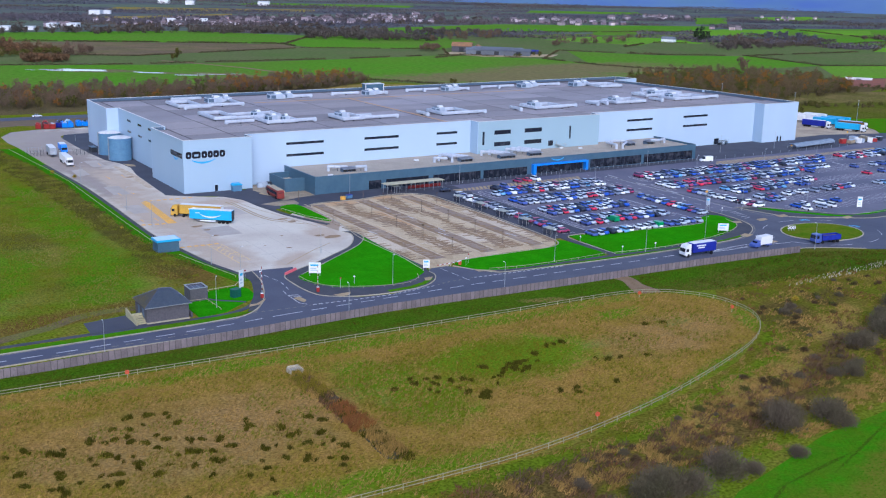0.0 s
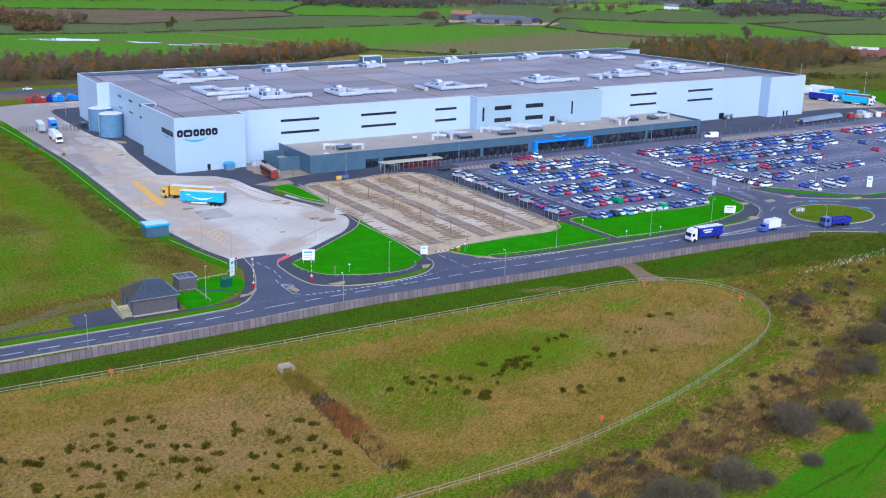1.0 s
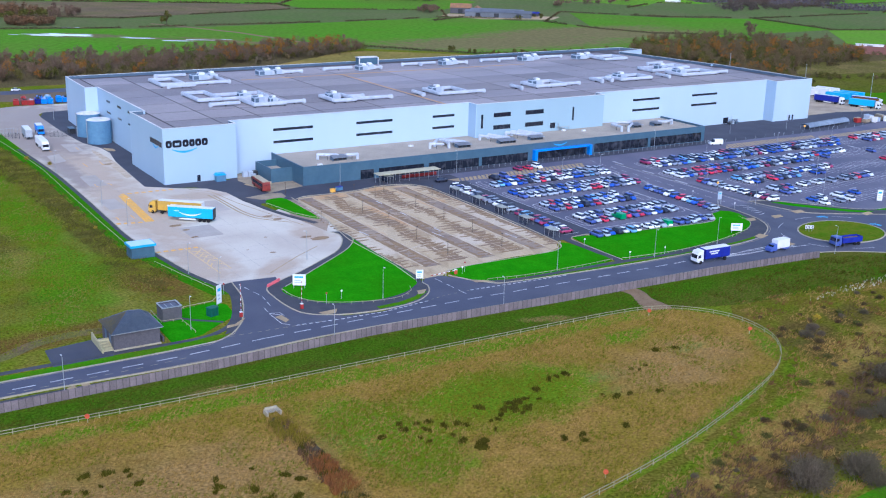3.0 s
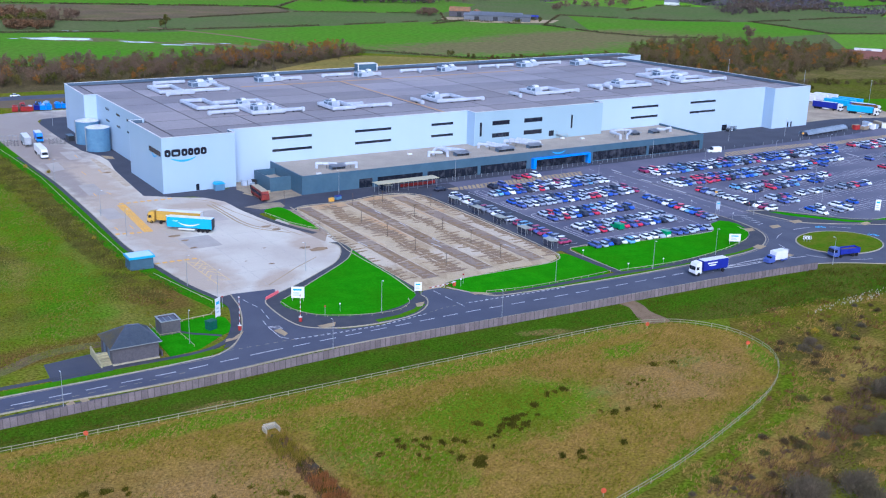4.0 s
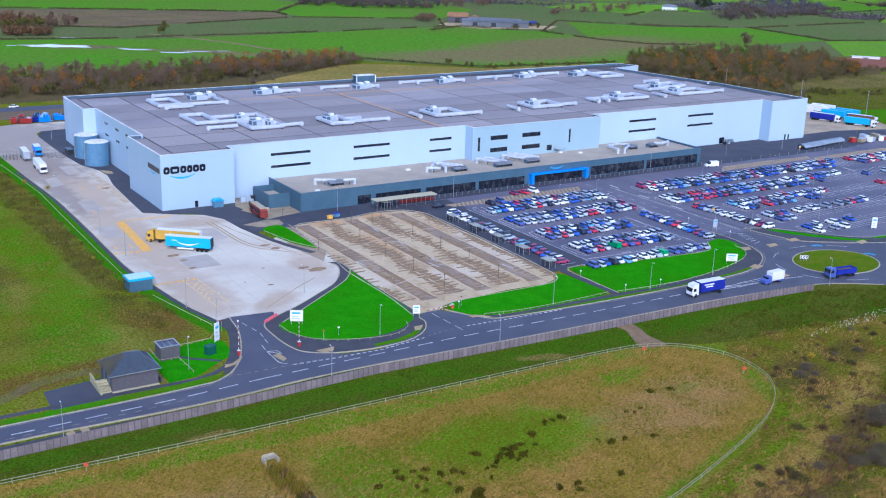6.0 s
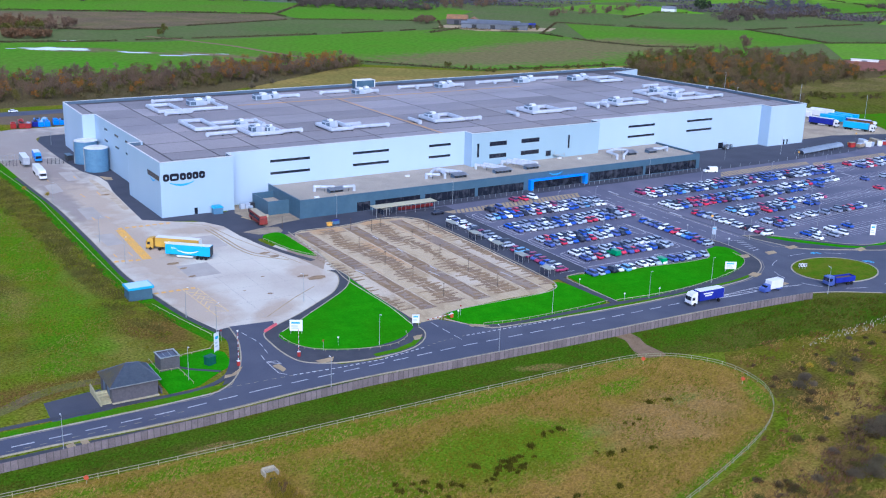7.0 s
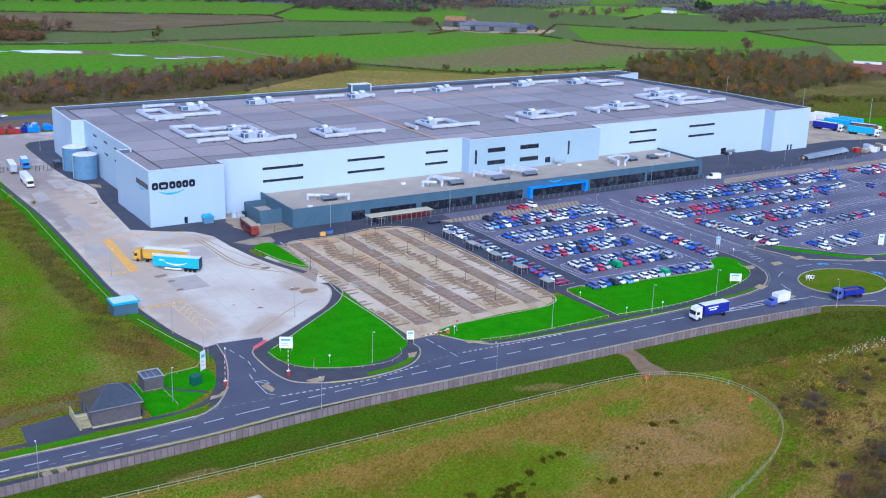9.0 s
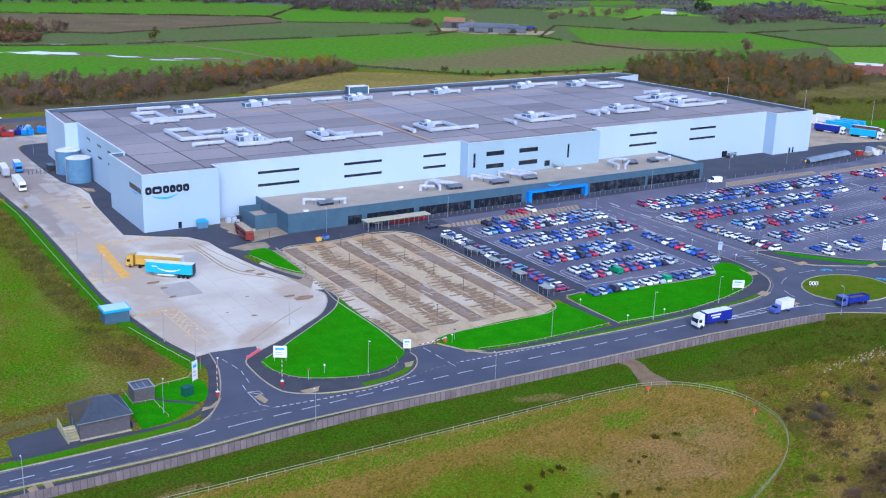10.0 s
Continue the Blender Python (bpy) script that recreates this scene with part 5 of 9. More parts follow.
for i, (p, q) in enumerate(edges):
    a, b = (p[0] * K, p[1] * K), (q[0] * K, q[1] * K)
    ops, panes = [], []
    if p[1] == q[1] == 4.5:
        for x0, x1 in [(31.8, 43.6), (56.9, 68.6), (82.0, 89.6)] if p[0] < 90 else [(159, 170.8), (185.4, 197.4)]:
            for z0, z1 in ((13.7, 14.65), (9.35, 10.3)):
                ops.append(((x0 - p[0]) * K, (x1 - p[0]) * K, z0, z1))
                panes.append(8)
        if p[0] > 140:
            for x0, x1, z1 in ((201.5, 204, 2.8),):
                ops.append(((x0 - p[0]) * K, (x1 - p[0]) * K, 0.1, z1))
                panes.append(1)
    if p[1] == q[1] == 0.5:
        for x0, x1, z0, z1, n in ((96.4, 97.2, 9.1, 14.5, 1), (100.9, 107.2, 13.0, 14.7, 5), (112.6, 119.5, 13.0, 14.7, 5), (100.9, 107.2, 8.2, 9.9, 5), (112.6, 119.5, 8.2, 9.9, 5), (130.7, 131.4, 9.1, 14.5, 1), (122.2, 124.2, 6.7, 8.9, 1)):
            ops.append(((x0 - p[0]) * K, (x1 - p[0]) * K, z0, z1))
            panes.append(n)
    if p[0] == q[0] == 4 and p[1] > 50:
        for y1, y0 in ((65, 61), (53.8, 49.8), (43.4, 39.4)):
            for z0, z1 in ((14.6, 15.5), (10.2, 11.0)):
                ops.append(((74.5 - y1) * K, (74.5 - y0) * K, z0, z1))
                panes.append(3)
    if p == (0, 27.5):
        ops.append(((27.5 - 10.6) * K, (27.5 - 0.9) * K, 12.1, 13.9))
        panes.append(7)
    if p == (0, 0):
        ops.append((8.6 * K, 9.5 * K, 0.1, 2.3))
        panes.append(1)
    if p == (221.5, 0):
        for u in (8.2, 9.9):
            ops.append((u * K, (u + 0.8) * K, 0.1, 2.5))
            panes.append(1)
    w0 = OUT[i - 1]
    turn = (p[0] - w0[0]) * (q[1] - p[1]) - (p[1] - w0[1]) * (q[0] - p[0])
    bm, A, D, I = wall_bm(a, b, TOP, 0.4, ops, 0.0, 0.4 if turn > 0 else 0.0)
    # side walls and the sign wall take the dimmer copy
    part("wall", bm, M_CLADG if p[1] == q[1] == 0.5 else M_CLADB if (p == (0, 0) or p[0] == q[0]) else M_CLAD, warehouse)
    for o, n in zip(ops, panes):
        glazing(A, D, I, o, warehouse, n)
    bm = bmesh.new()
    strip(bm, [(Vector(a) + Vector((D.x, D.y)) * 0.0 + Vector((I.x, I.y)) * 0.16)[:], (Vector(b) + Vector((I.x, I.y)) * 0.16)[:]], 0.62, TOP, TOP + 0.09)
    part("coping", bm, M_COPTOP, warehouse)
    bm = bmesh.new()
    strip(bm, [(Vector(a) + Vector((D.x, D.y)) * 0.42 + Vector((I.x, I.y)) * 0.44)[:], (Vector(b) - Vector((D.x, D.y)) * 0.42 + Vector((I.x, I.y)) * 0.44)[:]], 0.06, ROOF - 0.1, TOP - 0.02)
    part("parapet_lining", bm, M_COPING, warehouse)
bm = bmesh.new()
prism(bm, kk([(0.4, 0.4), (19.1, 0.4), (19.1, 4.9), (94.9, 4.9), (94.9, 0.9), (142.9, 0.9), (142.9, 4.9), (221.9, 4.9), (221.9, 0.4), (239.6, 0.4), (236.6, 45.7), (235.6, 46.3), (227.6, 92.3), (242.7, 95.3), (238.5, 104.1), (1.2, 100.2), (0.6, 74.9), (4.4, 74.9), (4.4, 27.1), (0.4, 27.1)]), ROOF - 0.5, ROOF)
roof = part("roof", bm, M_ROOF, warehouse)
xs = [5.0, 18, 31, 50, 69, 88, 107, 126, 145, 164, 183, 202, 221, 235.2]
ys = [5.4, 14, 27, 41, 55, 69, 83, 97.8]
for x0, y0, x1, y1 in ((0.9, 0.9, 4.6, 26.6), (1.3, 75.4, 4.6, 99.6), (5.1, 0.9, 18.7, 4.9), (95.4, 1.4, 142.4, 4.9), (222.4, 0.9, 235, 4.9), (235.6, 0.9, 238.2, 14.0), (229.0, 95.6, 238.6, 98.0)):
    part("roof_sheet", boxes((x0 * K, y0 * K, ROOF - 0.02, x1 * K, y1 * K, ROOF + 0.05)), M_ROOFP, roof)
# narrower sheets along the slanting east parapet
for y0, y1, x1 in ((27, 41, 235.4), (41, 55, 232.8), (55, 69, 230.6), (69, 83, 228.4), (83, 90.8, 227.2)):
    part("roof_sheet", boxes((221 * K + 0.3, y0 * K + 0.3, ROOF, x1 * K, y1 * K - 0.3, ROOF + 0.06)), M_ROOFP, roof)
panel_cache = {}
for i in range(len(xs) - 1):
    for j in range(len(ys) - 1):
        if i == len(xs) - 2 and j > 1:
            continue
        key = (round(xs[i + 1] - xs[i], 2), round(ys[j + 1] - ys[j], 2))
        w, d = key[0] * K - (1.3 if i % 2 else 0.6), key[1] * K - (0.9 if j % 2 else 0.45)
        if key not in panel_cache:
            bm = boxes((-w / 2, -d / 2, 0, w / 2, d / 2, 0.06))
            ob = part("roof_sheet", bm, M_ROOFP, roof)
            ob.location = ((xs[i] + xs[i + 1]) / 2 * K, (ys[j] + ys[j + 1]) / 2 * K, ROOF)
            panel_cache[key] = ob.data
        else:
            share("roof_sheet", panel_cache[key], roof, pose((xs[i] + xs[i + 1]) / 2 * K, (ys[j] + ys[j + 1]) / 2 * K, ROOF))



def sign_bars(parent, x0, z0, h, y):
    """Six plain rounded frames in dark paint, in place of a wordmark."""
    widths = (0.94, 1.42, 0.94, 0.84, 0.94, 0.94)

    def outline(cx, cz, hw, hh, r):
        return [(cx + sx * (hw - r) + r * math.cos(radians(a0 + 22.5 * k)), cz + sz * (hh - r) + r * math.sin(radians(a0 + 22.5 * k))) for sx, sz, a0 in ((1, 1, 0), (-1, 1, 90), (-1, -1, 180), (1, -1, 270)) for k in range(5)]
    x = x0
    for w in widths:
        ww = w * h
        cx, cz, hw, hh = x + ww * 0.45, z0 + h / 2, ww * 0.45, h / 2
        outer, inner = outline(cx, cz, hw, hh, h * 0.3), outline(cx, cz - h * 0.05, hw - h * 0.31, hh * 0.34, h * 0.1)
        bm = bmesh.new()
        rings = [[bm.verts.new((px, yy, pz)) for px, pz in o] for o in (outer, inner) for yy in (y - 0.12, y)]
        n = len(outer)
        for k in range(n):
            j = (k + 1) % n
            bm.faces.new((rings[0][k], rings[0][j], rings[2][j], rings[2][k]))
            bm.faces.new((rings[1][j], rings[1][k], rings[3][k], rings[3][j]))
            bm.faces.new((rings[0][j], rings[0][k], rings[1][k], rings[1][j]))
            bm.faces.new((rings[2][k], rings[2][j], rings[3][j], rings[3][k]))
        bmesh.ops.recalc_face_normals(bm, faces=bm.faces)
        part("sign_mark", bm, M_LETTER, parent)
        x += ww


def curve_mark(parent, cx, z, w, sag, y, axis="x", m=None, t=0.3):
    bm = bmesh.new()
    n = 14
    rows = []
    for i in range(n + 1):
        u = i / n
        q = -w / 2 + w * u
        dz = -sag * (1 - (2 * u - 1) ** 2)
        th = t * (0.35 + 0.65 * math.sin(math.pi * min(1, u * 1.05)))
        cs = []
        for off in (0.0, -0.1):
            for e in (th, -th):
                cs.append(bm.verts.new((cx + q, y + off, z + dz + e)) if axis == "x" else bm.verts.new((y + off, cx - q, z + dz + e)))
        rows.append(cs)
    for r, s in zip(rows, rows[1:]):
        for i0, i1 in ((0, 1), (1, 3), (3, 2), (2, 0)):
            bm.faces.new((r[i0], r[i1], s[i1], s[i0]))
    bm.faces.new((rows[0][0], rows[0][1], rows[0][3], rows[0][2]))
    bm.faces.new((rows[-1][0], rows[-1][1], rows[-1][3], rows[-1][2]))
    bmesh.ops.recalc_face_normals(bm, faces=bm.faces)
    return part("curved_mark", bm, m or M_SMILE, parent, "light blue curved mark")


wsign = thing("wall_sign", "dark wall sign marks above a blue curve", "sign")
sign_bars(wsign, 0.9, 12.2, 2.4, -0.01)
curve_mark(wsign, 7.2, 11.6, 8.4, 1.0, -0.02, t=0.34)
curve_mark(warehouse, 6.0 * K, 12.0, 5.0, 0.8, -0.02, "y", t=0.3)

for x0, y0, x1, y1 in ((88.8, 5.4, 89.5, 77.0), (52.0, 77.0, 140.0, 77.9), (140.0, 77.3, 168.0, 78.2)):
    part("roof_seam", boxes((x0 * K, y0 * K, ROOF + 0.03, x1 * K, y1 * K, ROOF + 0.085)), M_TANSEAM, roof, "rusty tan roof seam")

# ---- rooftop plant ----
def duct_bm(x0, y0, x1, y1, z0, z1):
    bm = boxes((x0, y0, z0, x1, y1, z1))
    bmesh.ops.bevel(bm, geom=bm.edges[:], offset=0.28, segments=2, affect="EDGES")
    return bm


def roof_unit(loops, runs, casings, label="pale ventilation unit with a loop of large ducts on the roof"):
    """Plan units: loops of ducts (x0, x1, y0, y1), straight duct runs (x0, y0, x1, y1), casings (x, y, width, depth in metres)."""
    ox, oy = (loops or [(casings[0][0], casings[0][0], casings[0][1], casings[0][1])])[0][0::2]
    ob = thing("rooftop_plant", label, "ventilation unit", pose(ox * K, oy * K, ROOF + 0.06), "rooftop plant")
    w = 1.35
    feet = bmesh.new()

    def foot(x, y):
        cube(feet, x - 0.25, y - 0.25, 0, x + 0.25, y + 0.25, 0.5)
    for x0, x1, y0, y1 in loops:
        a, b, c, d = (x0 - ox) * K, (x1 - ox) * K, (y0 - oy) * K, (y1 - oy) * K
        for q in ((a, c, b, c + w), (a, d - w, b, d), (a, c + w - 0.2, a + w, d - w + 0.2), (b - w, c + w - 0.2, b, d - w + 0.2)):
            part("duct", duct_bm(q[0], q[1], q[2], q[3], 0.45, 1.75), M_DUCT, ob)
        for x, y in ((a + 0.7, c + 0.7), (b - 0.7, c + 0.7), (a + 0.7, d - 0.7), (b - 0.7, d - 0.7), ((a + b) / 2, c + 0.7)):
            foot(x, y)
    for x0, y0, x1, y1 in runs:
        a, b, c, d = (x0 - ox) * K, (y0 - oy) * K, (x1 - ox) * K, (y1 - oy) * K
        if abs(c - a) >= abs(d - b):
            part("duct", duct_bm(min(a, c), b - 0.6, max(a, c), b + 0.6, 0.5, 1.65), M_DUCT, ob)
            part("duct_end", duct_bm(c - 0.7, b - 0.75, c + 0.7, b + 0.75, 0.02, 1.75), M_DUCT, ob)
            foot((a + c) / 2, b)
        else:
            part("duct", duct_bm(a - 0.6, min(b, d), a + 0.6, max(b, d), 0.5, 1.65), M_DUCT, ob)
            part("duct_end", duct_bm(a - 0.75, d - 0.7, a + 0.75, d + 0.7, 0.02, 1.75), M_DUCT, ob)
            foot(a, (b + d) / 2)
    tagged(part("support", feet, M_DARK, ob), kind="stuff")
    for x, y, cw, cd in casings:
        a, b = (x - ox) * K, (y - oy) * K
        bm = boxes((a, b, 0.25, a + cw, b + cd, 2.5))
        bmesh.ops.bevel(bm, geom=bm.edges[:], offset=0.06, segments=1, affect="EDGES")
        part("casing", bm, M_UNIT, ob)
        part("louvre", boxes((a + 0.3, b - 0.05, 0.6, a + cw * 0.42, b, 2.1)), M_COPING, ob)
        part("louvre", boxes((a - 0.05, b + 0.4, 0.7, a, b + cd - 0.4, 2.0)), M_COPING, ob)
        part("fan_cowl", boxes((a + 0.3, b + 0.3, 2.5, a + cw * 0.38, b + cd - 0.3, 2.75)), M_COPING, ob)
        part("hood", boxes((a + cw * 0.5, b + cd * 0.2, 2.5, a + cw * 0.9, b + cd * 0.8, 3.2)), M_WHITE, ob)
        part("side_box", boxes((a + cw, b + 0.3, 0.3, a + cw + 1.3, b + cd - 0.5, 1.9)), M_DUCT, ob)
        part("riser", boxes((a + cw * 0.3, b + cd, 0.2, a + cw * 0.7, b + cd + 1.2, 2.2)), M_WHITE, ob)
    return ob


roof_unit([(22.6, 30.8, 70.6, 83.6)], [(30.8, 71.2, 45.4, 71.2), (44.8, 72.4, 44.8, 84.0), (38, 91.2, 27.6, 91.2), (33, 67.6, 24.2, 67.6)], [(36.6, 80.6, 6.4, 5.0), (42.0, 83.0, 4.2, 3.4)])
roof_unit([(23.0, 30.6, 38.0, 53.0)], [(30.6, 38.6, 43.0, 38.6), (30.6, 46.0, 45.0, 46.0), (44.8, 46.6, 44.8, 39.4), (28.6, 52.8, 23.6, 55.2)], [(36.6, 40.2, 3.6, 3.0)])
roof_unit([(34.6, 45.0, 24.6, 35.8)], [(45.0, 26.6, 51.2, 26.6), (33.0, 30.6, 24.0, 30.6)], [(37.4, 30.6, 4.0, 3.4), (41.4, 28.6, 2.6, 2.2)])
roof_unit([(58.8, 66.6, 22.2, 33.2)], [(66.6, 24.0, 79.0, 24.0), (66.0, 28.6, 71.6, 28.6)], [(60.4, 29.0, 4.2, 3.4)])
roof_unit([(94.8, 106.2, 22.0, 32.6)], [(106.2, 22.8, 112.2, 22.8), (90.2, 30.6, 90.2, 23.6)], [(96.2, 28.4, 4.6, 3.4)])
roof_unit([(133.2, 146.0, 23.0, 32.6)], [(146.0, 24.8, 152.4, 24.8), (127.0, 29.2, 127.0, 22.8)], [(135.6, 28.6, 5.0, 3.4)])
roof_unit([(171.2, 186.0, 24.8, 33.6)], [(171.2, 30.4, 163.4, 30.4), (162.8, 32.0, 162.8, 25.0), (167.6, 30, 167.6, 25.6)], [(173.6, 30.0, 5.2, 3.4)])
roof_unit([(198.0, 212.6, 38.8, 47.4), (208.0, 219.6, 41.2, 50.0)], [(219.8, 56.6, 212.0, 56.6)], [(205.0, 43.0, 5.0, 3.4)])
roof_unit([(200.8, 218.6, 25.6, 35.2)], [(218.6, 27.6, 225.0, 27.6), (194.0, 32.4, 194.0, 25.2)], [(203.4, 31.4, 5.6, 3.6)])
roof_unit([], [(69.8, 85.6, 77.6, 85.6)], [(60.8, 83.2, 6.2, 4.6), (66.2, 84.4, 4.6, 3.0)], "pale ventilation unit with one long duct on the roof")
roof_unit([], [(98.6, 87.6, 87.4, 87.6), (103.4, 84.6, 108.6, 84.6)], [(98.4, 82.0, 4.6, 4.4), (102.0, 84.0, 4.4, 3.4)], "pale ventilation unit with one long duct on the roof")
roof_unit([], [(134.6, 88.6, 120.0, 88.6), (126.6, 88.0, 126.6, 86.4), (140.0, 86.0, 146.6, 86.0)], [(134.4, 83.6, 4.8, 4.4), (138.6, 85.4, 4.2, 3.2)], "pale ventilation unit with one long duct on the roof")
roof_unit([], [(171.0, 88.6, 155.0, 88.6), (162.0, 88.0, 162.0, 86.4), (180.0, 88.6, 194.0, 88.6)], [(171.2, 83.6, 6.4, 4.6), (176.8, 86.0, 5.0, 3.4)], "pale ventilation unit with one long duct on the roof")
roof_unit([(203.6, 215.6, 72.4, 82.4)], [], [(195.6, 80.4, 6.0, 4.8), (200.8, 82.6, 5.6, 3.6)])
pent = thing("roof_housing", "blue-grey clad stair housing on a roof edge", "stair housing")
part("wall", boxes((106.6 * K, 97.2 * K, ROOF, 114.2 * K, 100.4 * K, ROOF + 3.4)), M_OFFICE, pent)
part("roof", boxes((106.4 * K, 97.0 * K, ROOF + 3.4, 114.4 * K, 100.6 * K, ROOF + 3.6)), M_COPTOP, pent)
part("corner_trim", boxes((106.3 * K, 97.0 * K, ROOF, 106.6 * K, 97.2 * K, ROOF + 3.4)), M_COPTOP, pent)
part("corner_trim", boxes((114.2 * K, 97.0 * K, ROOF, 114.5 * K, 97.2 * K, ROOF + 3.4)), M_COPTOP, pent)

# ---- office front ----
OT, OR = 6.3, 5.6
office = thing("office_block", "long low slate-blue office front with dark glazing", "office")
OW = [((31, -16), (172, -16)), ((172, -16), (172, 4.5)), ((31, 4.5), (31, -16))]
for p, q in OW:
    ops, panes = [], []
    if p[1] == q[1]:
        ops = [((47.5 - 31) * K, (51.5 - 31) * K, 0.1, 3.3), ((53 - 31) * K, (67 - 31) * K, 0.1, 3.3), ((68.5 - 31) * K, (85 - 31) * K, 0.1, 3.3), ((86 - 31) * K, (102 - 31) * K, 0.1, 3.3), ((105 - 31) * K, (123.4 - 31) * K, 0.1, 3.4), ((126.6 - 31) * K, (148 - 31) * K, 0.3, 3.9), ((149 - 31) * K, (170.6 - 31) * K, 0.3, 3.9)]
        panes = [2, 8, 9, 9, 8, 12, 12]
    bm, A, D, I = wall_bm((p[0] * K, p[1] * K), (q[0] * K, q[1] * K), OT, 0.35, ops, 0.0, 0.35)
    part("wall", bm, M_OFFICE, office)
    for o, n in zip(ops, panes):
        glazing(A, D, I, o, office, n)
    bm = bmesh.new()
    strip(bm, [(p[0] * K + I.x * 0.17, p[1] * K + I.y * 0.17), (q[0] * K + I.x * 0.17, q[1] * K + I.y * 0.17)], 0.5, OT, OT + 0.07)
    part("coping", bm, M_OFFICE, office)
part("roof", boxes((31.3 * K, -15.7 * K, OR - 0.3, 171.7 * K, 4.5 * K - 0.02, OR)), M_OROOF, office)
bm = boxes((103.6 * K, -17.4 * K, 0, 104.6 * K, -16 * K - 0.02, 3.5), (123.8 * K, -17.4 * K, 0, 124.7 * K, -16 * K - 0.02, 3.5), (103.6 * K, -17.4 * K, 3.5, 124.7 * K, -16 * K - 0.02, 4.1))
part("entrance_portal", bm, M_BLUE, office, "bright blue entrance surround")
curve_mark(office, 113.5 * K, 5.6, 6.2, 0.75, -16 * K - 0.02, t=0.26)
annex = thing("bin_store", "slate-blue open-topped enclosure beside an office", "enclosure")
bm = boxes((25 * K, -9.4 * K, 0, 31 * K - 0.02, -9.4 * K + 0.3, 4.8), (25 * K, -9.4 * K + 0.3, 0, 25 * K + 0.3, 1 * K, 4.8), (25 * K + 0.3, 1 * K - 0.3, 0, 31 * K - 0.02, 1 * K, 4.8))
part("wall", bm, M_OFFICE, annex)
part("floor", boxes((25 * K + 0.3, -9.4 * K + 0.3, 0, 31 * K - 0.02, 1 * K - 0.3, 2.6)), M_OROOF, annex)


def office_plant(cx, cy, w, d, ducts):
    """A louvred casing with a sloping hood (plan corner and size), and raised round ducts along plan lines with bends down to the roof."""
    ob = thing("rooftop_plant", "grey louvred air handling unit with silver ducts on a gravel roof", "ventilation unit", pose(cx * K, cy * K, OR), "office roof plant")
    w, d = w * K, d * K
    part("plinth", boxes((-0.2, -0.2, 0, w + 0.2, d + 0.2, 0.25)), M_OROOF, ob)
    bm = boxes((0, 0, 0.25, w, d, 1.5))
    bmesh.ops.bevel(bm, geom=bm.edges[:], offset=0.06, segments=1, affect="EDGES")
    part("casing", bm, M_COPING, ob)
    n = max(2, int(w / 1.4))
    for i in range(n):
        part("louvre", boxes((w * i / n + 0.15, -0.06, 0.4, w * (i + 1) / n - 0.15, -0.01, 1.35)), M_DARK, ob)
    bm = bmesh.new()
    front = [bm.verts.new(p) for p in ((-0.3, -1.1, 1.35), (w + 0.3, -1.1, 1.35), (w + 0.3, d, 1.95), (-0.3, d, 1.95))]
    bm.faces.new(front)
    bmesh.ops.solidify(bm, geom=bm.faces[:], thickness=0.12)
    part("hood", bm, M_DULL, ob)
    for pts in ducts:
        q = [((x - cx) * K, (y - cy) * K) for x, y in pts]
        for (x0, y0), (x1, y1) in zip(q, q[1:]):
            bm = bmesh.new()
            tube(bm, (x0, y0, 1.75), (x1, y1, 1.75), 0.52, 0.52, 12)
            run = part("duct", bm, M_DUCT, ob)
            L = math.hypot(x1 - x0, y1 - y0)
            for k in range(1, int(L / 2.2)):
                u = k * 2.2 / L
                bm = bmesh.new()
                tube(bm, (x0 + (x1 - x0) * (u - 0.06 / L), y0 + (y1 - y0) * (u - 0.06 / L), 1.75), (x0 + (x1 - x0) * (u + 0.06 / L), y0 + (y1 - y0) * (u + 0.06 / L), 1.75), 0.57, 0.57, 12)
                part("flange", bm, M_DULL, run)
            part("support", boxes(((x0 + x1) / 2 - 0.06, (y0 + y1) / 2 - 0.06, 0, (x0 + x1) / 2 + 0.06, (y0 + y1) / 2 + 0.06, 1.25)), M_DARK, ob)
        for x, y in q:
            bm = bmesh.new()
            bmesh.ops.create_icosphere(bm, subdivisions=1, radius=0.54, matrix=Matrix.Translation((x, y, 1.75)))
            part("bend", bm, M_DUCT, ob)
        x, y = q[0]
        bm = bmesh.new()
        tube(bm, (x, y, 0), (x, y, 1.75), 0.52, 0.52, 12)
        part("riser", bm, M_DUCT, ob)
    return ob


office_plant(42.0, -11.0, 4.0, 1.8, [[(39.6, -6.6), (44.0, -9.4)], [(49.4, -10.6), (46.4, -10.2)]])
office_plant(81.4, -10.6, 4.2, 2.0, [[(77.0, -5.2), (79.6, -2.6), (83.4, -8.6)], [(79.4, -8.8), (81.0, -2.4), (85.0, -8.6)], [(74.4, -6.8), (77.4, -8.8)]])
office_plant(95.6, -10.8, 5.6, 1.8, [[(94.2, -2.4), (97.6, -8.9)], [(97.4, -2.2), (100.2, -8.9)]])
office_plant(107.0, -10.2, 4.6, 1.6, [[(104.2, -1.6), (107.6, -8.4)], [(106.8, -0.8), (110.0, -8.4)], [(109.4, -0.8), (112.4, -8.2)]])
office_plant(149.6, -7.2, 3.2, 2.4, [[(142.6, -9.6), (143.2, -4.0), (148.2, -2.4), (150.8, -4.8)], [(144.8, -10.2), (149.6, -6.4)]])
office_plant(157.8, -7.6, 3.0, 2.2, [[(166.6, -6.4), (162.4, -7.6), (160.8, -6.4)]])
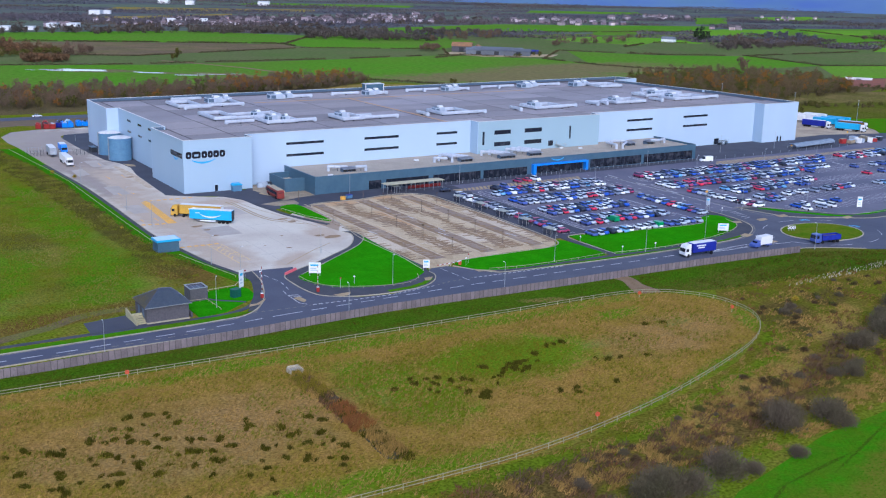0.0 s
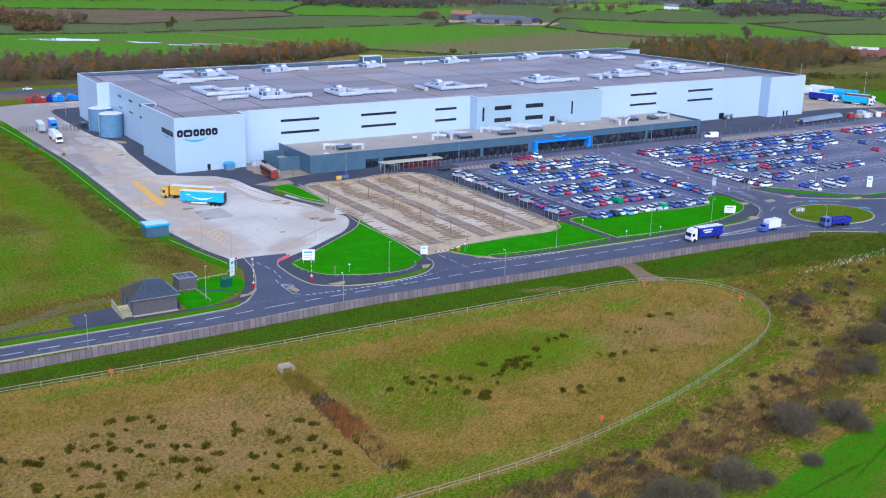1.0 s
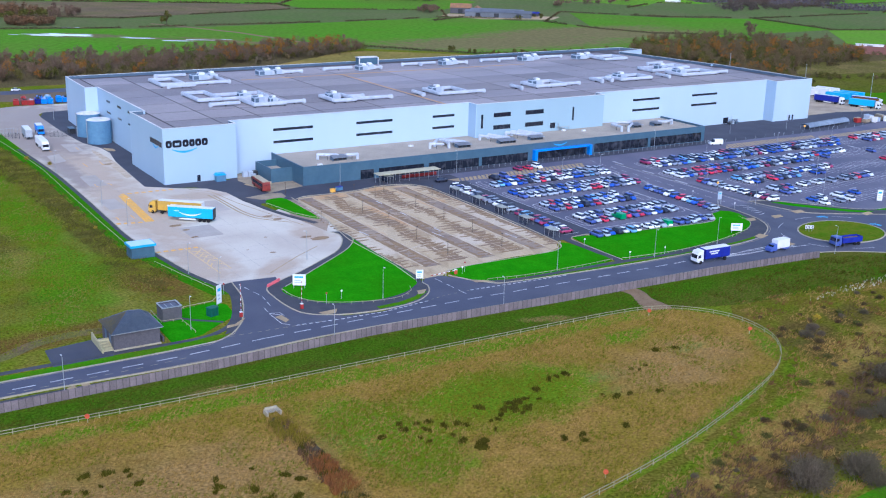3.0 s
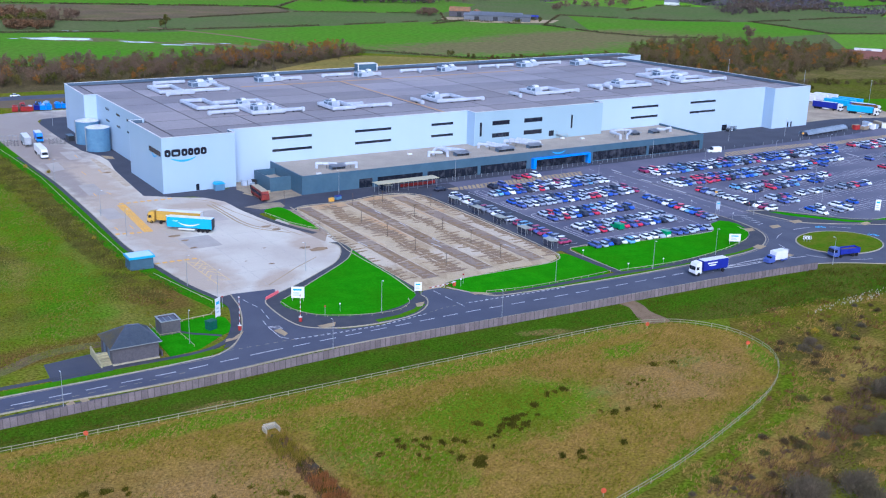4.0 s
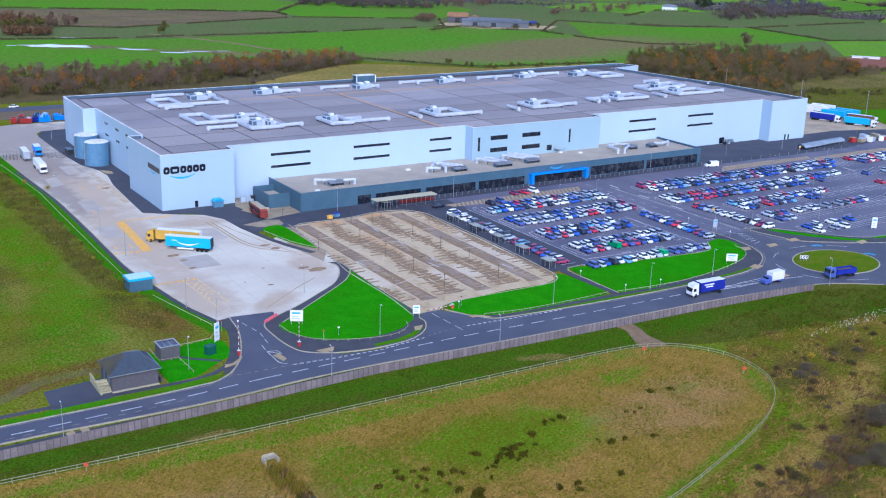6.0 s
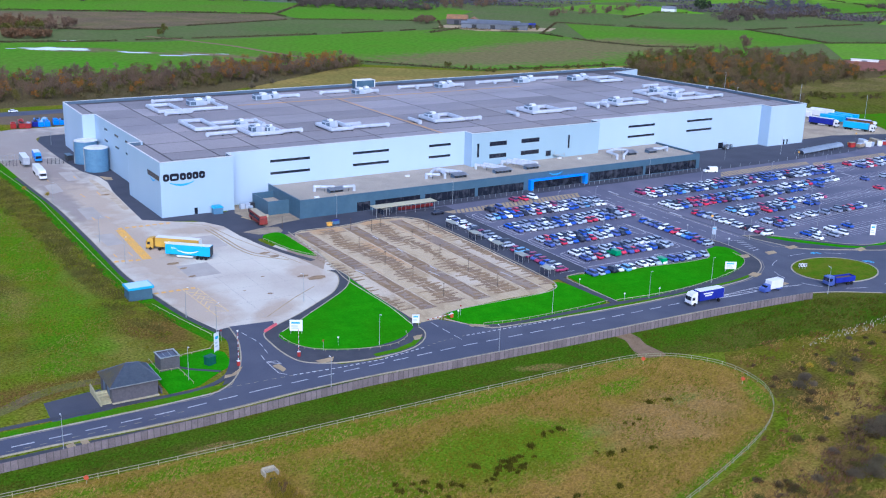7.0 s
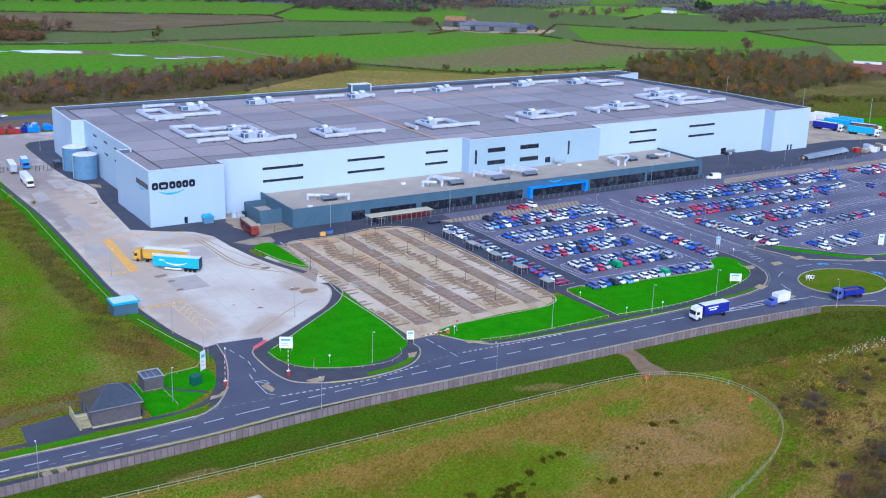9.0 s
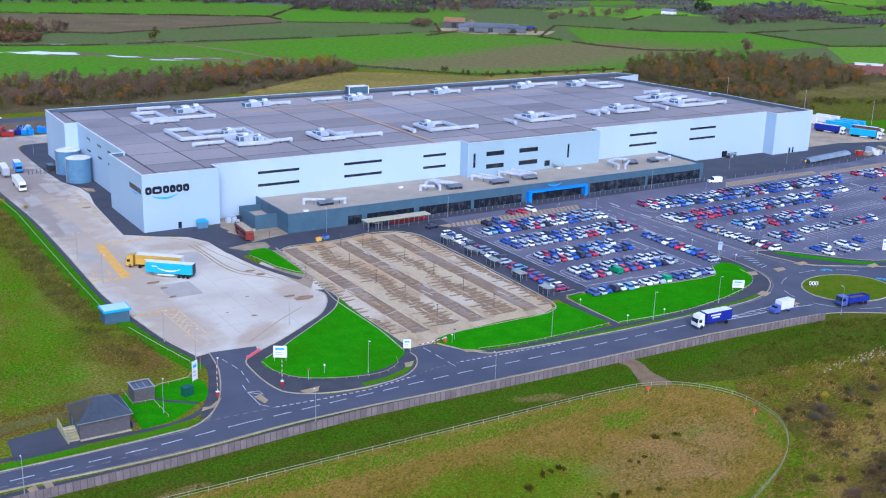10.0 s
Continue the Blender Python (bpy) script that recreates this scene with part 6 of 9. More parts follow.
for x, y in ((37, -13.4), (71, -2), (132, -4), (126.5, -1)):
    ob = thing("roof_hatch", "small white roof hatch", "roof hatch", pose(x * K, y * K, OR))
    part("casing", boxes((-0.8, -0.5, 0, 0.8, 0.5, 0.5)), M_WHITE, ob)
stair = thing("escape_stair", "grey metal escape stair on a flat roof", "stair", pose(124.4 * K, 1.4 * K, OR) @ Matrix.Scale(1.7, 4))
bm = bmesh.new()
for i in range(6):
    cube(bm, 0.4 + 0.5 * i, -1.4, 0.8 - 0.15 * i, 0.9 + 0.5 * i, -0.1, 0.9 - 0.15 * i)
part("treads", bm, M_STEEL, stair)
part("handrail", boxes((0.2, -1.5, 0, 0.3, -1.4, 1.9), (3.3, -1.5, 0, 3.4, -1.4, 1.0), (0.2, -1.5, 0.9, 3.4, -1.42, 1.0)), M_STEEL, stair)

# ---- vehicles ----
def profile(bm, pts, w, inset=0.0, zin=0.0):
    """A side outline (x, z) drawn out to the width w; points above zin lean in by inset."""
    rows = []
    for side in (-1, 1):
        rows.append([bm.verts.new((x, side * (w / 2 - (inset if z > zin else 0)), z)) for x, z in pts])
    n = len(pts)
    a = bm.faces.new(rows[0])
    b = bm.faces.new(rows[1][::-1])
    for i in range(n):
        j = (i + 1) % n
        bm.faces.new((rows[0][j], rows[0][i], rows[1][i], rows[1][j]))
    bmesh.ops.triangulate(bm, faces=[a, b])
    bmesh.ops.recalc_face_normals(bm, faces=bm.faces)


def wheel_mesh(r, w):
    bm = bmesh.new()
    tube(bm, (0, -w / 2, 0), (0, w / 2, 0), r, r, 12)
    me = bpy.data.meshes.new("wheel")
    bm.to_mesh(me)
    bm.free()
    me.materials.append(M_RUBBER)
    return me


WHEEL, BIGWHEEL = wheel_mesh(0.33, 0.22), wheel_mesh(0.5, 0.32)
SHAPES = {
    "hatchback": (4.25, 1.78, 0.86, (-2.05, -1.5, 0.45, 1.25), 1.56),
    "saloon": (4.6, 1.82, 0.82, (-1.75, -0.95, 0.5, 1.3), 1.45),
    "estate": (4.75, 1.88, 0.98, (-2.28, -1.8, 0.55, 1.3), 1.76),
}
PAINT = {
    "white": (0.88, 0.92, 0.98), "silver": (0.48, 0.56, 0.70), "grey": (0.27, 0.32, 0.45), "black": (0.018, 0.022, 0.045), "dark blue": (0.07, 0.115, 0.40),
    "blue": (0.02, 0.10, 0.55), "light blue": (0.16, 0.40, 0.72), "red": (0.66, 0.03, 0.09), "dark red": (0.34, 0.035, 0.13), "green": (0.01, 0.30, 0.12), "orange": (0.60, 0.22, 0.02),
}
PAINTM = {k: mat("car_paint_" + k.replace(" ", "_"), v, tuple(x * 0.93 for x in v), 0.4, 0.28, grain=0, spec=0.6, random_ob=0.12) for k, v in PAINT.items()}
car_cache = {}


def loft(bm, stations, smooth_ends=True):
    """Skins a row of cross-sections, each a list of points from one side over the top to the other."""
    rows = [[bm.verts.new(p) for p in s] for s in stations]
    for r, s in zip(rows, rows[1:]):
        for k in range(len(r) - 1):
            bm.faces.new((r[k], r[k + 1], s[k + 1], s[k]))
        bm.faces.new((r[-1], r[0], s[0], s[-1]))
    bm.faces.new(rows[0][::-1])
    bm.faces.new(rows[-1])
    bmesh.ops.recalc_face_normals(bm, faces=bm.faces)


def shell(x, w, zs, zb, crown=0.05):
    """One cross-section of a car body below the windows."""
    half = [(w * 0.90, zs), (w, zs + 0.22), (w * 0.99, zb - 0.16), (w * 0.90, zb - 0.01), (w * 0.55, zb + crown)]
    return [(x, -y, z) for y, z in half] + [(x, y, z) for y, z in half[::-1]]


def cabin(x, w, z0, z1, wt):
    """One cross-section of a car's windows."""
    half = [(w, z0), (wt, z1 - 0.04), (wt * 0.72, z1)]
    return [(x, -y, z) for y, z in half] + [(x, y, z) for y, z in half[::-1]]


def car(m, shape, colour, group=""):
    key = (shape, colour)
    if key in car_cache:
        ob = copy_thing(car_cache[key], m)
        return tagged(ob, group=group)
    L, W, bonnet, (b0, r0, r1, b1), H = SHAPES[shape]
    ob = thing("car", "%s %s car parked on asphalt" % (colour, shape), "car", m, group)
    h, w = L / 2, W / 2
    zb = H * 0.64
    bm = bmesh.new()
    loft(bm, [shell(-h, w * 0.74, 0.34, zb - 0.22), shell(-h + 0.12, w * 0.90, 0.28, zb - 0.06), shell(-h + 0.5, w, 0.26, zb), shell(b1 - 0.1, w, 0.26, zb), shell(b1 + 0.35, w, 0.26, zb - 0.02, 0.07), shell(h - 0.45, w * 0.97, 0.28, bonnet, 0.07), shell(h - 0.1, w * 0.84, 0.3, bonnet - 0.12, 0.04), shell(h, w * 0.66, 0.34, bonnet - 0.26, 0.0)])
    cube(bm, b1 - 0.25, -w - 0.13, zb - 0.02, b1 - 0.1, -w + 0.06, zb + 0.12)
    cube(bm, b1 - 0.25, w - 0.06, zb - 0.02, b1 - 0.1, w + 0.13, zb + 0.12)
    loft(bm, [[(x, -y, z - 0.02), (x, -y * 0.7, z + 0.03), (x, y * 0.7, z + 0.03), (x, y, z - 0.02)] for x, y, z in ((r0 - 0.06, w * 0.70, H - 0.03), (r0 + 0.3, w * 0.74, H), (r1 - 0.3, w * 0.74, H), (r1 + 0.1, w * 0.68, H - 0.04))])
    part("body", bm, PAINTM[colour], ob, smooth=True)
    bm = bmesh.new()
    loft(bm, [cabin(b0, w * 0.84, zb - 0.05, zb + 0.03, w * 0.7), cabin(r0, w * 0.88, zb - 0.05, H - 0.02, w * 0.74), cabin(r1, w * 0.88, zb - 0.05, H - 0.02, w * 0.74), cabin(b1, w * 0.84, zb - 0.05, zb + 0.03, w * 0.72)])
    part("glasshouse", bm, M_CARGLASS, ob)
    for x in (-L * 0.3, L * 0.3):
        for y in (-w + 0.1, w - 0.1):
            share("wheel", WHEEL, ob, pose(x, y, 0.33))
    car_cache[key] = ob
    return ob


MIX = ["white"] * 15 + ["silver"] * 13 + ["grey"] * 8 + ["black"] * 7 + ["dark blue"] * 10 + ["blue"] * 8 + ["light blue"] * 3 + ["red"] * 4 + ["dark red"] * 5
crng = random.Random(21)


far_cars = []


def park(x, y, heading, group="parked cars"):
    """x, y in metres; past x = 199 the cars are gathered for one joined mesh."""
    c = crng.choice(MIX)
    s = crng.choice(["hatchback", "hatchback", "saloon", "estate"])
    m = pose(x + crng.uniform(-0.15, 0.15), y + crng.uniform(-0.35, 0.35), 0.064, 0, 0, heading + (180 if crng.random() < 0.4 else 0) + crng.uniform(-2, 2))
    if x > 199:
        far_cars.append((s, c, m))
        return None
    return car(m, s, c, group)


def row(x0, x1, y, fill, skip=()):
    x = x0 + 0.93
    while x < x1:
        if crng.random() < fill and not any(a < x < b for a, b in skip):
            park(x * K, y * K, 90)
        x += 1.86


row(83, 114, -34.1, 0.95)
row(74, 114, -38.5, 0.95)
row(73.8, 112.5, -46.8, 0.95)
row(74, 113.6, -51.2, 0.97)
row(74, 100.6, -60.0, 0.95)
row(73.4, 100, -64.6, 0.95)
row(74, 101.6, -73.0, 0.94)
row(74, 101, -77.5, 0.95)
row(68, 103, -87.3, 0.96, [(80.5, 83)])
row(130, 213.5, -34.1, 0.96, [(186, 188)])
row(130.6, 209.6, -38.4, 0.96, [(176, 178)])
row(126.6, 203.6, -47.2, 0.95)
row(126.4, 181, -51.5, 0.96)
row(181, 192, -51.5, 0.5)
row(139, 178, -61.0, 0.96)
row(139, 160, -65.2, 0.96)
row(160, 174, -65.2, 0.4)
row(139, 146, -73.6, 0.95)
row(148, 180, -73.8, 0.5)
row(139, 144, -78.0, 0.8)
row(139, 158, -86.6, 0.35)
row(139, 150, -90.6, 0.55)
row(219, 250, -34.2, 0.6)
row(217, 250, -38.6, 0.5)
row(206, 250, -47.2, 0.15)
row(204, 250, -51.6, 0.25)
row(194, 240, -61.4, 0.25)
row(190, 240, -74.0, 0.15)
y = -27.4
while y > -83:
    if crng.random() < 0.88 and not -34.5 < y < -31:
        park((65.4 + 0.02 * (y + 40)) * K, y * K, 0)
    y -= 1.95
y = -58.5
while y > -83:
    park(110.4 * K, y * K, 0)
    if y > -82:
        park((129.4 - 0.06 * (y + 60)) * K, y * K, 0)
    y -= 1.95
for x in (79.6, 83.4):
    park(x * K, -31.0 * K, 92)
for x in (92, 95.4, 98.6):
    park(x * K, -24.8 * K, 95)
# the far rows as one mesh
verts, faces, slots, order = [], [], [], []
for s, c, m in far_cars:
    if (s, c) not in car_cache:
        car(m, s, c, "parked cars")
        continue
    for o in car_cache[(s, c)].children:
        mm = m @ o.matrix_basis
        mt = o.data.materials[0]
        if mt not in order:
            order.append(mt)
        n0 = len(verts)
        verts += [tuple(mm @ v.co) for v in o.data.vertices]
        faces += [tuple(n0 + i for i in p.vertices) for p in o.data.polygons]
        slots += [order.index(mt)] * len(o.data.polygons)
me = bpy.data.meshes.new("far_cars")
me.from_pydata(verts, [], faces)
for mt in order:
    me.materials.append(mt)
me.polygons.foreach_set("material_index", slots)
tagged(new("far_cars", me), "rows of parked cars of many colours further off", "cars", "", "stuff")
# taller vans
def van(m, colour, label, L=5.6, H=2.4, box=False):
    ob = thing("van", label, "van", m)
    bm = bmesh.new()
    if box:
        profile(bm, [(-L / 2, 0.4), (-L / 2, 1.0), (-L / 2 + 2.2, 1.0), (-L / 2 + 2.2, 0.4)], 2.0)
        profile(bm, [(L / 2, 0.4), (L / 2, 1.2), (L / 2 - 0.9, 1.4), (L / 2 - 1.6, 2.2), (L / 2 - 2.6, 2.25), (L / 2 - 2.6, 0.4)], 2.0, 0.1, 1.3)
        part("body", bm, PAINTM["dark blue"], ob, "dark blue cab")
        bm = boxes((-L / 2, -1.15, 0.9, L / 2 - 2.5, 1.15, 3.3))
        bmesh.ops.bevel(bm, geom=bm.edges[:], offset=0.06, segments=1, affect="EDGES")
        part("box_body", bm, M_WHITE, ob, "white box body")
        part("windscreen", boxes((L / 2 - 1.5, -0.85, 1.4, L / 2 - 1.0, 0.85, 2.0)), M_GLASSD, ob)
    else:
        profile(bm, [(-L / 2, 0.35), (-L / 2, H), (L / 2 - 1.9, H), (L / 2 - 1.0, 1.25), (L / 2, 1.05), (L / 2, 0.35)], 1.95, 0.1, 1.3)
        part("body", bm, PAINTM[colour], ob)
        bm = bmesh.new()
        profile(bm, [(L / 2 - 1.98, H - 0.1), (L / 2 - 1.75, H - 0.1), (L / 2 - 0.95, 1.32), (L / 2 - 1.98, 1.32)], 1.99, 0.1, 1.5)
        part("glasshouse", bm, M_CARGLASS, ob)
    for x in (-L * 0.3, L * 0.32):
        for y in (-0.88, 0.88):
            share("wheel", WHEEL, ob, pose(x, y, 0.33))
    return ob


van(pose(171 * K, -22.2 * K, 0.064, 0, 0, 160), "white", "white panel van parked beside a car park")
van(pose(83.6 * K, -77.5 * K, 0.064, 0, 0, 90), "green", "bright green van parked among cars", 4.6, 1.9)
van(pose(89.3 * K, -87.2 * K, 0.064, 0, 0, 88), "green", "bright green van parked among cars", 4.6, 1.9)
van(pose(125.0, -146.7, 0.075, 0, 0, 181), "white", "white box van with a dark cab on the road", 7.4, box=True)


def tractor(ob, x, w, paint, roof_fairing=True):
    """A lorry's cab whose front lies at x, facing +x."""
    bm = bmesh.new()
    profile(bm, [(x, 0.45), (x, 1.5), (x - 0.25, 2.9), (x - 0.5, 3.5 if roof_fairing else 2.95), (x - 2.2, 3.75 if roof_fairing else 3.0), (x - 2.25, 0.7), (x - 1.6, 0.45)], w, 0.12, 2.7)
    cab = part("cab", bm, paint, ob)
    part("windscreen", boxes((x - 0.22, -w / 2 + 0.2, 1.65, x + 0.02, w / 2 - 0.2, 2.65)), M_GLASSD, cab)
    part("side_window", boxes((x - 1.3, -w / 2 - 0.02, 1.7, x - 0.4, -w / 2 + 0.05, 2.5)), M_GLASSD, cab)
    part("side_window", boxes((x - 1.3, w / 2 - 0.05, 1.7, x - 0.4, w / 2 + 0.02, 2.5)), M_GLASSD, cab)
    part("bumper", boxes((x - 0.3, -w / 2, 0.35, x + 0.06, w / 2, 0.75)), M_DARK, cab)
    return cab


def lorry(m, label, cab=None, body=None, L=13.6, H=4.0, rear=M_WHITE, mark=None, top=None, cat="lorry", bars=None):
    ob = thing("lorry" if cab else "trailer", label, cat, m)
    x1 = 0.0 if not cab else -2.9
    bm = boxes((x1 - L, -1.27, 1.15, x1, 1.27, H))
    bmesh.ops.bevel(bm, geom=[e for e in bm.edges], offset=0.05, segments=1, affect="EDGES")
    box = part("box", bm, body, ob)
    part("roof_panel", boxes((x1 - L + 0.08, -1.2, H, x1 - 0.08, 1.2, H + 0.05)), top or M_WHITE, box)
    part("rear_door", boxes((x1 - L - 0.04, -1.2, 1.2, x1 - L, 1.2, H - 0.08)), rear, box)
    part("chassis", boxes((x1 - L, -0.5, 0.75, x1 + (1.2 if cab else -1), 0.5, 1.13)), M_DARK, ob)
    part("side_guard", boxes((x1 - L + 5.2, -1.24, 0.5, x1 - 3.4, -1.18, 0.95)), M_WHITE, ob)
    part("side_guard", boxes((x1 - L + 5.2, 1.18, 0.5, x1 - 3.4, 1.24, 0.95)), M_WHITE, ob)
    xs_w = [x1 - L + 1.4, x1 - L + 2.7, x1 - L + 4.0] if L > 9 else [x1 - L + 1.6]
    if cab:
        tractor(ob, 0, 2.48, cab)
        xs_w += [-1.3] + ([-4.2] if L > 12 else [])
    for x in xs_w:
        for y in (-1.08, 1.08):
            share("wheel", BIGWHEEL, ob, pose(x, y, 0.5))
    if not cab:
        part("landing_leg", boxes((x1 - 2.6, -0.8, 0, x1 - 2.4, -0.6, 1.1)), M_STEEL, ob)
        part("landing_leg", boxes((x1 - 2.6, 0.6, 0, x1 - 2.4, 0.8, 1.1)), M_STEEL, ob)
    if mark:
        curve_mark(ob, x1 - L * 0.5, 2.6, 6.5, 0.7, -1.28, m=mark, t=0.2)
        curve_mark(ob, x1 - L * 0.5, 2.6, 6.5, 0.7, 1.34, m=mark, t=0.2)
        for k in range(5):
            part("sign_mark", boxes((x1 - 3.4 + 0.32 * k, 1.275, 2.9, x1 - 3.2 + 0.32 * k, 1.31, 3.2)), M_WHITE, ob)
    if bars:
        for x0, w, z in bars:
            part("sign_mark", boxes((x1 - x0 - w, -1.31, z, x1 - x0, -1.275, z + 0.35)), M_WHITE, ob)
            part("sign_mark", boxes((x1 - x0 - w, 1.275, z, x1 - x0, 1.31, z + 0.35)), M_WHITE, ob)
    return ob


def head(x, y, tx, ty, z=0.075):
    return pose(x, y, z, 0, 0, math.degrees(math.atan2(ty - y, tx - x)))


lorry(head(-12.0, -41.0, -12.0 - 8.2, -41.0 + 7.1, 0.07), "sky-blue box trailer with a pale curved mark in a yard", None, M_SKYBLUE, 13.6, 4.1, M_DARK, M_WHITE, cat="trailer")
lorry(head(-14.6, -31.0, -14.6 - 8.2, -31.0 + 7.1, 0.07), "yellow curtain-sided articulated lorry in a yard", M_YELTRUCK, M_YELTRUCK, 13.6, 4.0, bars=[(3, 5, 2.6)])
lorry(head(95.2, -144.9, 60, -143.4), "white and deep blue curtain-sided lorry on the road", M_WHITE, M_NAVY, 8.6, 3.8, bars=[(1.2, 3.4, 2.9), (1.8, 2.4, 2.3)])
tip = thing("tipper_lorry", "dark blue tipper lorry with an open body on the road", "lorry", head(142.4, -151.2, 120, -147.6))
tractor(tip, 0, 2.45, PAINTM["dark blue"], False)
bm = boxes((-9.6, -1.25, 1.0, -2.6, 1.25, 1.25), (-9.6, -1.25, 1.25, -2.6, -1.15, 2.5), (-9.6, 1.15, 1.25, -2.6, 1.25, 2.5), (-9.6, -1.15, 1.25, -9.5, 1.15, 2.5), (-2.7, -1.15, 1.25, -2.6, 1.15, 2.7))
part("tipping_body", bm, M_NAVY, tip)
part("load", boxes((-9.5, -1.14, 1.25, -2.7, 1.14, 2.0)), M_SOIL, tip)
part("chassis", boxes((-9.4, -0.5, 0.6, -1.5, 0.5, 0.98)), M_DARK, tip)
for x in (-1.2, -2.9, -7.2, -8.6):
    for y in (-1.05, 1.05):
        share("wheel", BIGWHEEL, tip, pose(x, y, 0.5))
# lorries in the west yard and the east lorry park
lorry(pose(-21.8, 69.0, 0.07, 0, 0, -92), "white box lorry waiting in a yard", M_WHITE, M_WHITE, 11.5, 3.6)
lorry(pose(-16.6, 100.0, 0.07, 0, 0, -95), "blue lorry waiting at a gate", M_BLUE, M_BLUE, 6.5, 3.6, top=M_WHITE)
lorry(pose(-22.6, 93.0, 0.07, 0, 0, -94), "grey-sided lorry waiting at a gate", None, M_DULL, 11, 3.9)
for x, y, tx, ty, c, b, lab in (
        (278.6, 15.0, 274.8, 27.0, M_WHITE, M_NAVY, "deep blue curtain-sided lorry"), (283.4, 1.8, 278.4, 13.6, M_WHITE, M_SKYBLUE, "sky-blue box lorry with a white cab"),
        (287.0, 5.6, 282.6, 16.2, None, M_RUST, "rusty orange box trailer"), (290.4, 6.2, 286.4, 15.8, M_WHITE, M_NAVY, "deep blue box lorry"),
        (287.4, 19.6, 284.0, 30.4, None, M_SKYBLUE, "sky-blue box trailer"), (292.0, 19.4, 288.4, 30.2, None, M_SKYBLUE, "sky-blue box trailer"), (296.4, 19.6, 292.8, 30.4, None, M_SKYBLUE, "sky-blue box trailer"),
        (284.2, 33.4, 281.0, 44.0, None, M_WHITE, "white box trailer"), (291.4, 32.6, 288.2, 43.0, None, M_WHITE, "white box trailer"), (296.4, 32.0, 293.2, 42.4, None, M_WHITE, "white box trailer")):
    lorry(pose(x * K, y * K, 0.075, 0, 0, math.degrees(math.atan2(y - ty, x - tx))), lab + " in a lorry park", c, b, 12.4, 4.0, top=M_SKYBLUE if b == M_SKYBLUE else M_RUST if b == M_RUST else None)
lorry(pose(118, 205, 0.11, 0, 0, -8), "dark red lorry on a trunk road", M_WHITE, M_RED, 12, 4.0)
car(pose(-2, 219, 0.11, 0, 0, 0), "saloon", "white")

# ---- lamps, signs and small site furniture ----
lamp_cache = []


def street_lamp(x, y, rot=0.0):
    m = pose(x * K, y * K, 0.05, 0, 0, rot)
    if lamp_cache:
        return copy_thing(lamp_cache[0], m)
    ob = thing("street_lamp", "slim galvanised street lamp column", "street lamp", m, "street lamps")
    bm = bmesh.new()
    tube(bm, (0, 0, 0), (0, 0, 1.2), 0.1, 0.1, 8)
    tube(bm, (0, 0, 1.2), (0, 0, 7.8), 0.07, 0.045, 8)
    part("column", bm, M_STEEL, ob)
    bm = bmesh.new()
    tube(bm, (0, 0, 7.75), (0.5, 0, 7.85), 0.05, 0.05, 6)
    part("arm", bm, M_STEEL, ob)
    bm = boxes((0.42, -0.12, 7.8, 0.86, 0.12, 7.9))
    bmesh.ops.bevel(bm, geom=bm.edges[:], offset=0.04, segments=1, affect="EDGES")
    part("lantern", bm, M_WHITE, ob)
    lamp_cache.append(ob)
    return ob


for x, y, r in ((-53, -116.9, 90), (-9.7, -115.7, 90), (7.1, -101.6, -90), (23.3, -116.6, 90), (45.8, -103, -90), (69.6, -105.2, -90), (88.9, -104, -90), (106.6, -121, 90), (-18.9, -71.6, 0), (-16.9, -82.6, 0), (5, -73.7, 180), (-19.2, -33, 0), (-19.6, -14, 0), (-21, 25, 0), (-28.6, -100.4, -90), (113, -80.6, 180), (123.4, -83, 0), (132.6, -57, 0), (88, -54.5, 0), (100, -54.5, 0), (88, -68, 0), (95, -41, 0), (108, -41, 0), (150, -53.5, 0), (175, -53.5, 0), (150, -39, 0), (180, -39, 0), (205, -39, 0), (165, -67, 0), (150, -82, 0), (190, -10, 0), (215, -12, 0), (40, -19, 90), (75, -20, 90), (147, -20, 90), (-3, 104, 0), (262, 20, 0), (290, 80, 0), (262, 75, 0)):
    street_lamp(x, y, r)
mast_cache = []
for x, y in ((307.5, 24.8), (306, 58), (303, 100)):
    m = pose(x * K, y * K, 0.06)
    if mast_cache:
        copy_thing(mast_cache[0], m)
        continue
    ob = thing("lamp_mast", "tall pale steel lamp mast beside a lorry park", "lamp post", m, "lorry park lamp masts")
    bm = bmesh.new()
    tube(bm, (0, 0, 0), (0, 0, 12.2), 0.1, 0.055, 8)
    part("column", bm, M_UNIT, ob)
    bm = boxes((-0.36, -0.14, 12.2, 0.36, 0.14, 12.32))
    bmesh.ops.bevel(bm, geom=bm.edges[:], offset=0.05, segments=1, affect="EDGES")
    part("lantern", bm, M_WHITE, ob)
    mast_cache.append(ob)
post_cache = []
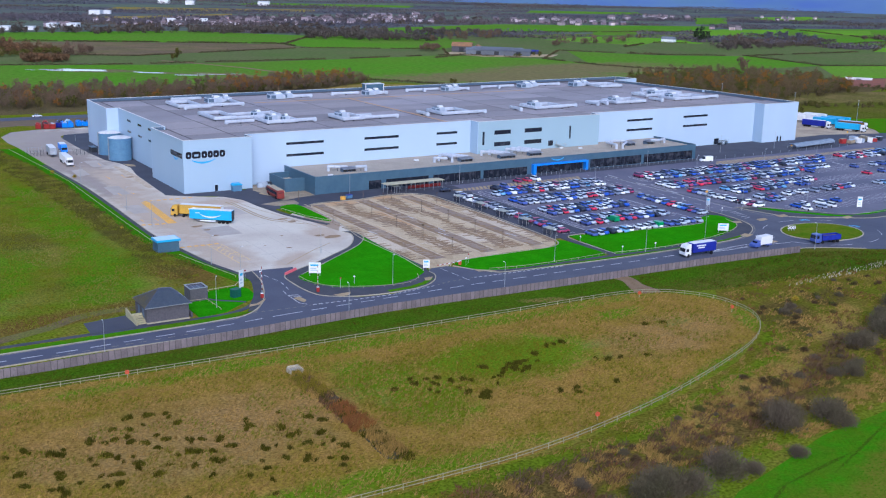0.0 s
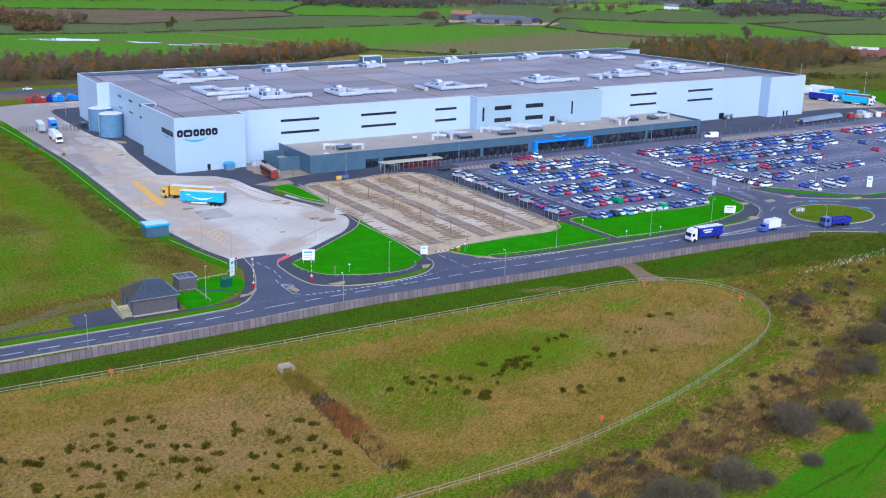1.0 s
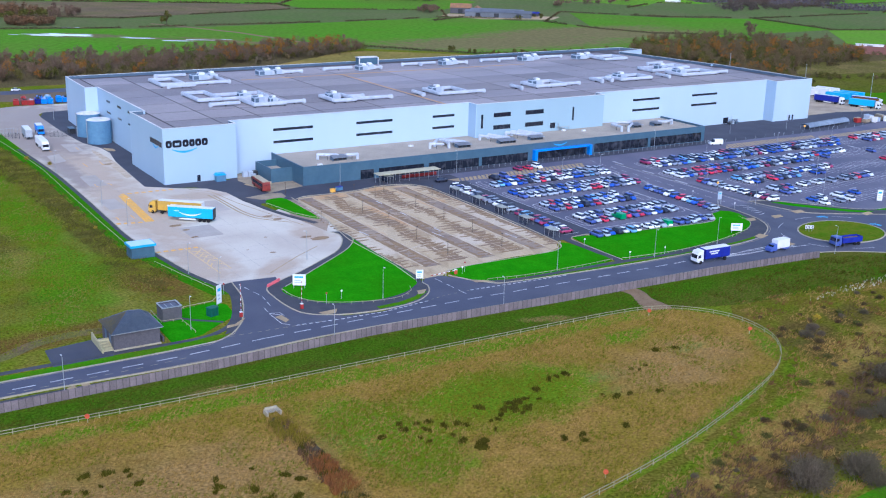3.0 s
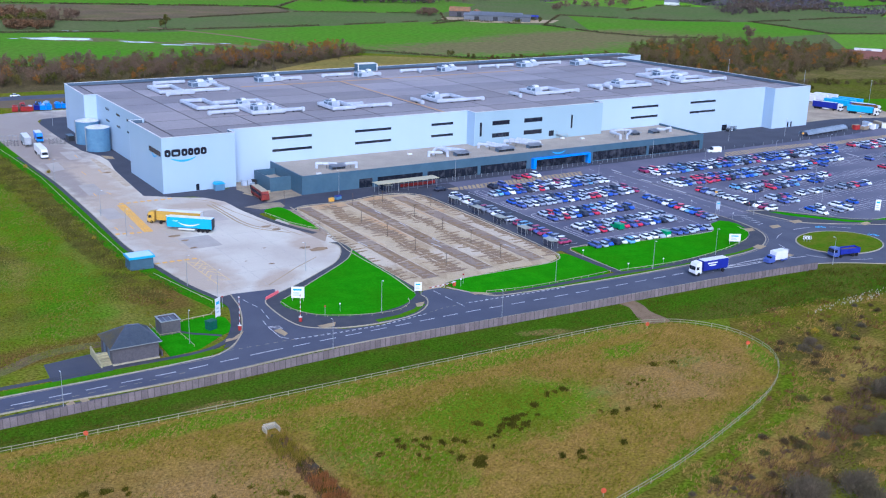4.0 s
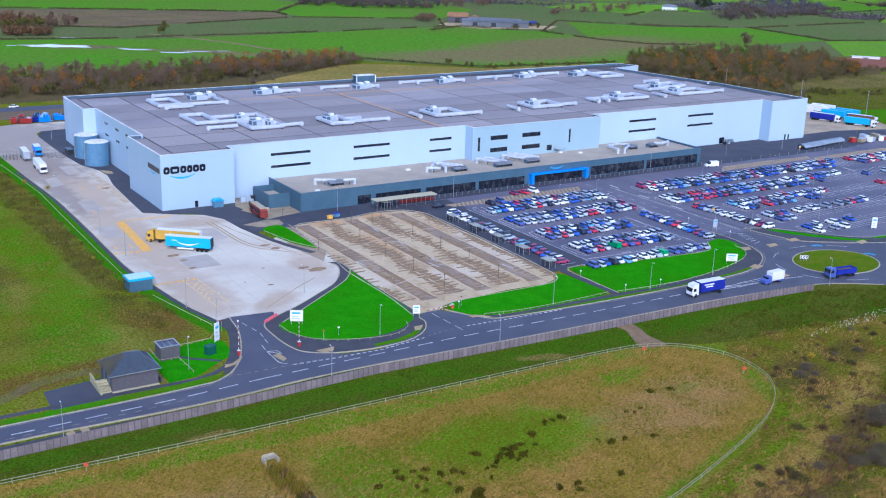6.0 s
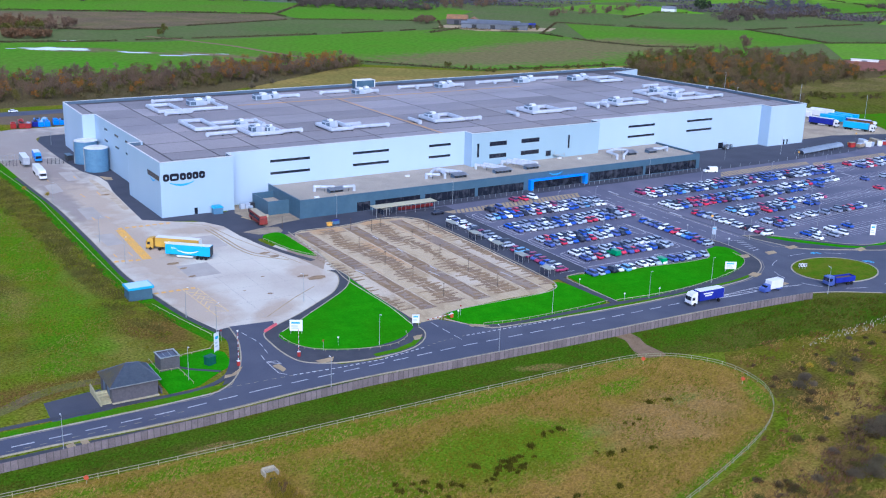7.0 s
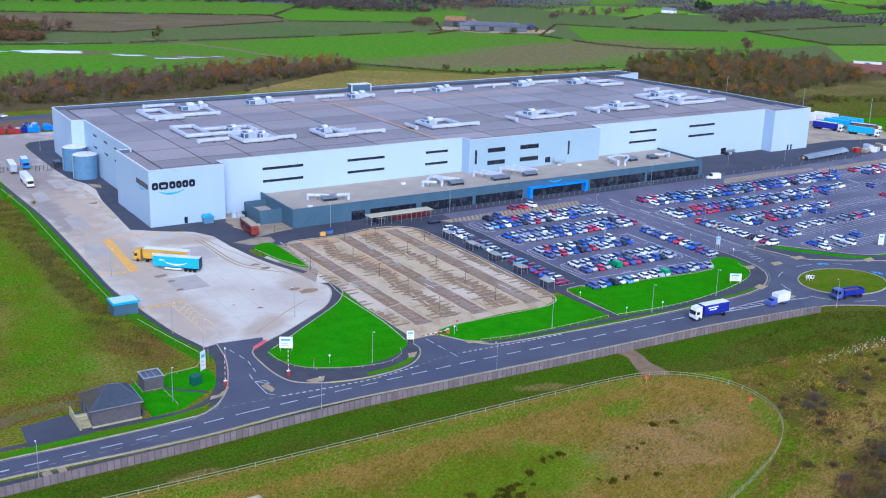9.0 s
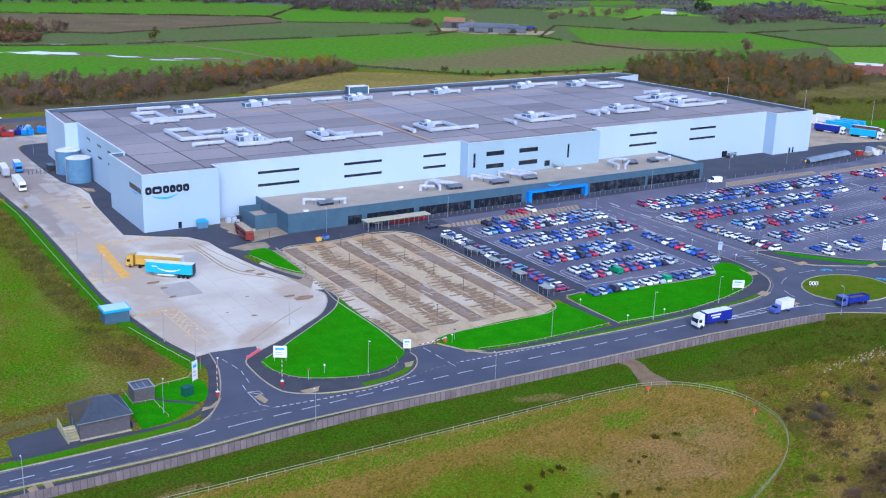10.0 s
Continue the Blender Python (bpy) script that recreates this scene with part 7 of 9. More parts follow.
for x, y in ((23.5, -21.7), (20.5, -48.2), (32.2, -46.2), (32, -59.1), (32.2, -71.1), (32, -84), (42, -34.2), (37.9, -30.8), (45.9, -31.6), (45.9, -47.4), (46, -60), (46, -72), (45.6, -84), (55, -40)):
    m = pose(x * K, y * K, 0.08)
    if post_cache:
        copy_thing(post_cache[0], m)
        continue
    ob = thing("lamp_post", "short dark brown lamp post in an empty car park", "lamp post", m, "car park lamp posts")
    bm = bmesh.new()
    tube(bm, (0, 0, 0), (0, 0, 3.6), 0.09, 0.06, 8)
    part("column", bm, M_RUSTPOLE, ob)
    bm = boxes((-0.3, -0.12, 3.6, 0.3, 0.12, 3.74))
    bmesh.ops.bevel(bm, geom=bm.edges[:], offset=0.03, segments=1, affect="EDGES")
    part("lantern", bm, M_RUSTPOLE, ob)
    post_cache.append(ob)


def board(x, y, rot, w=3.6, h=2.6, z=0.9, label="white site information board with blue writing bars", legs=True, m=None):
    ob = thing("sign_board", label, "sign", pose(x * K, y * K, 0.1, 0, 0, rot), "site signs")
    part("panel", boxes((-w / 2, -0.06, z, w / 2, 0.06, z + h)), m or M_WHITE, ob)
    part("sign_mark", boxes((-w * 0.36, -0.075, z + h * 0.66, w * 0.3, -0.063, z + h * 0.82)), M_SKYBLUE, ob, "pale blue writing bar")
    part("sign_mark", boxes((-w * 0.36, -0.075, z + h * 0.4, w * 0.12, -0.063, z + h * 0.5)), M_UNIT, ob)
    part("sign_mark", boxes((-w * 0.36, -0.075, z + h * 0.22, w * 0.2, -0.063, z + h * 0.3)), M_UNIT, ob)
    for s in (-1, 1):
        part("post", boxes((s * w * 0.42 - 0.06, 0.07, 0, s * w * 0.42 + 0.06, 0.19, z + h)), M_STEEL, ob)
    return ob


board(-4.0, -89.6, -30, 3.1, 2.8)
board(98.9, -100.0, -32, 3.3, 2.2)
board(-20.0, -90.8, 32, 1.7, 4.4, 0.3, "tall white entrance sign with blue band")
board(115.3, -78.6, -30, 1.3, 2.6, 1.6, "tall pale direction sign", m=M_UNIT)
board(155, -95.4, -30, 1.8, 3.6, 0.4, "tall white entrance sign")
board(17.9, -96.4, -25, 1.8, 2.2, 0.9, "white entrance notice board")


def post_sign(x, y, colour, label, h=2.4, d=0.45):
    ob = thing("road_sign", label, "sign", pose(x * K, y * K, 0.05, 0, 0, -30), "road signs")
    bm = bmesh.new()
    tube(bm, (0, 0, 0), (0, 0, h), 0.05, 0.05, 6)
    part("post", bm, M_STEEL, ob)
    bm = bmesh.new()
    tube(bm, (0, -0.09, h - 0.1), (0, -0.05, h - 0.1), d / 2, d / 2, 14)
    part("plate", bm, colour, ob)
    return ob


for x, y, c, lab in ((-3.2, -99.4, M_RED, "red and white junction sign on a post"), (0.4, -98.2, M_WHITE, "small white sign on a post"), (-14.4, -86.6, M_WHITE, "round white speed sign on a post"), (-17.4, -86.2, M_RED, "red and white height barrier post"), (27.6, -96.4, M_WHITE, "small white sign on a post"), (28.8, -95.4, M_RED, "small red sign on a post"), (64, -103.8, M_WHITE, "small white sign on a post"), (73, -104.6, M_WHITE, "small white sign on a post"), (61.6, -92, M_WHITE, "small white sign on a post"), (115, -84, M_WHITE, "small white sign on a post"), (124.8, -80, M_RED, "small red sign on a post"), (131, -58.6, M_RED, "small red sign on a post"), (62.4, -46, M_RED, "small red sign on a post"), (62.2, -67, M_RED, "small red sign on a post"), (74.4, -64, M_RED, "small red sign on a post"), (114.6, -70, M_WHITE, "small white sign on a post")):
    post_sign(x, y, c, lab, 2.8 if c == M_RED else 2.2)
ob = thing("chevron_sign", "black and white chevron boards on a grass island", "sign", pose(115.6 * K, -106.4 * K, 0.24, 0, 0, -32), "road signs")
for i in (-1, 0, 1):
    x = i * 0.85
    part("post", boxes((x - 0.05, 0.0, 0, x + 0.05, 0.1, 1.3)), M_STEEL, ob)
    plate = part("plate", boxes((x - 0.38, -0.06, 0.7, x + 0.38, -0.003, 1.75)), M_WHITE, ob)
    bm = bmesh.new()
    for d in (-1, 1):
        vs = [bm.verts.new((x + u, -0.066, 1.22 + d * v)) for u, v in ((-0.32, 0.0), (-0.02, 0.0), (0.32, 0.44), (0.02, 0.44))]
        bm.faces.new(vs)
    bmesh.ops.solidify(bm, geom=bm.faces[:], thickness=0.004)
    part("chevron", bm, M_DARK, plate, "black arrow mark")


def barrier(x, y, rot, ln, up):
    """A rising arm barrier: its arm level, or raised upright."""
    ob = thing("barrier", "raised red and white barrier arm on a red post" if up else "lowered red and white barrier arm", "barrier", pose(x * K, y * K, 0.1, 0, 0, rot), "barriers")
    part("housing", boxes((-0.3, -0.3, 0, 0.3, 0.3, 1.15)), M_RED if up else M_ORANGE, ob)
    part("cap", boxes((-0.34, -0.34, 1.15, 0.34, 0.34, 1.22)), M_WHITE, ob)
    for i in range(10):
        a, b = i * ln / 10, (i + 1) * ln / 10
        part("arm_band", boxes((-0.05, -0.05, 1.22 + a, 0.05, 0.05, 1.22 + b) if up else (0.3 + a, -0.06, 0.95, 0.3 + b, 0.06, 1.1)), M_RED if i % 2 else M_WHITE, ob)
    return ob


barrier(-19.0, -98.5, 0, 6.6, True)
barrier(-8.1, -99.6, 0, 5.4, True)
barrier(26.6, -95.6, 186, 7.6, False)
ob = thing("road_barriers", "row of faded red plastic road barriers", "barrier", pose(-8.8 * K, -86.0 * K, 0.16, 0, 0, 36))
for i in range(3):
    bm = bmesh.new()
    profile(bm, [(i * 1.9, 0), (i * 1.9 + 0.1, 0.6), (i * 1.9 + 1.7, 0.6), (i * 1.9 + 1.8, 0)], 0.55, 0.12, 0.5)
    part("barrier_unit", bm, M_PINK, ob)
bollard_cache = []
for i in range(62):
    x = 54 + i * 1.9
    m = pose(x * K, -18.9 * K, 0.06)
    if bollard_cache:
        copy_thing(bollard_cache[0], m)
        continue
    ob = thing("bollard", "slim grey steel bollard along an office front", "bollard", m, "bollards")
    bm = bmesh.new()
    tube(bm, (0, 0, 0), (0, 0, 1.1), 0.07, 0.07, 8)
    part("post", bm, M_STEEL, ob)
    bm = bmesh.new()
    tube(bm, (0, 0, 1.1), (0, 0, 1.18), 0.08, 0.05, 8)
    part("cap", bm, M_WHITE, ob)
    bollard_cache.append(ob)
for i in range(16):
    copy_thing(bollard_cache[0], pose((178 + i * 4.5) * K, -19.8 * K, 0.06))
ob = thing("canopy", "long cream bus canopy on slim posts", "canopy", pose(0, 0, 0.06))
part("roof", boxes((49 * K, -23.6 * K, 3.1, 67.6 * K, -20.4 * K, 3.3)), mat("cream_panel", (0.50, 0.47, 0.33), (0.45, 0.42, 0.30), 0.4, 0.6), ob)
for i in range(7):
    part("post", boxes(((49.4 + i * 2.95) * K, -20.9 * K, 0, (49.4 + i * 2.95) * K + 0.12, -20.9 * K + 0.12, 3.1)), M_STEEL, ob)
    part("post", boxes(((49.4 + i * 2.95) * K, -23.2 * K, 0, (49.4 + i * 2.95) * K + 0.12, -23.2 * K + 0.12, 3.1)), M_STEEL, ob)
ob = thing("hoarding", "low red hoarding below a canopy", "hoarding", pose(0, 0, 0.06))
part("panel", boxes((58 * K, -19.6 * K, 0, 68.8 * K, -19.5 * K, 1.1)), M_RED, ob)
for x, y in ((52.6, -21.4), (61.4, -41), (61.5, -51.4), (61.3, -61.3), (61.0, -71.6), (60.2, -82.4)):
    ob = thing("cycle_shelter", "small open shelter with a pale flat roof", "shelter", pose(x * K, y * K, 0.06, 0, 0, 0), "car park shelters")
    part("roof", boxes((-1.3, -2.2, 2.2, 1.3, 2.2, 2.28)), M_SHELTER, ob)
    for sx in (-1.1, 1.1):
        for sy in (-2, 0, 2):
            part("post", boxes((sx - 0.05, sy - 0.05, 0, sx + 0.05, sy + 0.05, 2.2)), M_STEEL, ob)
    part("back_panel", boxes((-1.14, -2, 0.3, -1.1, 2, 2.0)), M_CARGLASS, ob)
ob = thing("trolley_shelter", "long arched blue-tinted translucent shelter at the car park edge", "shelter", pose(221 * K, -17.0 * K, 0.06, 0, 0, 7))
bm = bmesh.new()
rows = []
for i in range(9):
    a = math.pi * i / 8
    rows.append([bm.verts.new((x, 2.4 - 2.4 * math.cos(a), 0.9 + 1.5 * math.sin(a))) for x in (0, 32)])
for r, s in zip(rows, rows[1:]):
    bm.faces.new((r[0], r[1], s[1], s[0]))
bmesh.ops.solidify(bm, geom=bm.faces[:], thickness=0.08)
part("roof", bm, M_TINTED, ob)
for i in range(9):
    bm = bmesh.new()
    for k in range(8):
        a0, a1 = math.pi * k / 8, math.pi * (k + 1) / 8
        tube(bm, (i * 3.96 + 0.1, 2.4 - 2.44 * math.cos(a0), 0.93 + 1.55 * math.sin(a0)), (i * 3.96 + 0.1, 2.4 - 2.44 * math.cos(a1), 0.93 + 1.55 * math.sin(a1)), 0.035, 0.035, 5)
    part("hoop", bm, M_TINTED, ob)
for i in range(9):
    part("post", boxes((i * 3.96, 0.02, 0, i * 3.96 + 0.1, 0.12, 0.9)), M_STEEL, ob)
    part("post", boxes((i * 3.96, 4.66, 0, i * 3.96 + 0.1, 4.76, 0.9)), M_STEEL, ob)
# tanks
for x, y in ((0.2, 60.6), (0.2, 72.4)):
    ob = thing("water_tank", "pale blue-grey panelled sprinkler water tank", "tank", pose(x * K, y * K, 0.06), "sprinkler tanks")
    bm = bmesh.new()
    tube(bm, (0, 0, 0), (0, 0, 8.9), 4.5, 4.5, 36)
    part("shell", bm, M_TANK, ob)
    bm = bmesh.new()
    tube(bm, (0, 0, 8.9), (0, 0, 9.3), 4.6, 3.4, 36)
    part("lid", bm, M_COPTOP, ob)
    for z in (1.6, 3.2, 4.8, 6.4, 8.0, 8.85):
        bm = bmesh.new()
        tube(bm, (0, 0, z - 0.03), (0, 0, z + 0.03), 4.54, 4.54, 36)
        part("hoop", bm, M_TANK, ob)
    part("ladder", boxes((-4.75, -0.3, 0, -4.6, -0.22, 9.4), (-4.75, 0.22, 0, -4.6, 0.3, 9.4)), M_STEEL, ob)
# one added box stands in for dark objects and fencing here
tankbox = thing("pump_house", "dark grey box in place of dark objects beside the tanks", "plant enclosure")
part("wall", boxes((-4.4 * K, 77 * K, 0.05, -2.8 * K, 80.6 * K, 2.1)), M_DARK, tankbox)
part("roof", boxes((-4.5 * K, 76.8 * K, 2.1, -2.7 * K, 80.8 * K, 2.2)), M_OFFICE, tankbox)
gate = thing("gate", "grey steel mesh gate and fence", "gate", pose(-23.6 * K, 84 * K, 0.06))
for i in range(9):
    part("post", boxes((i * 1.3, -0.05, 0, i * 1.3 + 0.1, 0.05, 2.4)), M_STEEL, gate)
part("rail", boxes((0, -0.03, 0.3, 10.5, 0.03, 0.38)), M_STEEL, gate)
part("rail", boxes((0, -0.03, 2.2, 10.5, 0.03, 2.28)), M_STEEL, gate)
for x0, y0, x1, y1 in ((-24.4, 77.0, -19.6, 76.0), (-11.0, 74.4, -5.4, 73.2)):
    mesh_fence = thing("mesh_fence", "dark steel mesh security fence beside a gate", "fence", None, "gate fences")
    a, b = Vector((x0 * K, y0 * K)), Vector((x1 * K, y1 * K))
    for i in range(6):
        p = a + (b - a) * i / 5
        part("post", boxes((p.x - 0.06, p.y - 0.06, 0.05, p.x + 0.06, p.y + 0.06, 2.5)), M_DARK, mesh_fence)
    for k in range(9):
        bm = bmesh.new()
        strip(bm, [a[:], b[:]], 0.03, 0.25 + 0.26 * k, 0.29 + 0.26 * k)
        part("wire", bm, M_DARK, mesh_fence)
heap_noise = random.Random(4)
for i, (x, y, c, r) in enumerate(((-8, 137.6, M_RED, 78), (-5.4, 136.8, M_RED, 84), (-3.2, 136, M_RED, 76), (-4.6, 142, M_RED, 80), (-0.6, 138, M_NAVY, 80), (1.4, 137, M_BLUE, 75), (3.2, 136.6, M_BLUE, 84), (1.0, 142.4, M_BLUE, 80), (3.6, 142, M_SKYBLUE, 72), (6.8, 138.6, M_BLUE, 84), (9.0, 138, M_BLUE, 78))):
    ob = thing("skip", "%s painted steel skip heaped with waste" % ("red" if c == M_RED else "blue"), "skip", pose(x * K, y * K, 0.07, 0, 0, r) @ Matrix.Scale(1.05, 4), "waste skips")
    bm = bmesh.new()
    profile(bm, [(-2.6, 2.3), (-2.1, 0.2), (2.1, 0.2), (2.6, 2.3)], 2.4)
    part("body", bm, c, ob)
    for k in range(9):
        bm = bmesh.new()
        a, b = heap_noise.uniform(-1.9, 1.2), heap_noise.uniform(-0.95, 0.25)
        cube(bm, a, b, 2.2, a + heap_noise.uniform(0.5, 1.0), b + heap_noise.uniform(0.4, 0.75), 2.32 + heap_noise.uniform(0.05, 0.6))
        part("waste_piece", bm, (c, M_DARK, M_UNIT)[i % 3], ob)
    part("rim", boxes((-2.65, -1.27, 2.2, 2.65, -1.2, 2.34), (-2.65, 1.2, 2.2, 2.65, 1.27, 2.34)), M_DARK, ob)
# plain boxes stand in for tents, cars and other clutter
for i, (x, y, w, d, hh, c, lab) in enumerate(((250, -14, 3.0, 2.0, 2.2, M_RED, "red"), (253.4, -15, 4.4, 2.2, 1.6, M_TANGROUND, "tan"), (256.6, -16.2, 2.4, 2.0, 2.4, M_WHITE, "white"), (259.4, -15.4, 3.6, 2.0, 1.5, M_UNIT, "pale"), (262.6, -16.4, 3.0, 2.2, 2.4, M_WHITE, "white"), (265.8, -16, 2.6, 2.0, 1.7, M_RED, "red"), (252, -11.6, 2.0, 1.6, 1.4, M_YELTRUCK, "yellow"), (258, -12.6, 5.2, 2.3, 2.4, M_WHITE, "white"), (264, -12.8, 4.6, 2.3, 2.2, M_TANGROUND, "tan"), (270, -14.6, 3.4, 2.0, 1.8, M_DARK, "dark"))):
    ob = thing("storage_container", "%s painted storage container at a yard edge" % lab, "container", pose(x * K, y * K, 0.07, 0, 0, 10 * i), "yard containers")
    bm = boxes((-w / 2, -d / 2, 0, w / 2, d / 2, hh))
    bmesh.ops.bevel(bm, geom=bm.edges[:], offset=0.1, segments=1, affect="EDGES")
    part("body", bm, c, ob)
    part("lid", boxes((-w / 2 + 0.2, -d / 2 + 0.2, hh, w / 2 - 0.2, d / 2 - 0.2, hh + 0.15)), M_UNIT if i % 2 else M_KERB, ob)
for i in range(3):
    ob = thing("roll_cage", "dark wire roll cage stacked by a warehouse wall", "cage", pose((202.6 + i * 1.6) * K, 2.6 * K, 0.07, 0, 0, 6 * i), "roll cages")
    for x in (-0.8, 0.75):
        for y in (-0.6, 0.55):
            part("post", boxes((x, y, 0, x + 0.05, y + 0.05, 2.1)), M_DARK, ob)
    for z in (0.15, 0.8, 1.45, 2.05):
        part("shelf", boxes((-0.8, -0.6, z, 0.8, 0.6, z + 0.05)), M_DARK, ob)
    part("load", boxes((-0.7, -0.5, 0.2, 0.7, 0.5, 1.1 + 0.3 * (i % 2))), (M_DARK, M_UNIT, M_COPING)[i], ob)
# red bus-like stock cage and hut at the west end of the office
bus = thing("minibus", "dark red minibus with a cream roof parked by a loading corner", "bus", pose(20.4 * K, -13.8 * K, 0.075, 0, 0, -94) @ Matrix.Diagonal((1.32, 1.12, 1.12, 1)))
bm = bmesh.new()
profile(bm, [(-4.2, 0.4), (-4.2, 2.5), (-4.0, 2.75), (3.7, 2.75), (4.2, 2.0), (4.25, 0.4)], 2.3, 0.08, 1.6)
part("body", bm, M_MAROON, bus)
part("roof", boxes((-4.0, -1.0, 2.75, 3.6, 1.0, 2.9)), M_KERB, bus)
part("side_window", boxes((-3.8, -1.16, 1.35, 3.4, -1.12, 2.2)), M_GLASSD, bus)
part("side_window", boxes((-3.8, 1.12, 1.35, 3.4, 1.16, 2.2)), M_GLASSD, bus)
part("windscreen", boxes((3.85, -0.95, 1.3, 4.16, 0.95, 2.15)), M_GLASSD, bus)
for x in (-2.6, 2.8):
    for y in (-1, 1):
        share("wheel", BIGWHEEL, bus, pose(x, y, 0.5))
for i, (x, y, r, w, d, h, c) in enumerate(((22.8, -8.4, 10, 1.2, 1.0, 1.5, M_BUFF), (23.6, -6.0, 40, 1.0, 0.8, 1.1, M_RED), (22.2, -4.6, 0, 1.6, 1.2, 1.4, M_DARK), (24.0, -10.6, 25, 1.2, 1.0, 0.9, M_KERB), (21.4, -6.6, 70, 1.2, 1.0, 0.7, M_TIMBER), (23.0, -2.6, 5, 1.4, 1.1, 1.6, M_UNIT))):
    ob = thing("pallet_stack", "pallet stack of mixed goods in a service corner", "pallet", pose(x * K, y * K, 0.06, 0, 0, r), "pallet stacks")
    for k in range(4):
        part("board", boxes((-w / 2, -d / 2 + k * d / 3.6, 0, w / 2, -d / 2 + k * d / 3.6 + 0.12, 0.14)), M_TIMBER, ob)
    part("load", boxes((-w / 2 + 0.05, -d / 2 + 0.05, 0.14, w / 2 - 0.05, d / 2 - 0.05, h)), c, ob)
hut = thing("smoking_shelter", "small bright blue shelter against a wall", "shelter", pose(14.2 * K, -1.6 * K, 0.06))
part("body", boxes((-1.6, -1.1, 0, 1.6, 1.1, 2.1)), M_TANK, hut)
bm = bmesh.new()
profile(bm, [(-1.9, 2.1), (-1.2, 2.7), (1.2, 2.7), (1.9, 2.1)], 2.6)
part("roof", bm, M_SKYBLUE, hut)
ob = thing("storage_cage", "grey mesh pallet cages in a service corner", "cage", pose(21 * K, 0 * K, 0.06))
for i in range(4):
    part("cage", boxes((i * 1.9, -0.8, 0, i * 1.9 + 1.6, 0.8, 1.8)), M_DARK if i > 1 else M_UNIT, ob)
sheet("service_floor", [(20, -6), (30, -8.6), (30, -14), (26, -16), (22, -18), (18, -8)], 0.073, M_BUFF, "pale dusty concrete in a service corner", "yard")

# ---- gatehouse ----
gh = thing("gatehouse", "small grey gatehouse with a bright blue roof edge", "gatehouse", pose(-23.4 * K, -56.2 * K, 0.06, 0, 0, 0))
bm, A, D, I = wall_bm((-3.0, -2.2), (3.0, -2.2), 3.0, 0.2, [], 0.0, 0.2)
part("wall", bm, M_OFFICE, gh)
bm, A, D, I = wall_bm((3.0, -2.2), (3.0, 2.2), 3.0, 0.2, [(0.6, 3.6, 1.2, 2.6)], 0.0, 0.2)
part("wall", bm, M_OFFICE, gh)
glazing(A, D, I, (0.6, 3.6, 1.2, 2.6), gh, 3)
for p, q in (((3, 2.2), (-3, 2.2)), ((-3, 2.2), (-3, -2.2))):
    bm, A, D, I = wall_bm(p, q, 3.0, 0.2, [], 0.0, 0.2)
    part("wall", bm, M_OFFICE, gh)
part("plinth", boxes((-3.05, -2.25, 0, 3.05, 2.25, 0.9)), M_OFFICE, gh)
part("roof_edge", boxes((-3.4, -2.6, 3.0, 3.4, 2.6, 3.55)), M_SKYBLUE, gh)
part("roof", boxes((-3.1, -2.3, 3.55, 3.1, 2.3, 3.6)), M_PALEBLUE, gh)

# ---- substation ----
sub = thing("substation", "grey brick substation with a hipped slate roof", "substation", pose(-42.2 * K, -103.6 * K, 0.06))
SW, SD, SH = 7.4 * K, 6.6 * K, 3.7
for p, q in (((0, 0), (SW, 0)), ((SW, 0), (SW, SD)), ((SW, SD), (0, SD))):
    bm, A, D, I = wall_bm(p, q, SH, 0.3, [], 0.0, 0.3)
    part("wall", bm, M_BRICK, sub)
bm, A, D, I = wall_bm((0, SD), (0, 0), SH, 0.3, [(1.4, 3.4, 0.1, 2.9), (4.6, 6.6, 0.1, 2.9)], 0.0, 0.3)
part("wall", bm, M_BRICK, sub)
part("door", boxes((0.1, SD - 3.4, 0.1, 0.18, SD - 1.4, 2.9)), M_COPING, sub)
part("door", boxes((0.1, SD - 6.6, 0.1, 0.18, SD - 4.6, 2.9)), M_COPING, sub)
e, rz = 0.5, 6.4
c = [(-e, -e, SH), (SW + e, -e, SH), (SW + e, SD + e, SH), (-e, SD + e, SH), (SW * 0.46, SD * 0.56, rz), (SW * 0.72, SD * 0.50, rz)]
for f in ((0, 1, 5, 4), (1, 2, 5), (2, 3, 4, 5), (3, 0, 4)):
    bm = bmesh.new()
    bm.faces.new([bm.verts.new(c[i]) for i in f])
    bmesh.ops.solidify(bm, geom=bm.faces[:], thickness=0.14)
    part("roof_slope", bm, M_MOSSLATE if f == (3, 0, 4) else M_SLATE, sub, "mossy slates" if f == (3, 0, 4) else "")
for p, q in ((0, 4), (1, 5), (2, 5), (3, 4), (4, 5)):
    bm = bmesh.new()
    tube(bm, (c[p][0], c[p][1], c[p][2] + 0.05), (c[q][0], c[q][1], c[q][2] + 0.05), 0.1, 0.1, 6)
    part("ridge_tile", bm, M_LEAD, sub)
part("gutter", boxes((-e - 0.1, -e - 0.12, SH - 0.12, SW + e + 0.1, -e, SH + 0.02)), M_STEEL, sub)
part("gutter", boxes((SW + e, -e - 0.12, SH - 0.12, SW + e + 0.12, SD + e, SH + 0.02)), M_STEEL, sub)
part("plinth", boxes((-0.1, -0.4, 0, SW + 0.1, -0.02, 0.25)), M_KERB, sub)
for i in range(5):
    part("step", boxes((-2.2, 0.3 + 0.8 * i, 0, -0.05, 1.1 + 0.8 * i, 0.3 + 0.3 * i)), M_TIMBER, sub)
bm = bmesh.new()
prism(bm, [(-2.5, -0.3), (-2.2, -0.3), (-2.2, SD - 0.6), (-2.5, SD - 0.6)], 0, 0.9)
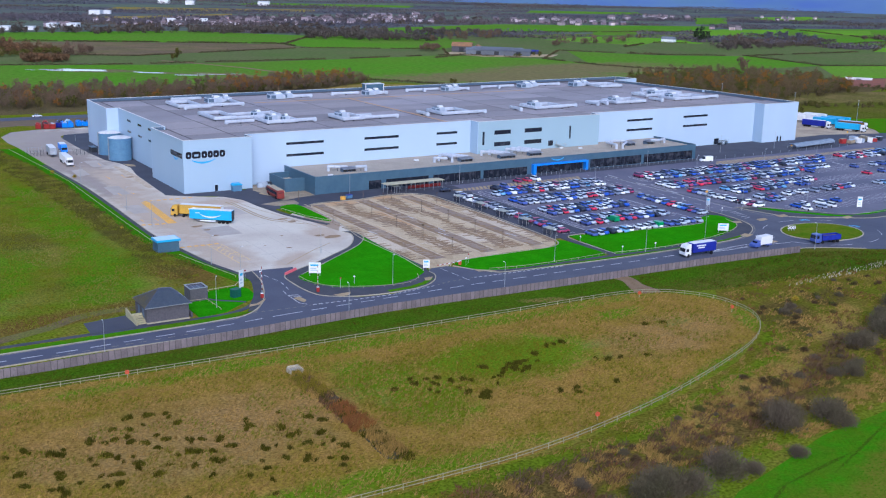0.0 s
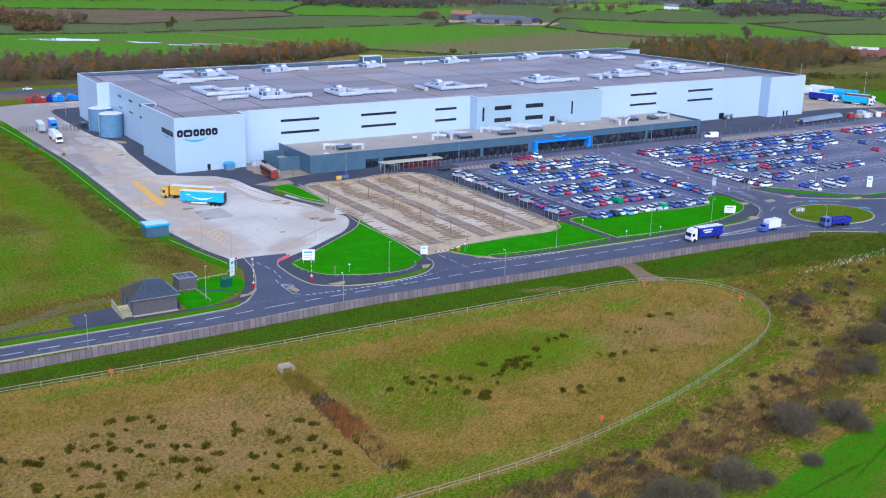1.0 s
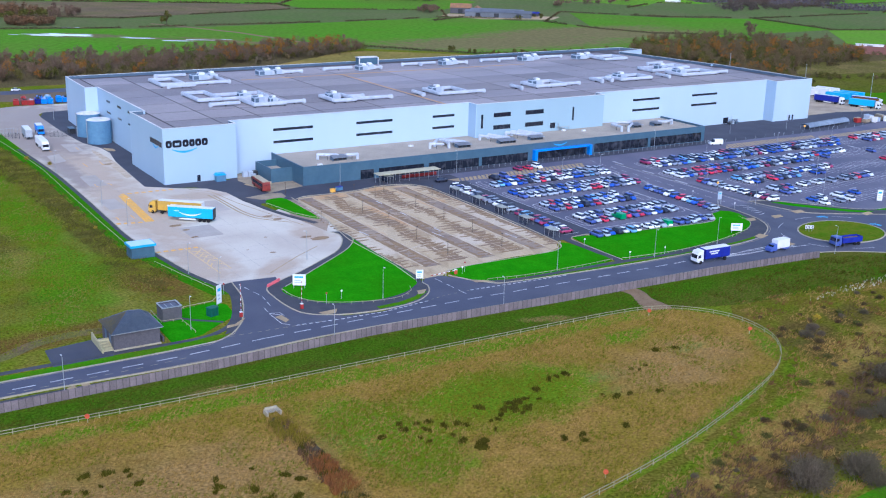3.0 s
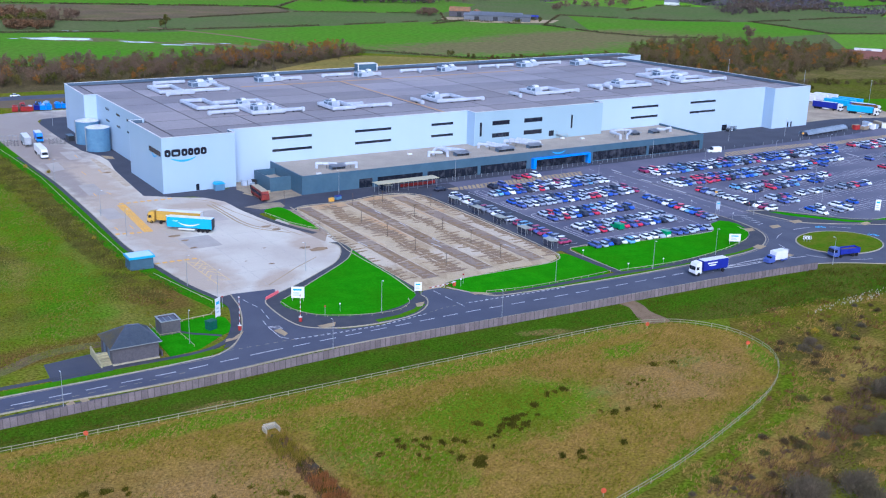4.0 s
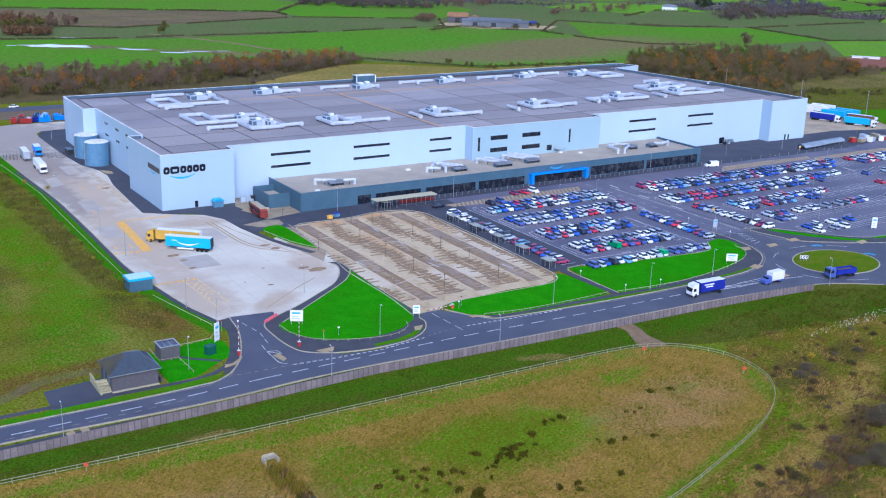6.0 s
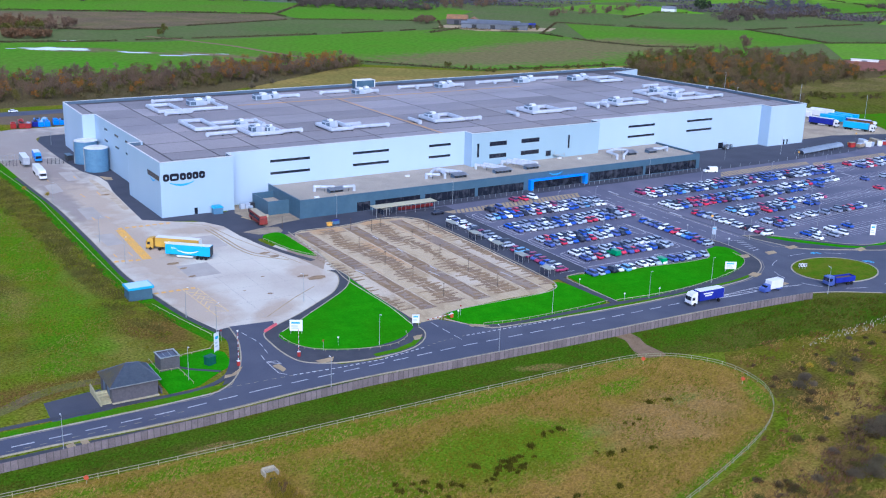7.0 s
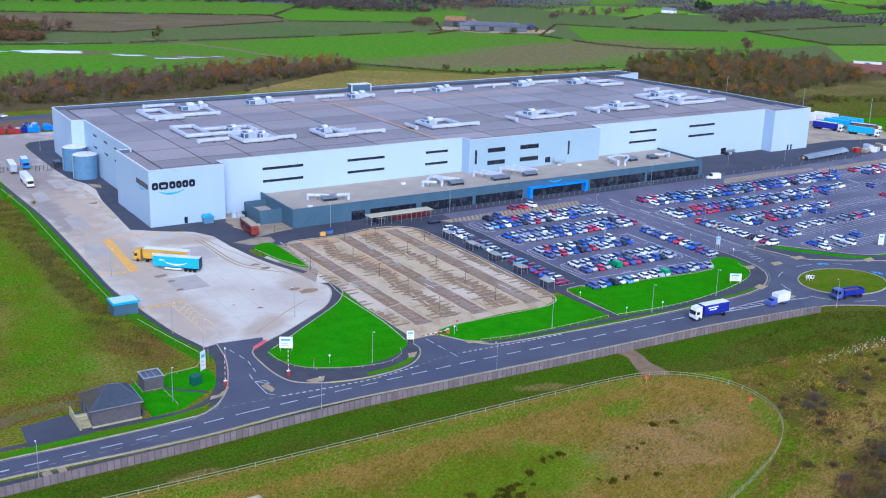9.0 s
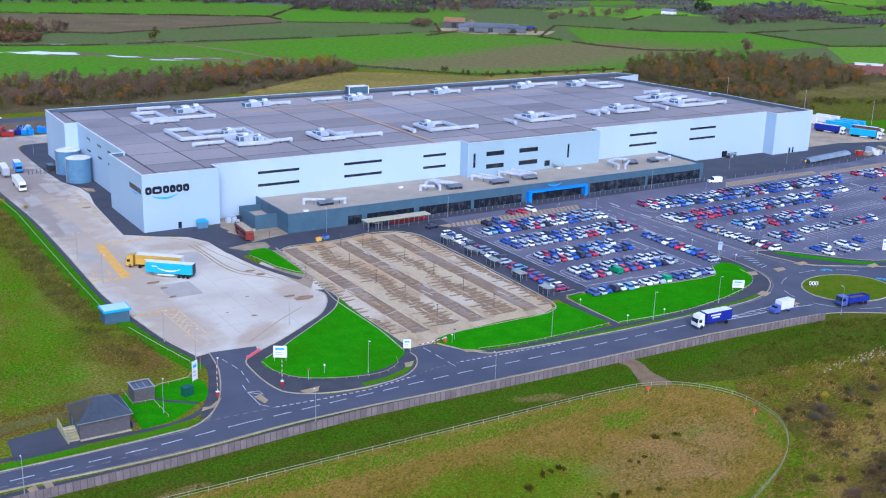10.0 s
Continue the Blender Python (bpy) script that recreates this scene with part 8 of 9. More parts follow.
for v in bm.verts:
    if v.co.z > 0.5 and v.co.y > 1:
        v.co.z = 1.9
part("side_wall", bm, M_TIMBER, sub, "weathered pale stair wall")
part("side_wall", boxes((SW + 0.6, 0.2, 0, SW + 0.9, SD - 0.5, 1.1)), M_BRICK, sub)
ks = thing("meter_kiosk", "small grey brick kiosk with a flat felt roof", "kiosk", pose(-31.5 * K, -94.9 * K, 0.1))
KW = 3.3 * K
for p, q in (((0, 0), (KW, 0)), ((KW, 0), (KW, KW)), ((KW, KW), (0, KW)), ((0, KW), (0, 0))):
    bm, A, D, I = wall_bm(p, q, 3.1, 0.25, [], 0.0, 0.25)
    part("wall", bm, M_BRICK, ks)
part("roof", boxes((0.25, 0.25, 2.6, KW - 0.25, KW - 0.25, 2.85)), M_LEAD, ks)
for x0, y0, x1, y1 in ((-0.12, -0.12, KW + 0.12, 0.2), (-0.12, KW - 0.2, KW + 0.12, KW + 0.12), (-0.12, 0.2, 0.2, KW - 0.2), (KW - 0.2, 0.2, KW + 0.12, KW - 0.2)):
    part("coping", boxes((x0, y0, 3.1, x1, y1, 3.22)), M_STEEL, ks)
for u in (0.35, 0.66):
    part("roof_batten", boxes((KW * u - 0.05, 0.3, 2.85, KW * u + 0.05, KW - 0.3, 2.93)), M_STEEL, ks)
cab = thing("utility_cabinet", "dark green utility cabinet on grass", "cabinet", pose(-23.6 * K, -96.4 * K, 0.1, 0, 0, 20))
part("body", boxes((0, 0, 0, 2.1, 1.6, 1.9)), M_GREENBOX, cab)
part("lid", boxes((-0.1, -0.1, 1.9, 2.2, 1.7, 2.02)), M_GREENBOX, cab)
part("door", boxes((0.1, -0.04, 0.15, 1.0, 0, 1.8)), M_GREENBOX, cab)
part("door", boxes((1.08, -0.04, 0.15, 2.0, 0, 1.8)), M_GREENBOX, cab)


def low_rail(pts, label="low pale timber knee rail", h=0.55, step=2.6, group="knee rails"):
    ob = thing("knee_rail", label, "fence", None, group)
    q = kk(pts)
    bm = bmesh.new()
    strip(bm, q, 0.10, h, h + 0.1)
    part("rail", bm, M_TIMBER, ob)
    me = None
    for x, y, a in along(q, step):
        if me is None:
            first = part("post", boxes((-0.045, -0.045, 0, 0.045, 0.045, h)), M_TIMBER, ob)
            first.location = (x, y, 0)
            me = first.data
        else:
            share("post", me, ob, pose(x, y, 0))
    return ob


low_rail(curve([(-7.2, -89), (-6.9, -93.8), (-4.3, -98.5), (2.9, -102.2), (9.4, -103), (13.4, -100.8), (14.6, -98.4)], 4))
low_rail(curve([(30, -101.8), (38, -103.2), (50, -103.4), (60.2, -102.9)], 4))
low_rail(curve([(62.2, -103.4), (70, -104.2), (80, -104.4), (90, -103), (98, -101), (104.8, -98.4), (108.8, -94.8), (110.2, -90)], 4))
low_rail([(-31.8, -89.1), (-31.9, -95.1), (-28.6, -95.3), (-28.4, -102.2)], "low pale rail round substation grass")
low_rail([(-27.6, -91.6), (-26.2, -90.0), (-20.9, -89.5), (-19.9, -88.3), (-18.5, -86.4)], "low pale rail round substation grass")
low_rail([(15.2, -29.4), (17.2, -40.4), (19.6, -45.8), (21, -47)], "low pale rail beside a small lawn")
low_rail([(-18.1, -83), (-20.3, -73), (-22.5, -62)], "pale rail along a grass strip", 0.5, 4.8)
low_rail([(-23.9, -50), (-23.9, -28), (-23.6, 0), (-23.2, 30), (-24.2, 50), (-27, 92)], "pale rail along a grass strip", 0.5, 4.8)

# ---- acoustic fence along the road ----
FL = kk([(-78, -118.6), (-62, -118.5), (-50, -118.2), (-32, -118), (-16, -117.2), (-3, -116.7), (9, -117), (24, -117.7), (37.5, -118.3), (58, -118.9), (75, -119.5), (90, -120.5), (101, -121.5)])
fence = thing("boundary_fence", "long grey-brown boarded boundary fence beside the road", "fence")
pm = pp = None
for x, y, h in along(FL, 1.25):
    m = pose(x, y, 0, 0, 0, h)
    if pm is None:
        bm = bmesh.new()
        prism(bm, [(0.08, 0.03)] + [(0.08 + 0.225 * k + d, y) for k in range(5) for d, y in ((0.0, -0.05), (0.19, -0.05), (0.205, -0.015), (0.22, -0.015))][:-2] + [(1.19, 0.03)], 0.05, 1.95)
        o1 = part("panel", bm, M_FENCE, fence)
        o2 = part("post", boxes((-0.06, -0.11, 0, 0.06, 0.09, 2.0)), M_FPOST, fence)
        o1.matrix_basis = o2.matrix_basis = m
        pm, pp = o1.data, o2.data
    else:
        share("panel", pm, fence, m)
        share("post", pp, fence, m)
# post and rail fence round the meadow
rail_fence = thing("rail_fence", "pale weathered post and rail fence round a meadow", "fence")
LQ = kk(LOOP)
pp = None
for x, y, h in along(LQ, 3.6):
    m = pose(x, y, 0, 0, 0, h)
    if pp is None:
        o1 = part("post", boxes((-0.045, -0.045, 0, 0.045, 0.045, 1.12)), M_TIMBER, rail_fence)
        o1.matrix_basis = m
        pp = o1.data
    else:
        share("post", pp, rail_fence, m)
for z in (0.5, 1.05):
    bm = bmesh.new()
    strip(bm, [(x, y) for x, y in LQ], 0.06, z - 0.055, z + 0.055)
    part("rail", bm, M_TIMBER, rail_fence)
for x, y in ((-67.7, -164.0), (44.4 * K, -131.4 * K), (53.6 * K, -146.4 * K), (-1.2, -224.0)):
    ob = thing("lifebuoy_stand", "bright orange lifebuoy housing on a post", "lifebuoy", pose(x, y, 0.05, 0, 0, -30), "lifebuoy stands")
    part("post", boxes((-0.06, -0.06, 0, 0.06, 0.06, 1.2)), M_TIMBER, ob)
    bm = bmesh.new()
    tube(bm, (0, -0.2, 1.3), (0, 0.1, 1.3), 0.46, 0.40, 8)
    part("housing", bm, M_ORANGE, ob)
hw = thing("outfall", "concrete outfall headwall with a steel grille in rough grass", "headwall", pose(-29.7 * K, -136.6 * K, 0, 0, 0, 0) @ Matrix.Scale(0.72, 4))
part("back_wall", boxes((-1.6, 0.8, 0, 1.6, 1.2, 1.7)), M_KERB, hw)
part("wing_wall", boxes((-1.9, -1.6, 0, -1.6, 1.2, 1.3)), M_KERB, hw)
part("wing_wall", boxes((1.6, -1.6, 0, 1.9, 1.2, 1.3)), M_KERB, hw)
for i in range(7):
    part("grille_bar", boxes((-1.4 + 0.45 * i, -0.9, 1.1, -1.3 + 0.45 * i, 0.8, 1.2)), M_STEEL, hw)
for x, y in ((126.3, -67.1), (216.7, -18.3), (265.9, -3.3)):
    post_sign(x, y, M_YELLOW, "round yellow warning sign on a post", 2.6, 0.9)
grit = thing("grit_bin", "yellow grit bin on dark asphalt", "bin", pose(34.8 * K, -25.2 * K, 0.07, 0, 0, 20))
bm = boxes((-0.8, -0.6, 0, 0.8, 0.6, 1.0))
bmesh.ops.bevel(bm, geom=bm.edges[:], offset=0.1, segments=1, affect="EDGES")
part("body", bm, M_YELLOW, grit)
part("lid", boxes((-0.85, -0.65, 1.0, 0.85, 0.65, 1.15)), M_YELLOW, grit)
cont = thing("waste_container", "small blue-grey wheeled waste container", "bin", pose(37.0 * K, -24.4 * K, 0.07, 0, 0, 20))
bm = boxes((-1.1, -0.7, 0.15, 1.1, 0.7, 1.3))
bmesh.ops.bevel(bm, geom=bm.edges[:], offset=0.08, segments=1, affect="EDGES")
part("body", bm, M_TANK, cont)
part("lid", boxes((-1.15, -0.75, 1.3, 1.15, 0.75, 1.4)), M_NAVY, cont)

# ---- plants ----
def facets(name, P, material, parent=None):
    """One mesh of many loose quads or triangles, from an array (n, corners, 3)."""
    n, c = P.shape[0], P.shape[1]
    me = bpy.data.meshes.new(name)
    me.vertices.add(n * c)
    me.vertices.foreach_set("co", P.astype(np.float32).ravel())
    me.loops.add(n * c)
    me.loops.foreach_set("vertex_index", np.arange(n * c, dtype=np.int32))
    me.polygons.add(n)
    me.polygons.foreach_set("loop_start", np.arange(0, n * c, c, dtype=np.int32))
    me.polygons.foreach_set("loop_total", np.full(n, c, dtype=np.int32))
    me.update(calc_edges=True)
    me.materials.append(material)
    ob = new(name, me)
    if parent:
        ob.parent = parent
    return ob


def leaf_quads(C, size):
    """Randomly turned, slightly bent quads about the centres C."""
    n = len(C)
    u = nrng.normal(size=(n, 3))
    u /= np.linalg.norm(u, axis=1)[:, None]
    v = np.cross(u, nrng.normal(size=(n, 3)))
    v /= np.linalg.norm(v, axis=1)[:, None] + 1e-9
    s = (size * nrng.uniform(0.6, 1.4, n))[:, None]
    a, b = u * s * 0.5, v * s * 0.36
    return np.stack([C - a, C - b * 1.1, C + a * 1.1, C + b], axis=1)


def twigs(C, base, length, width):
    """Slender quads at C that point away from the base points, loosely upward."""
    n = len(C)
    u = C - base
    u /= np.linalg.norm(u, axis=1)[:, None] + 1e-9
    u = u + nrng.normal(size=(n, 3)) * 0.55
    u[:, 2] += 0.35
    u /= np.linalg.norm(u, axis=1)[:, None] + 1e-9
    v = np.cross(u, nrng.normal(size=(n, 3)))
    v /= np.linalg.norm(v, axis=1)[:, None] + 1e-9
    L = (length * nrng.uniform(0.6, 1.4, n))[:, None] * 0.5
    w = (width * nrng.uniform(0.6, 1.4, n))[:, None] * 0.5
    return np.stack([C - u * L - v * w * 0.6, C - u * L * 0.1 - v * w, C + u * L, C + v * w], axis=1)


def blades(X, Y, h, w, n, spread=0.25, z=0.05, bend=1.1):
    """Upright leaning grass blades: n to each clump."""
    X, Y = np.repeat(X, n), np.repeat(Y, n)
    m = len(X)
    a = nrng.uniform(0, 2 * np.pi, m)
    r = nrng.uniform(0, spread, m)
    bx, by = X + r * np.cos(a), Y + r * np.sin(a)
    H = h * nrng.uniform(0.6, 1.3, m)
    lean = nrng.uniform(0.18 * bend, bend, m) * H
    a = np.where(nrng.random(m) < 0.65, nrng.normal(-0.5, 0.5, m), a)
    t = nrng.uniform(0, 2 * np.pi, m)
    dx, dy = w / 2 * np.cos(t), w / 2 * np.sin(t)
    Z = np.full(m, z)
    return np.stack([np.stack([bx - dx, by - dy, Z], 1), np.stack([bx + dx, by + dy, Z], 1), np.stack([bx + lean * np.cos(a), by + lean * np.sin(a), Z + H], 1)], axis=1)


def inside(pts, X, Y):
    q = np.array(pts)
    hit = np.zeros(len(X), bool)
    j = len(q) - 1
    for i in range(len(q)):
        c = ((q[i, 1] > Y) != (q[j, 1] > Y)) & (X < (q[j, 0] - q[i, 0]) * (Y - q[i, 1]) / (q[j, 1] - q[i, 1] + 1e-12) + q[i, 0])
        hit ^= c
        j = i
    return hit


def scatter(pts, n):
    q = kk(pts)
    x0, x1 = min(p[0] for p in q), max(p[0] for p in q)
    y0, y1 = min(p[1] for p in q), max(p[1] for p in q)
    X, Y = nrng.uniform(x0, x1, n), nrng.uniform(y0, y1, n)
    k = inside(q, X, Y)
    return X[k], Y[k]


def clumped(X, Y, size, keep, seed):
    """Keeps the points where slow noise is high."""
    k = [noise.noise(Vector((x / size, y / size, seed))) > keep for x, y in zip(X, Y)]
    k = np.array(k, bool)
    return X[k], Y[k]


def stuff(ob, label, category):
    return tagged(ob, label, category, "", "stuff")


MEADOW_IN = LOOP + [(-140, -176)]
X, Y = scatter(MEADOW_IN, 34000)
k = ((X / K - 3) / 17) ** 2 + ((Y / K + 147) / 9) ** 2 + nrng.uniform(-0.5, 0.5, len(X)) > 0.8
X, Y = X[k], Y[k]
stuff(facets("grass", blades(X, Y, 0.55, 0.10, 4), M_STRAW), "straw-coloured rough meadow grass", "grass")
X, Y = scatter(MEADOW_IN, 30000)
X, Y = clumped(X, Y, 9, 0.0, 2.0)
stuff(facets("grass", blades(X, Y, 0.5, 0.11, 4), M_GREENB), "green tufts in a straw meadow", "grass")
X, Y = scatter([(-14, -138), (10, -138), (16, -147), (8, -157), (-10, -157), (-20, -168), (-27, -160), (-27, -142)], 7000)
stuff(facets("grass", blades(X, Y, 0.3, 0.12, 4), M_GREENB), "green patch of grass in a straw meadow", "grass")
BANKP = [(62, -134), (90, -135.5), (112, -139), (160, -150), (120, -215), (60, -186), (36, -189.5), (14, -192), (-5, -195.5), (-40, -215), (-90, -225), (-150, -225), (-150, -180), (-40, -179.5), (-9.5, -178.5), (16, -172.5), (35, -165.8), (53, -155.5), (58, -147)]
UNDER = [(-30, -181.5), (-5.2, -181.6), (15.1, -178.5), (35.6, -174), (56.6, -166.5), (66, -160), (68, -166), (52, -175), (27.1, -183.5), (11.1, -189), (-2.6, -192), (-30, -194)]
X, Y = scatter(BANKP, 56000)
k = ~inside(kk(UNDER), X, Y)
X, Y = clumped(X[k], Y[k], 7, 0.0, 4.0)
stuff(facets("grass", blades(X, Y, 0.55, 0.12, 4, 0.4), M_STRAW), "tall straw-coloured bank grass", "grass")
X, Y = scatter(BANKP, 48000)
X, Y = clumped(X, Y, 8, 0.0, 5.0)
stuff(facets("grass", blades(X, Y, 0.5, 0.13, 4, 0.4), M_GREENB), "green rough grass on a bank", "grass")
X, Y = scatter(BANKP, 30000)
X, Y = clumped(X, Y, 8, 0.22, 9.0)
stuff(facets("brambles", blades(X, Y, 0.7, 0.15, 5, 0.5), M_RUST), "rusty brown dead bracken on a bank", "bracken")
X, Y = scatter([(-30, -183), (0, -182), (20, -177), (36, -172), (44, -180), (26, -184), (4, -190), (-30, -192)], 15000)
X, Y = clumped(X, Y, 4, 0.05, 71.0)
stuff(facets("grass", blades(X, Y, 0.65, 0.13, 4, 0.4), M_STRAW), "golden dead grass among brambles", "grass")
X, Y = scatter([(10, -192), (22, -189), (40, -182), (66, -178), (60, -186.5), (36, -190), (14, -193)], 8000)
X, Y = clumped(X, Y, 4, 0.0, 73.0)
stuff(facets("grass", blades(X, Y, 0.55, 0.13, 4, 0.4), M_STRAW), "golden dead grass beside a path", "grass")
X, Y = scatter([(-12, -181), (16, -174.5), (35, -168), (53, -158), (60, -150), (66, -152), (60, -162), (38, -173), (16, -179), (-12, -185)], 11000)
X, Y = clumped(X, Y, 5, -0.1, 75.0)
stuff(facets("grass", blades(X, Y, 0.55, 0.13, 4, 0.4), M_STRAW), "golden dead grass outside a rail fence", "grass")
X, Y = scatter(UNDER, 9000)
X, Y = clumped(X, Y, 5, -0.05, 41.0)
stuff(facets("brambles", blades(X, Y, 0.9, 0.16, 5, 0.5), M_RUSSET), "dark russet undergrowth of brambles and bracken", "bracken")
PATHP = [(60, -188.5), (37.6, -192), (23, -193.4), (12, -196.4), (0.3, -199.6), (-6, -203), (-30, -216), (20, -222), (60, -205)]
X, Y = scatter(PATHP, 16000)
stuff(facets("grass", blades(X, Y, 0.2, 0.11, 4), mat("lush_blades", (0.055, 0.200, 0.004), (0.085, 0.175, 0.007), 0.1, 1.0, island=0.3, grain=0, spec=0.0)), "short green blades on a path", "grass")
VERGEP = [(-150, -119.6), (-34, -118.7), (-6, -117.6), (20, -118.2), (76, -120.3), (104, -122.4), (118, -128), (150, -141), (112, -140), (64, -135), (42.7, -127.8), (-6, -126.6), (-150, -123.6)]
EARTHP = kk([(48.6, -116), (52.6, -116), (52.8, -121.5), (51.6, -124.6), (51.2, -131), (46, -130), (47.3, -124.6), (48.9, -121)])
X, Y = scatter(VERGEP, 32000)
k = ~inside(EARTHP, X, Y)
X, Y = X[k], Y[k]
stuff(facets("grass", blades(X, Y, 0.34, 0.12, 4), M_VERGEB), "green rough verge grass", "grass")
X, Y = scatter([(62, -128), (96, -121), (118, -128), (150, -142), (112, -140), (64, -135)], 3500)
X, Y = clumped(X, Y, 6, -0.1, 61.0)
stuff(facets("scrub", blades(X, Y, 0.6, 0.14, 4, 0.5), M_RUSH), "dark brown-green scrub on a verge", "scrub")
X, Y = scatter(VERGEP, 22000)
k = ~inside(EARTHP, X, Y)
X, Y = X[k], Y[k]
X, Y = clumped(X, Y, 9, 0.26, 3.0)
stuff(facets("grass", blades(X, Y, 0.3, 0.11, 4), M_RUSH), "dull brown-green verge grass", "grass")
WESTP = [(-30, 95), (-25, 46), (-24.6, 20), (-24.8, -44), (-21, -76), (-33, -88), (-44, -96), (-53, -97), (-150, -103), (-150, 100)]
X, Y = scatter(WESTP, 56000)
X, Y = clumped(X, Y, 13, -0.08, 12.0)
stuff(facets("grass", blades(X, Y, 0.4, 0.13, 4), M_YGREEN), "yellow-green rough grass on a field", "grass")
X, Y = scatter(WESTP, 50000)
X, Y = clumped(X, Y, 17, 0.08, 14.0)
stuff(facets("grass", blades(X, Y, 0.4, 0.12, 4), M_PALESTRAW), "straw-coloured rough grass on a field", "grass")
X, Y = scatter(WESTP, 56000)
X, Y = clumped(X, Y, 6, 0.05, 15.0)
stuff(facets("grass", blades(X, Y, 0.38, 0.13, 4), M_GREENB), "green rough grass on a field", "grass")
X, Y = scatter([(-30, 95), (-25, 46), (-24.6, 20), (-24.8, -44), (-21, -76), (-27, -80), (-31, -60), (-32.5, 0), (-38, 90)], 15000)
X, Y = clumped(X, Y, 4, 0.0, 18.0)
stuff(facets("scrub", blades(X, Y, 0.6, 0.14, 3, 0.6), mat("scrub_blades", (0.105, 0.096, 0.026), (0.088, 0.092, 0.02), 0.2, 0.95, island=0.3, grain=0, spec=0.0)), "dark brown-green scrub below a yard edge", "scrub")

# rushes: dark tufts standing in the meadow
rush_cache = []


def rush(x, y, s):
    m = pose(x, y, 0.05, 0, 0, rng.uniform(0, 360)) @ Matrix.Diagonal((s, s * rng.uniform(0.5, 0.9), s * 0.9, 1))
    me = rush_cache[rng.randrange(len(rush_cache))]
    ob = new("rush_tuft", me)
    ob.matrix_basis = m
    return tagged(ob, "dark green-brown tuft of rushes in rough grass", "rushes", "rush tufts")


for k in range(4):
    t = nrng.uniform(0, 2 * np.pi, 22)
    r = nrng.uniform(0, 0.9, 22)
    o = facets("rush_tuft", blades(r * np.cos(t), 0.7 * r * np.sin(t), 0.7, 0.15, 8, 0.35, 0.0, 0.6), M_RUSH)
    rush_cache.append(o.data)
    bpy.data.objects.remove(o)
for x, y, n, sx, sy in ((-86, -192, 14, 9, 6), (-72, -196, 14, 8, 7), (-66, -203, 10, 6, 5), (-50, -207, 13, 5, 6), (-56, -214, 16, 8, 6), (-76, -205, 9, 7, 4), (-92, -200, 8, 6, 5), (-84, -206, 6, 5, 3), (-68, -186, 4, 6, 3), (-58, -196, 4, 3, 3), (3, -194, 16, 6, 2.2), (-2, -196, 8, 5, 1.6), (-14, -197, 7, 4, 2), (-22, -193, 8, 5, 2.2), (-12, -205, 7, 5, 2), (36, -192, 3, 4, 3), (44, -186, 3, 5, 2), (18, -188, 3, 8, 6), (24, -200, 4, 6, 4), (8, -210, 4, 8, 4)):
    for _ in range(n):
        rush(x + rng.gauss(0, sx * 0.7), y + rng.gauss(0, sy * 0.7), rng.uniform(0.6, 1.3))
# ditch
DP = curve([(-30.9, -138), (-29.2, -138), (-28.6, -144), (-28.3, -152), (-28.9, -162), (-29.3, -170.6), (-32.2, -170.4), (-31.5, -161), (-31, -150), (-31.3, -143)], 3, True)
bm = bmesh.new()
prism(bm, kk(DP), -0.2, 0.062)
tagged(link_bm("ditch", bm, M_DITCH), "dark muddy ditch bed", "ditch", "", "structure")
for y0, y1, n, m, h, lab in ((-172, -146, 700, M_RUSH, 0.8, "dark reeds in a ditch"), (-160, -140, 420, M_RUSSET, 0.8, "dark russet dead stems in a ditch"), (-161, -152, 520, M_RUSTBRIGHT, 1.3, "rusty orange dead reeds in a ditch"), (-147, -139, 420, M_GOLD, 1.1, "golden olive reeds in a ditch"), (-170, -158, 420, M_STRAW, 1.0, "straw-coloured reeds in a ditch"), (-148, -138, 260, M_STRAW, 0.8, "straw-coloured reeds in a ditch")):
    X, Y = scatter([(-32.2, y0), (-28.9, y0), (-28.7, y1), (-31.4, y1)], n)
    X, Y = clumped(X, Y, 2.2, -0.12, y0)
    stuff(facets("reeds", blades(X, Y, h * 1.15, 0.12, 6, 0.4, 0.05, 0.5), m), lab, "reeds")
X, Y = scatter([(74, -140.5), (86, -138), (110, -136.4), (112, -139), (92, -140.5)], 260)
stuff(facets("plumes", blades(X, Y, 0.5, 0.09, 4, 0.2, 0.5, 0.3), M_PLUME), "pale feathery reed plumes", "reeds")


def blob_points(n, blobs, inner=0.35, outer=1.08):
    """Points near the skins of overlapping blobs (centre, radius)."""
    out = []
    w = np.array([r ** 2 for _, r in blobs])
    k = nrng.choice(len(blobs), n, p=w / w.sum())
    d = nrng.normal(size=(n, 3))
    d /= np.linalg.norm(d, axis=1)[:, None]
    R = np.array([blobs[i][1] for i in k])
    C = np.array([blobs[i][0] for i in k])
    return C + d * (R * nrng.uniform(inner, outer, n))[:, None]


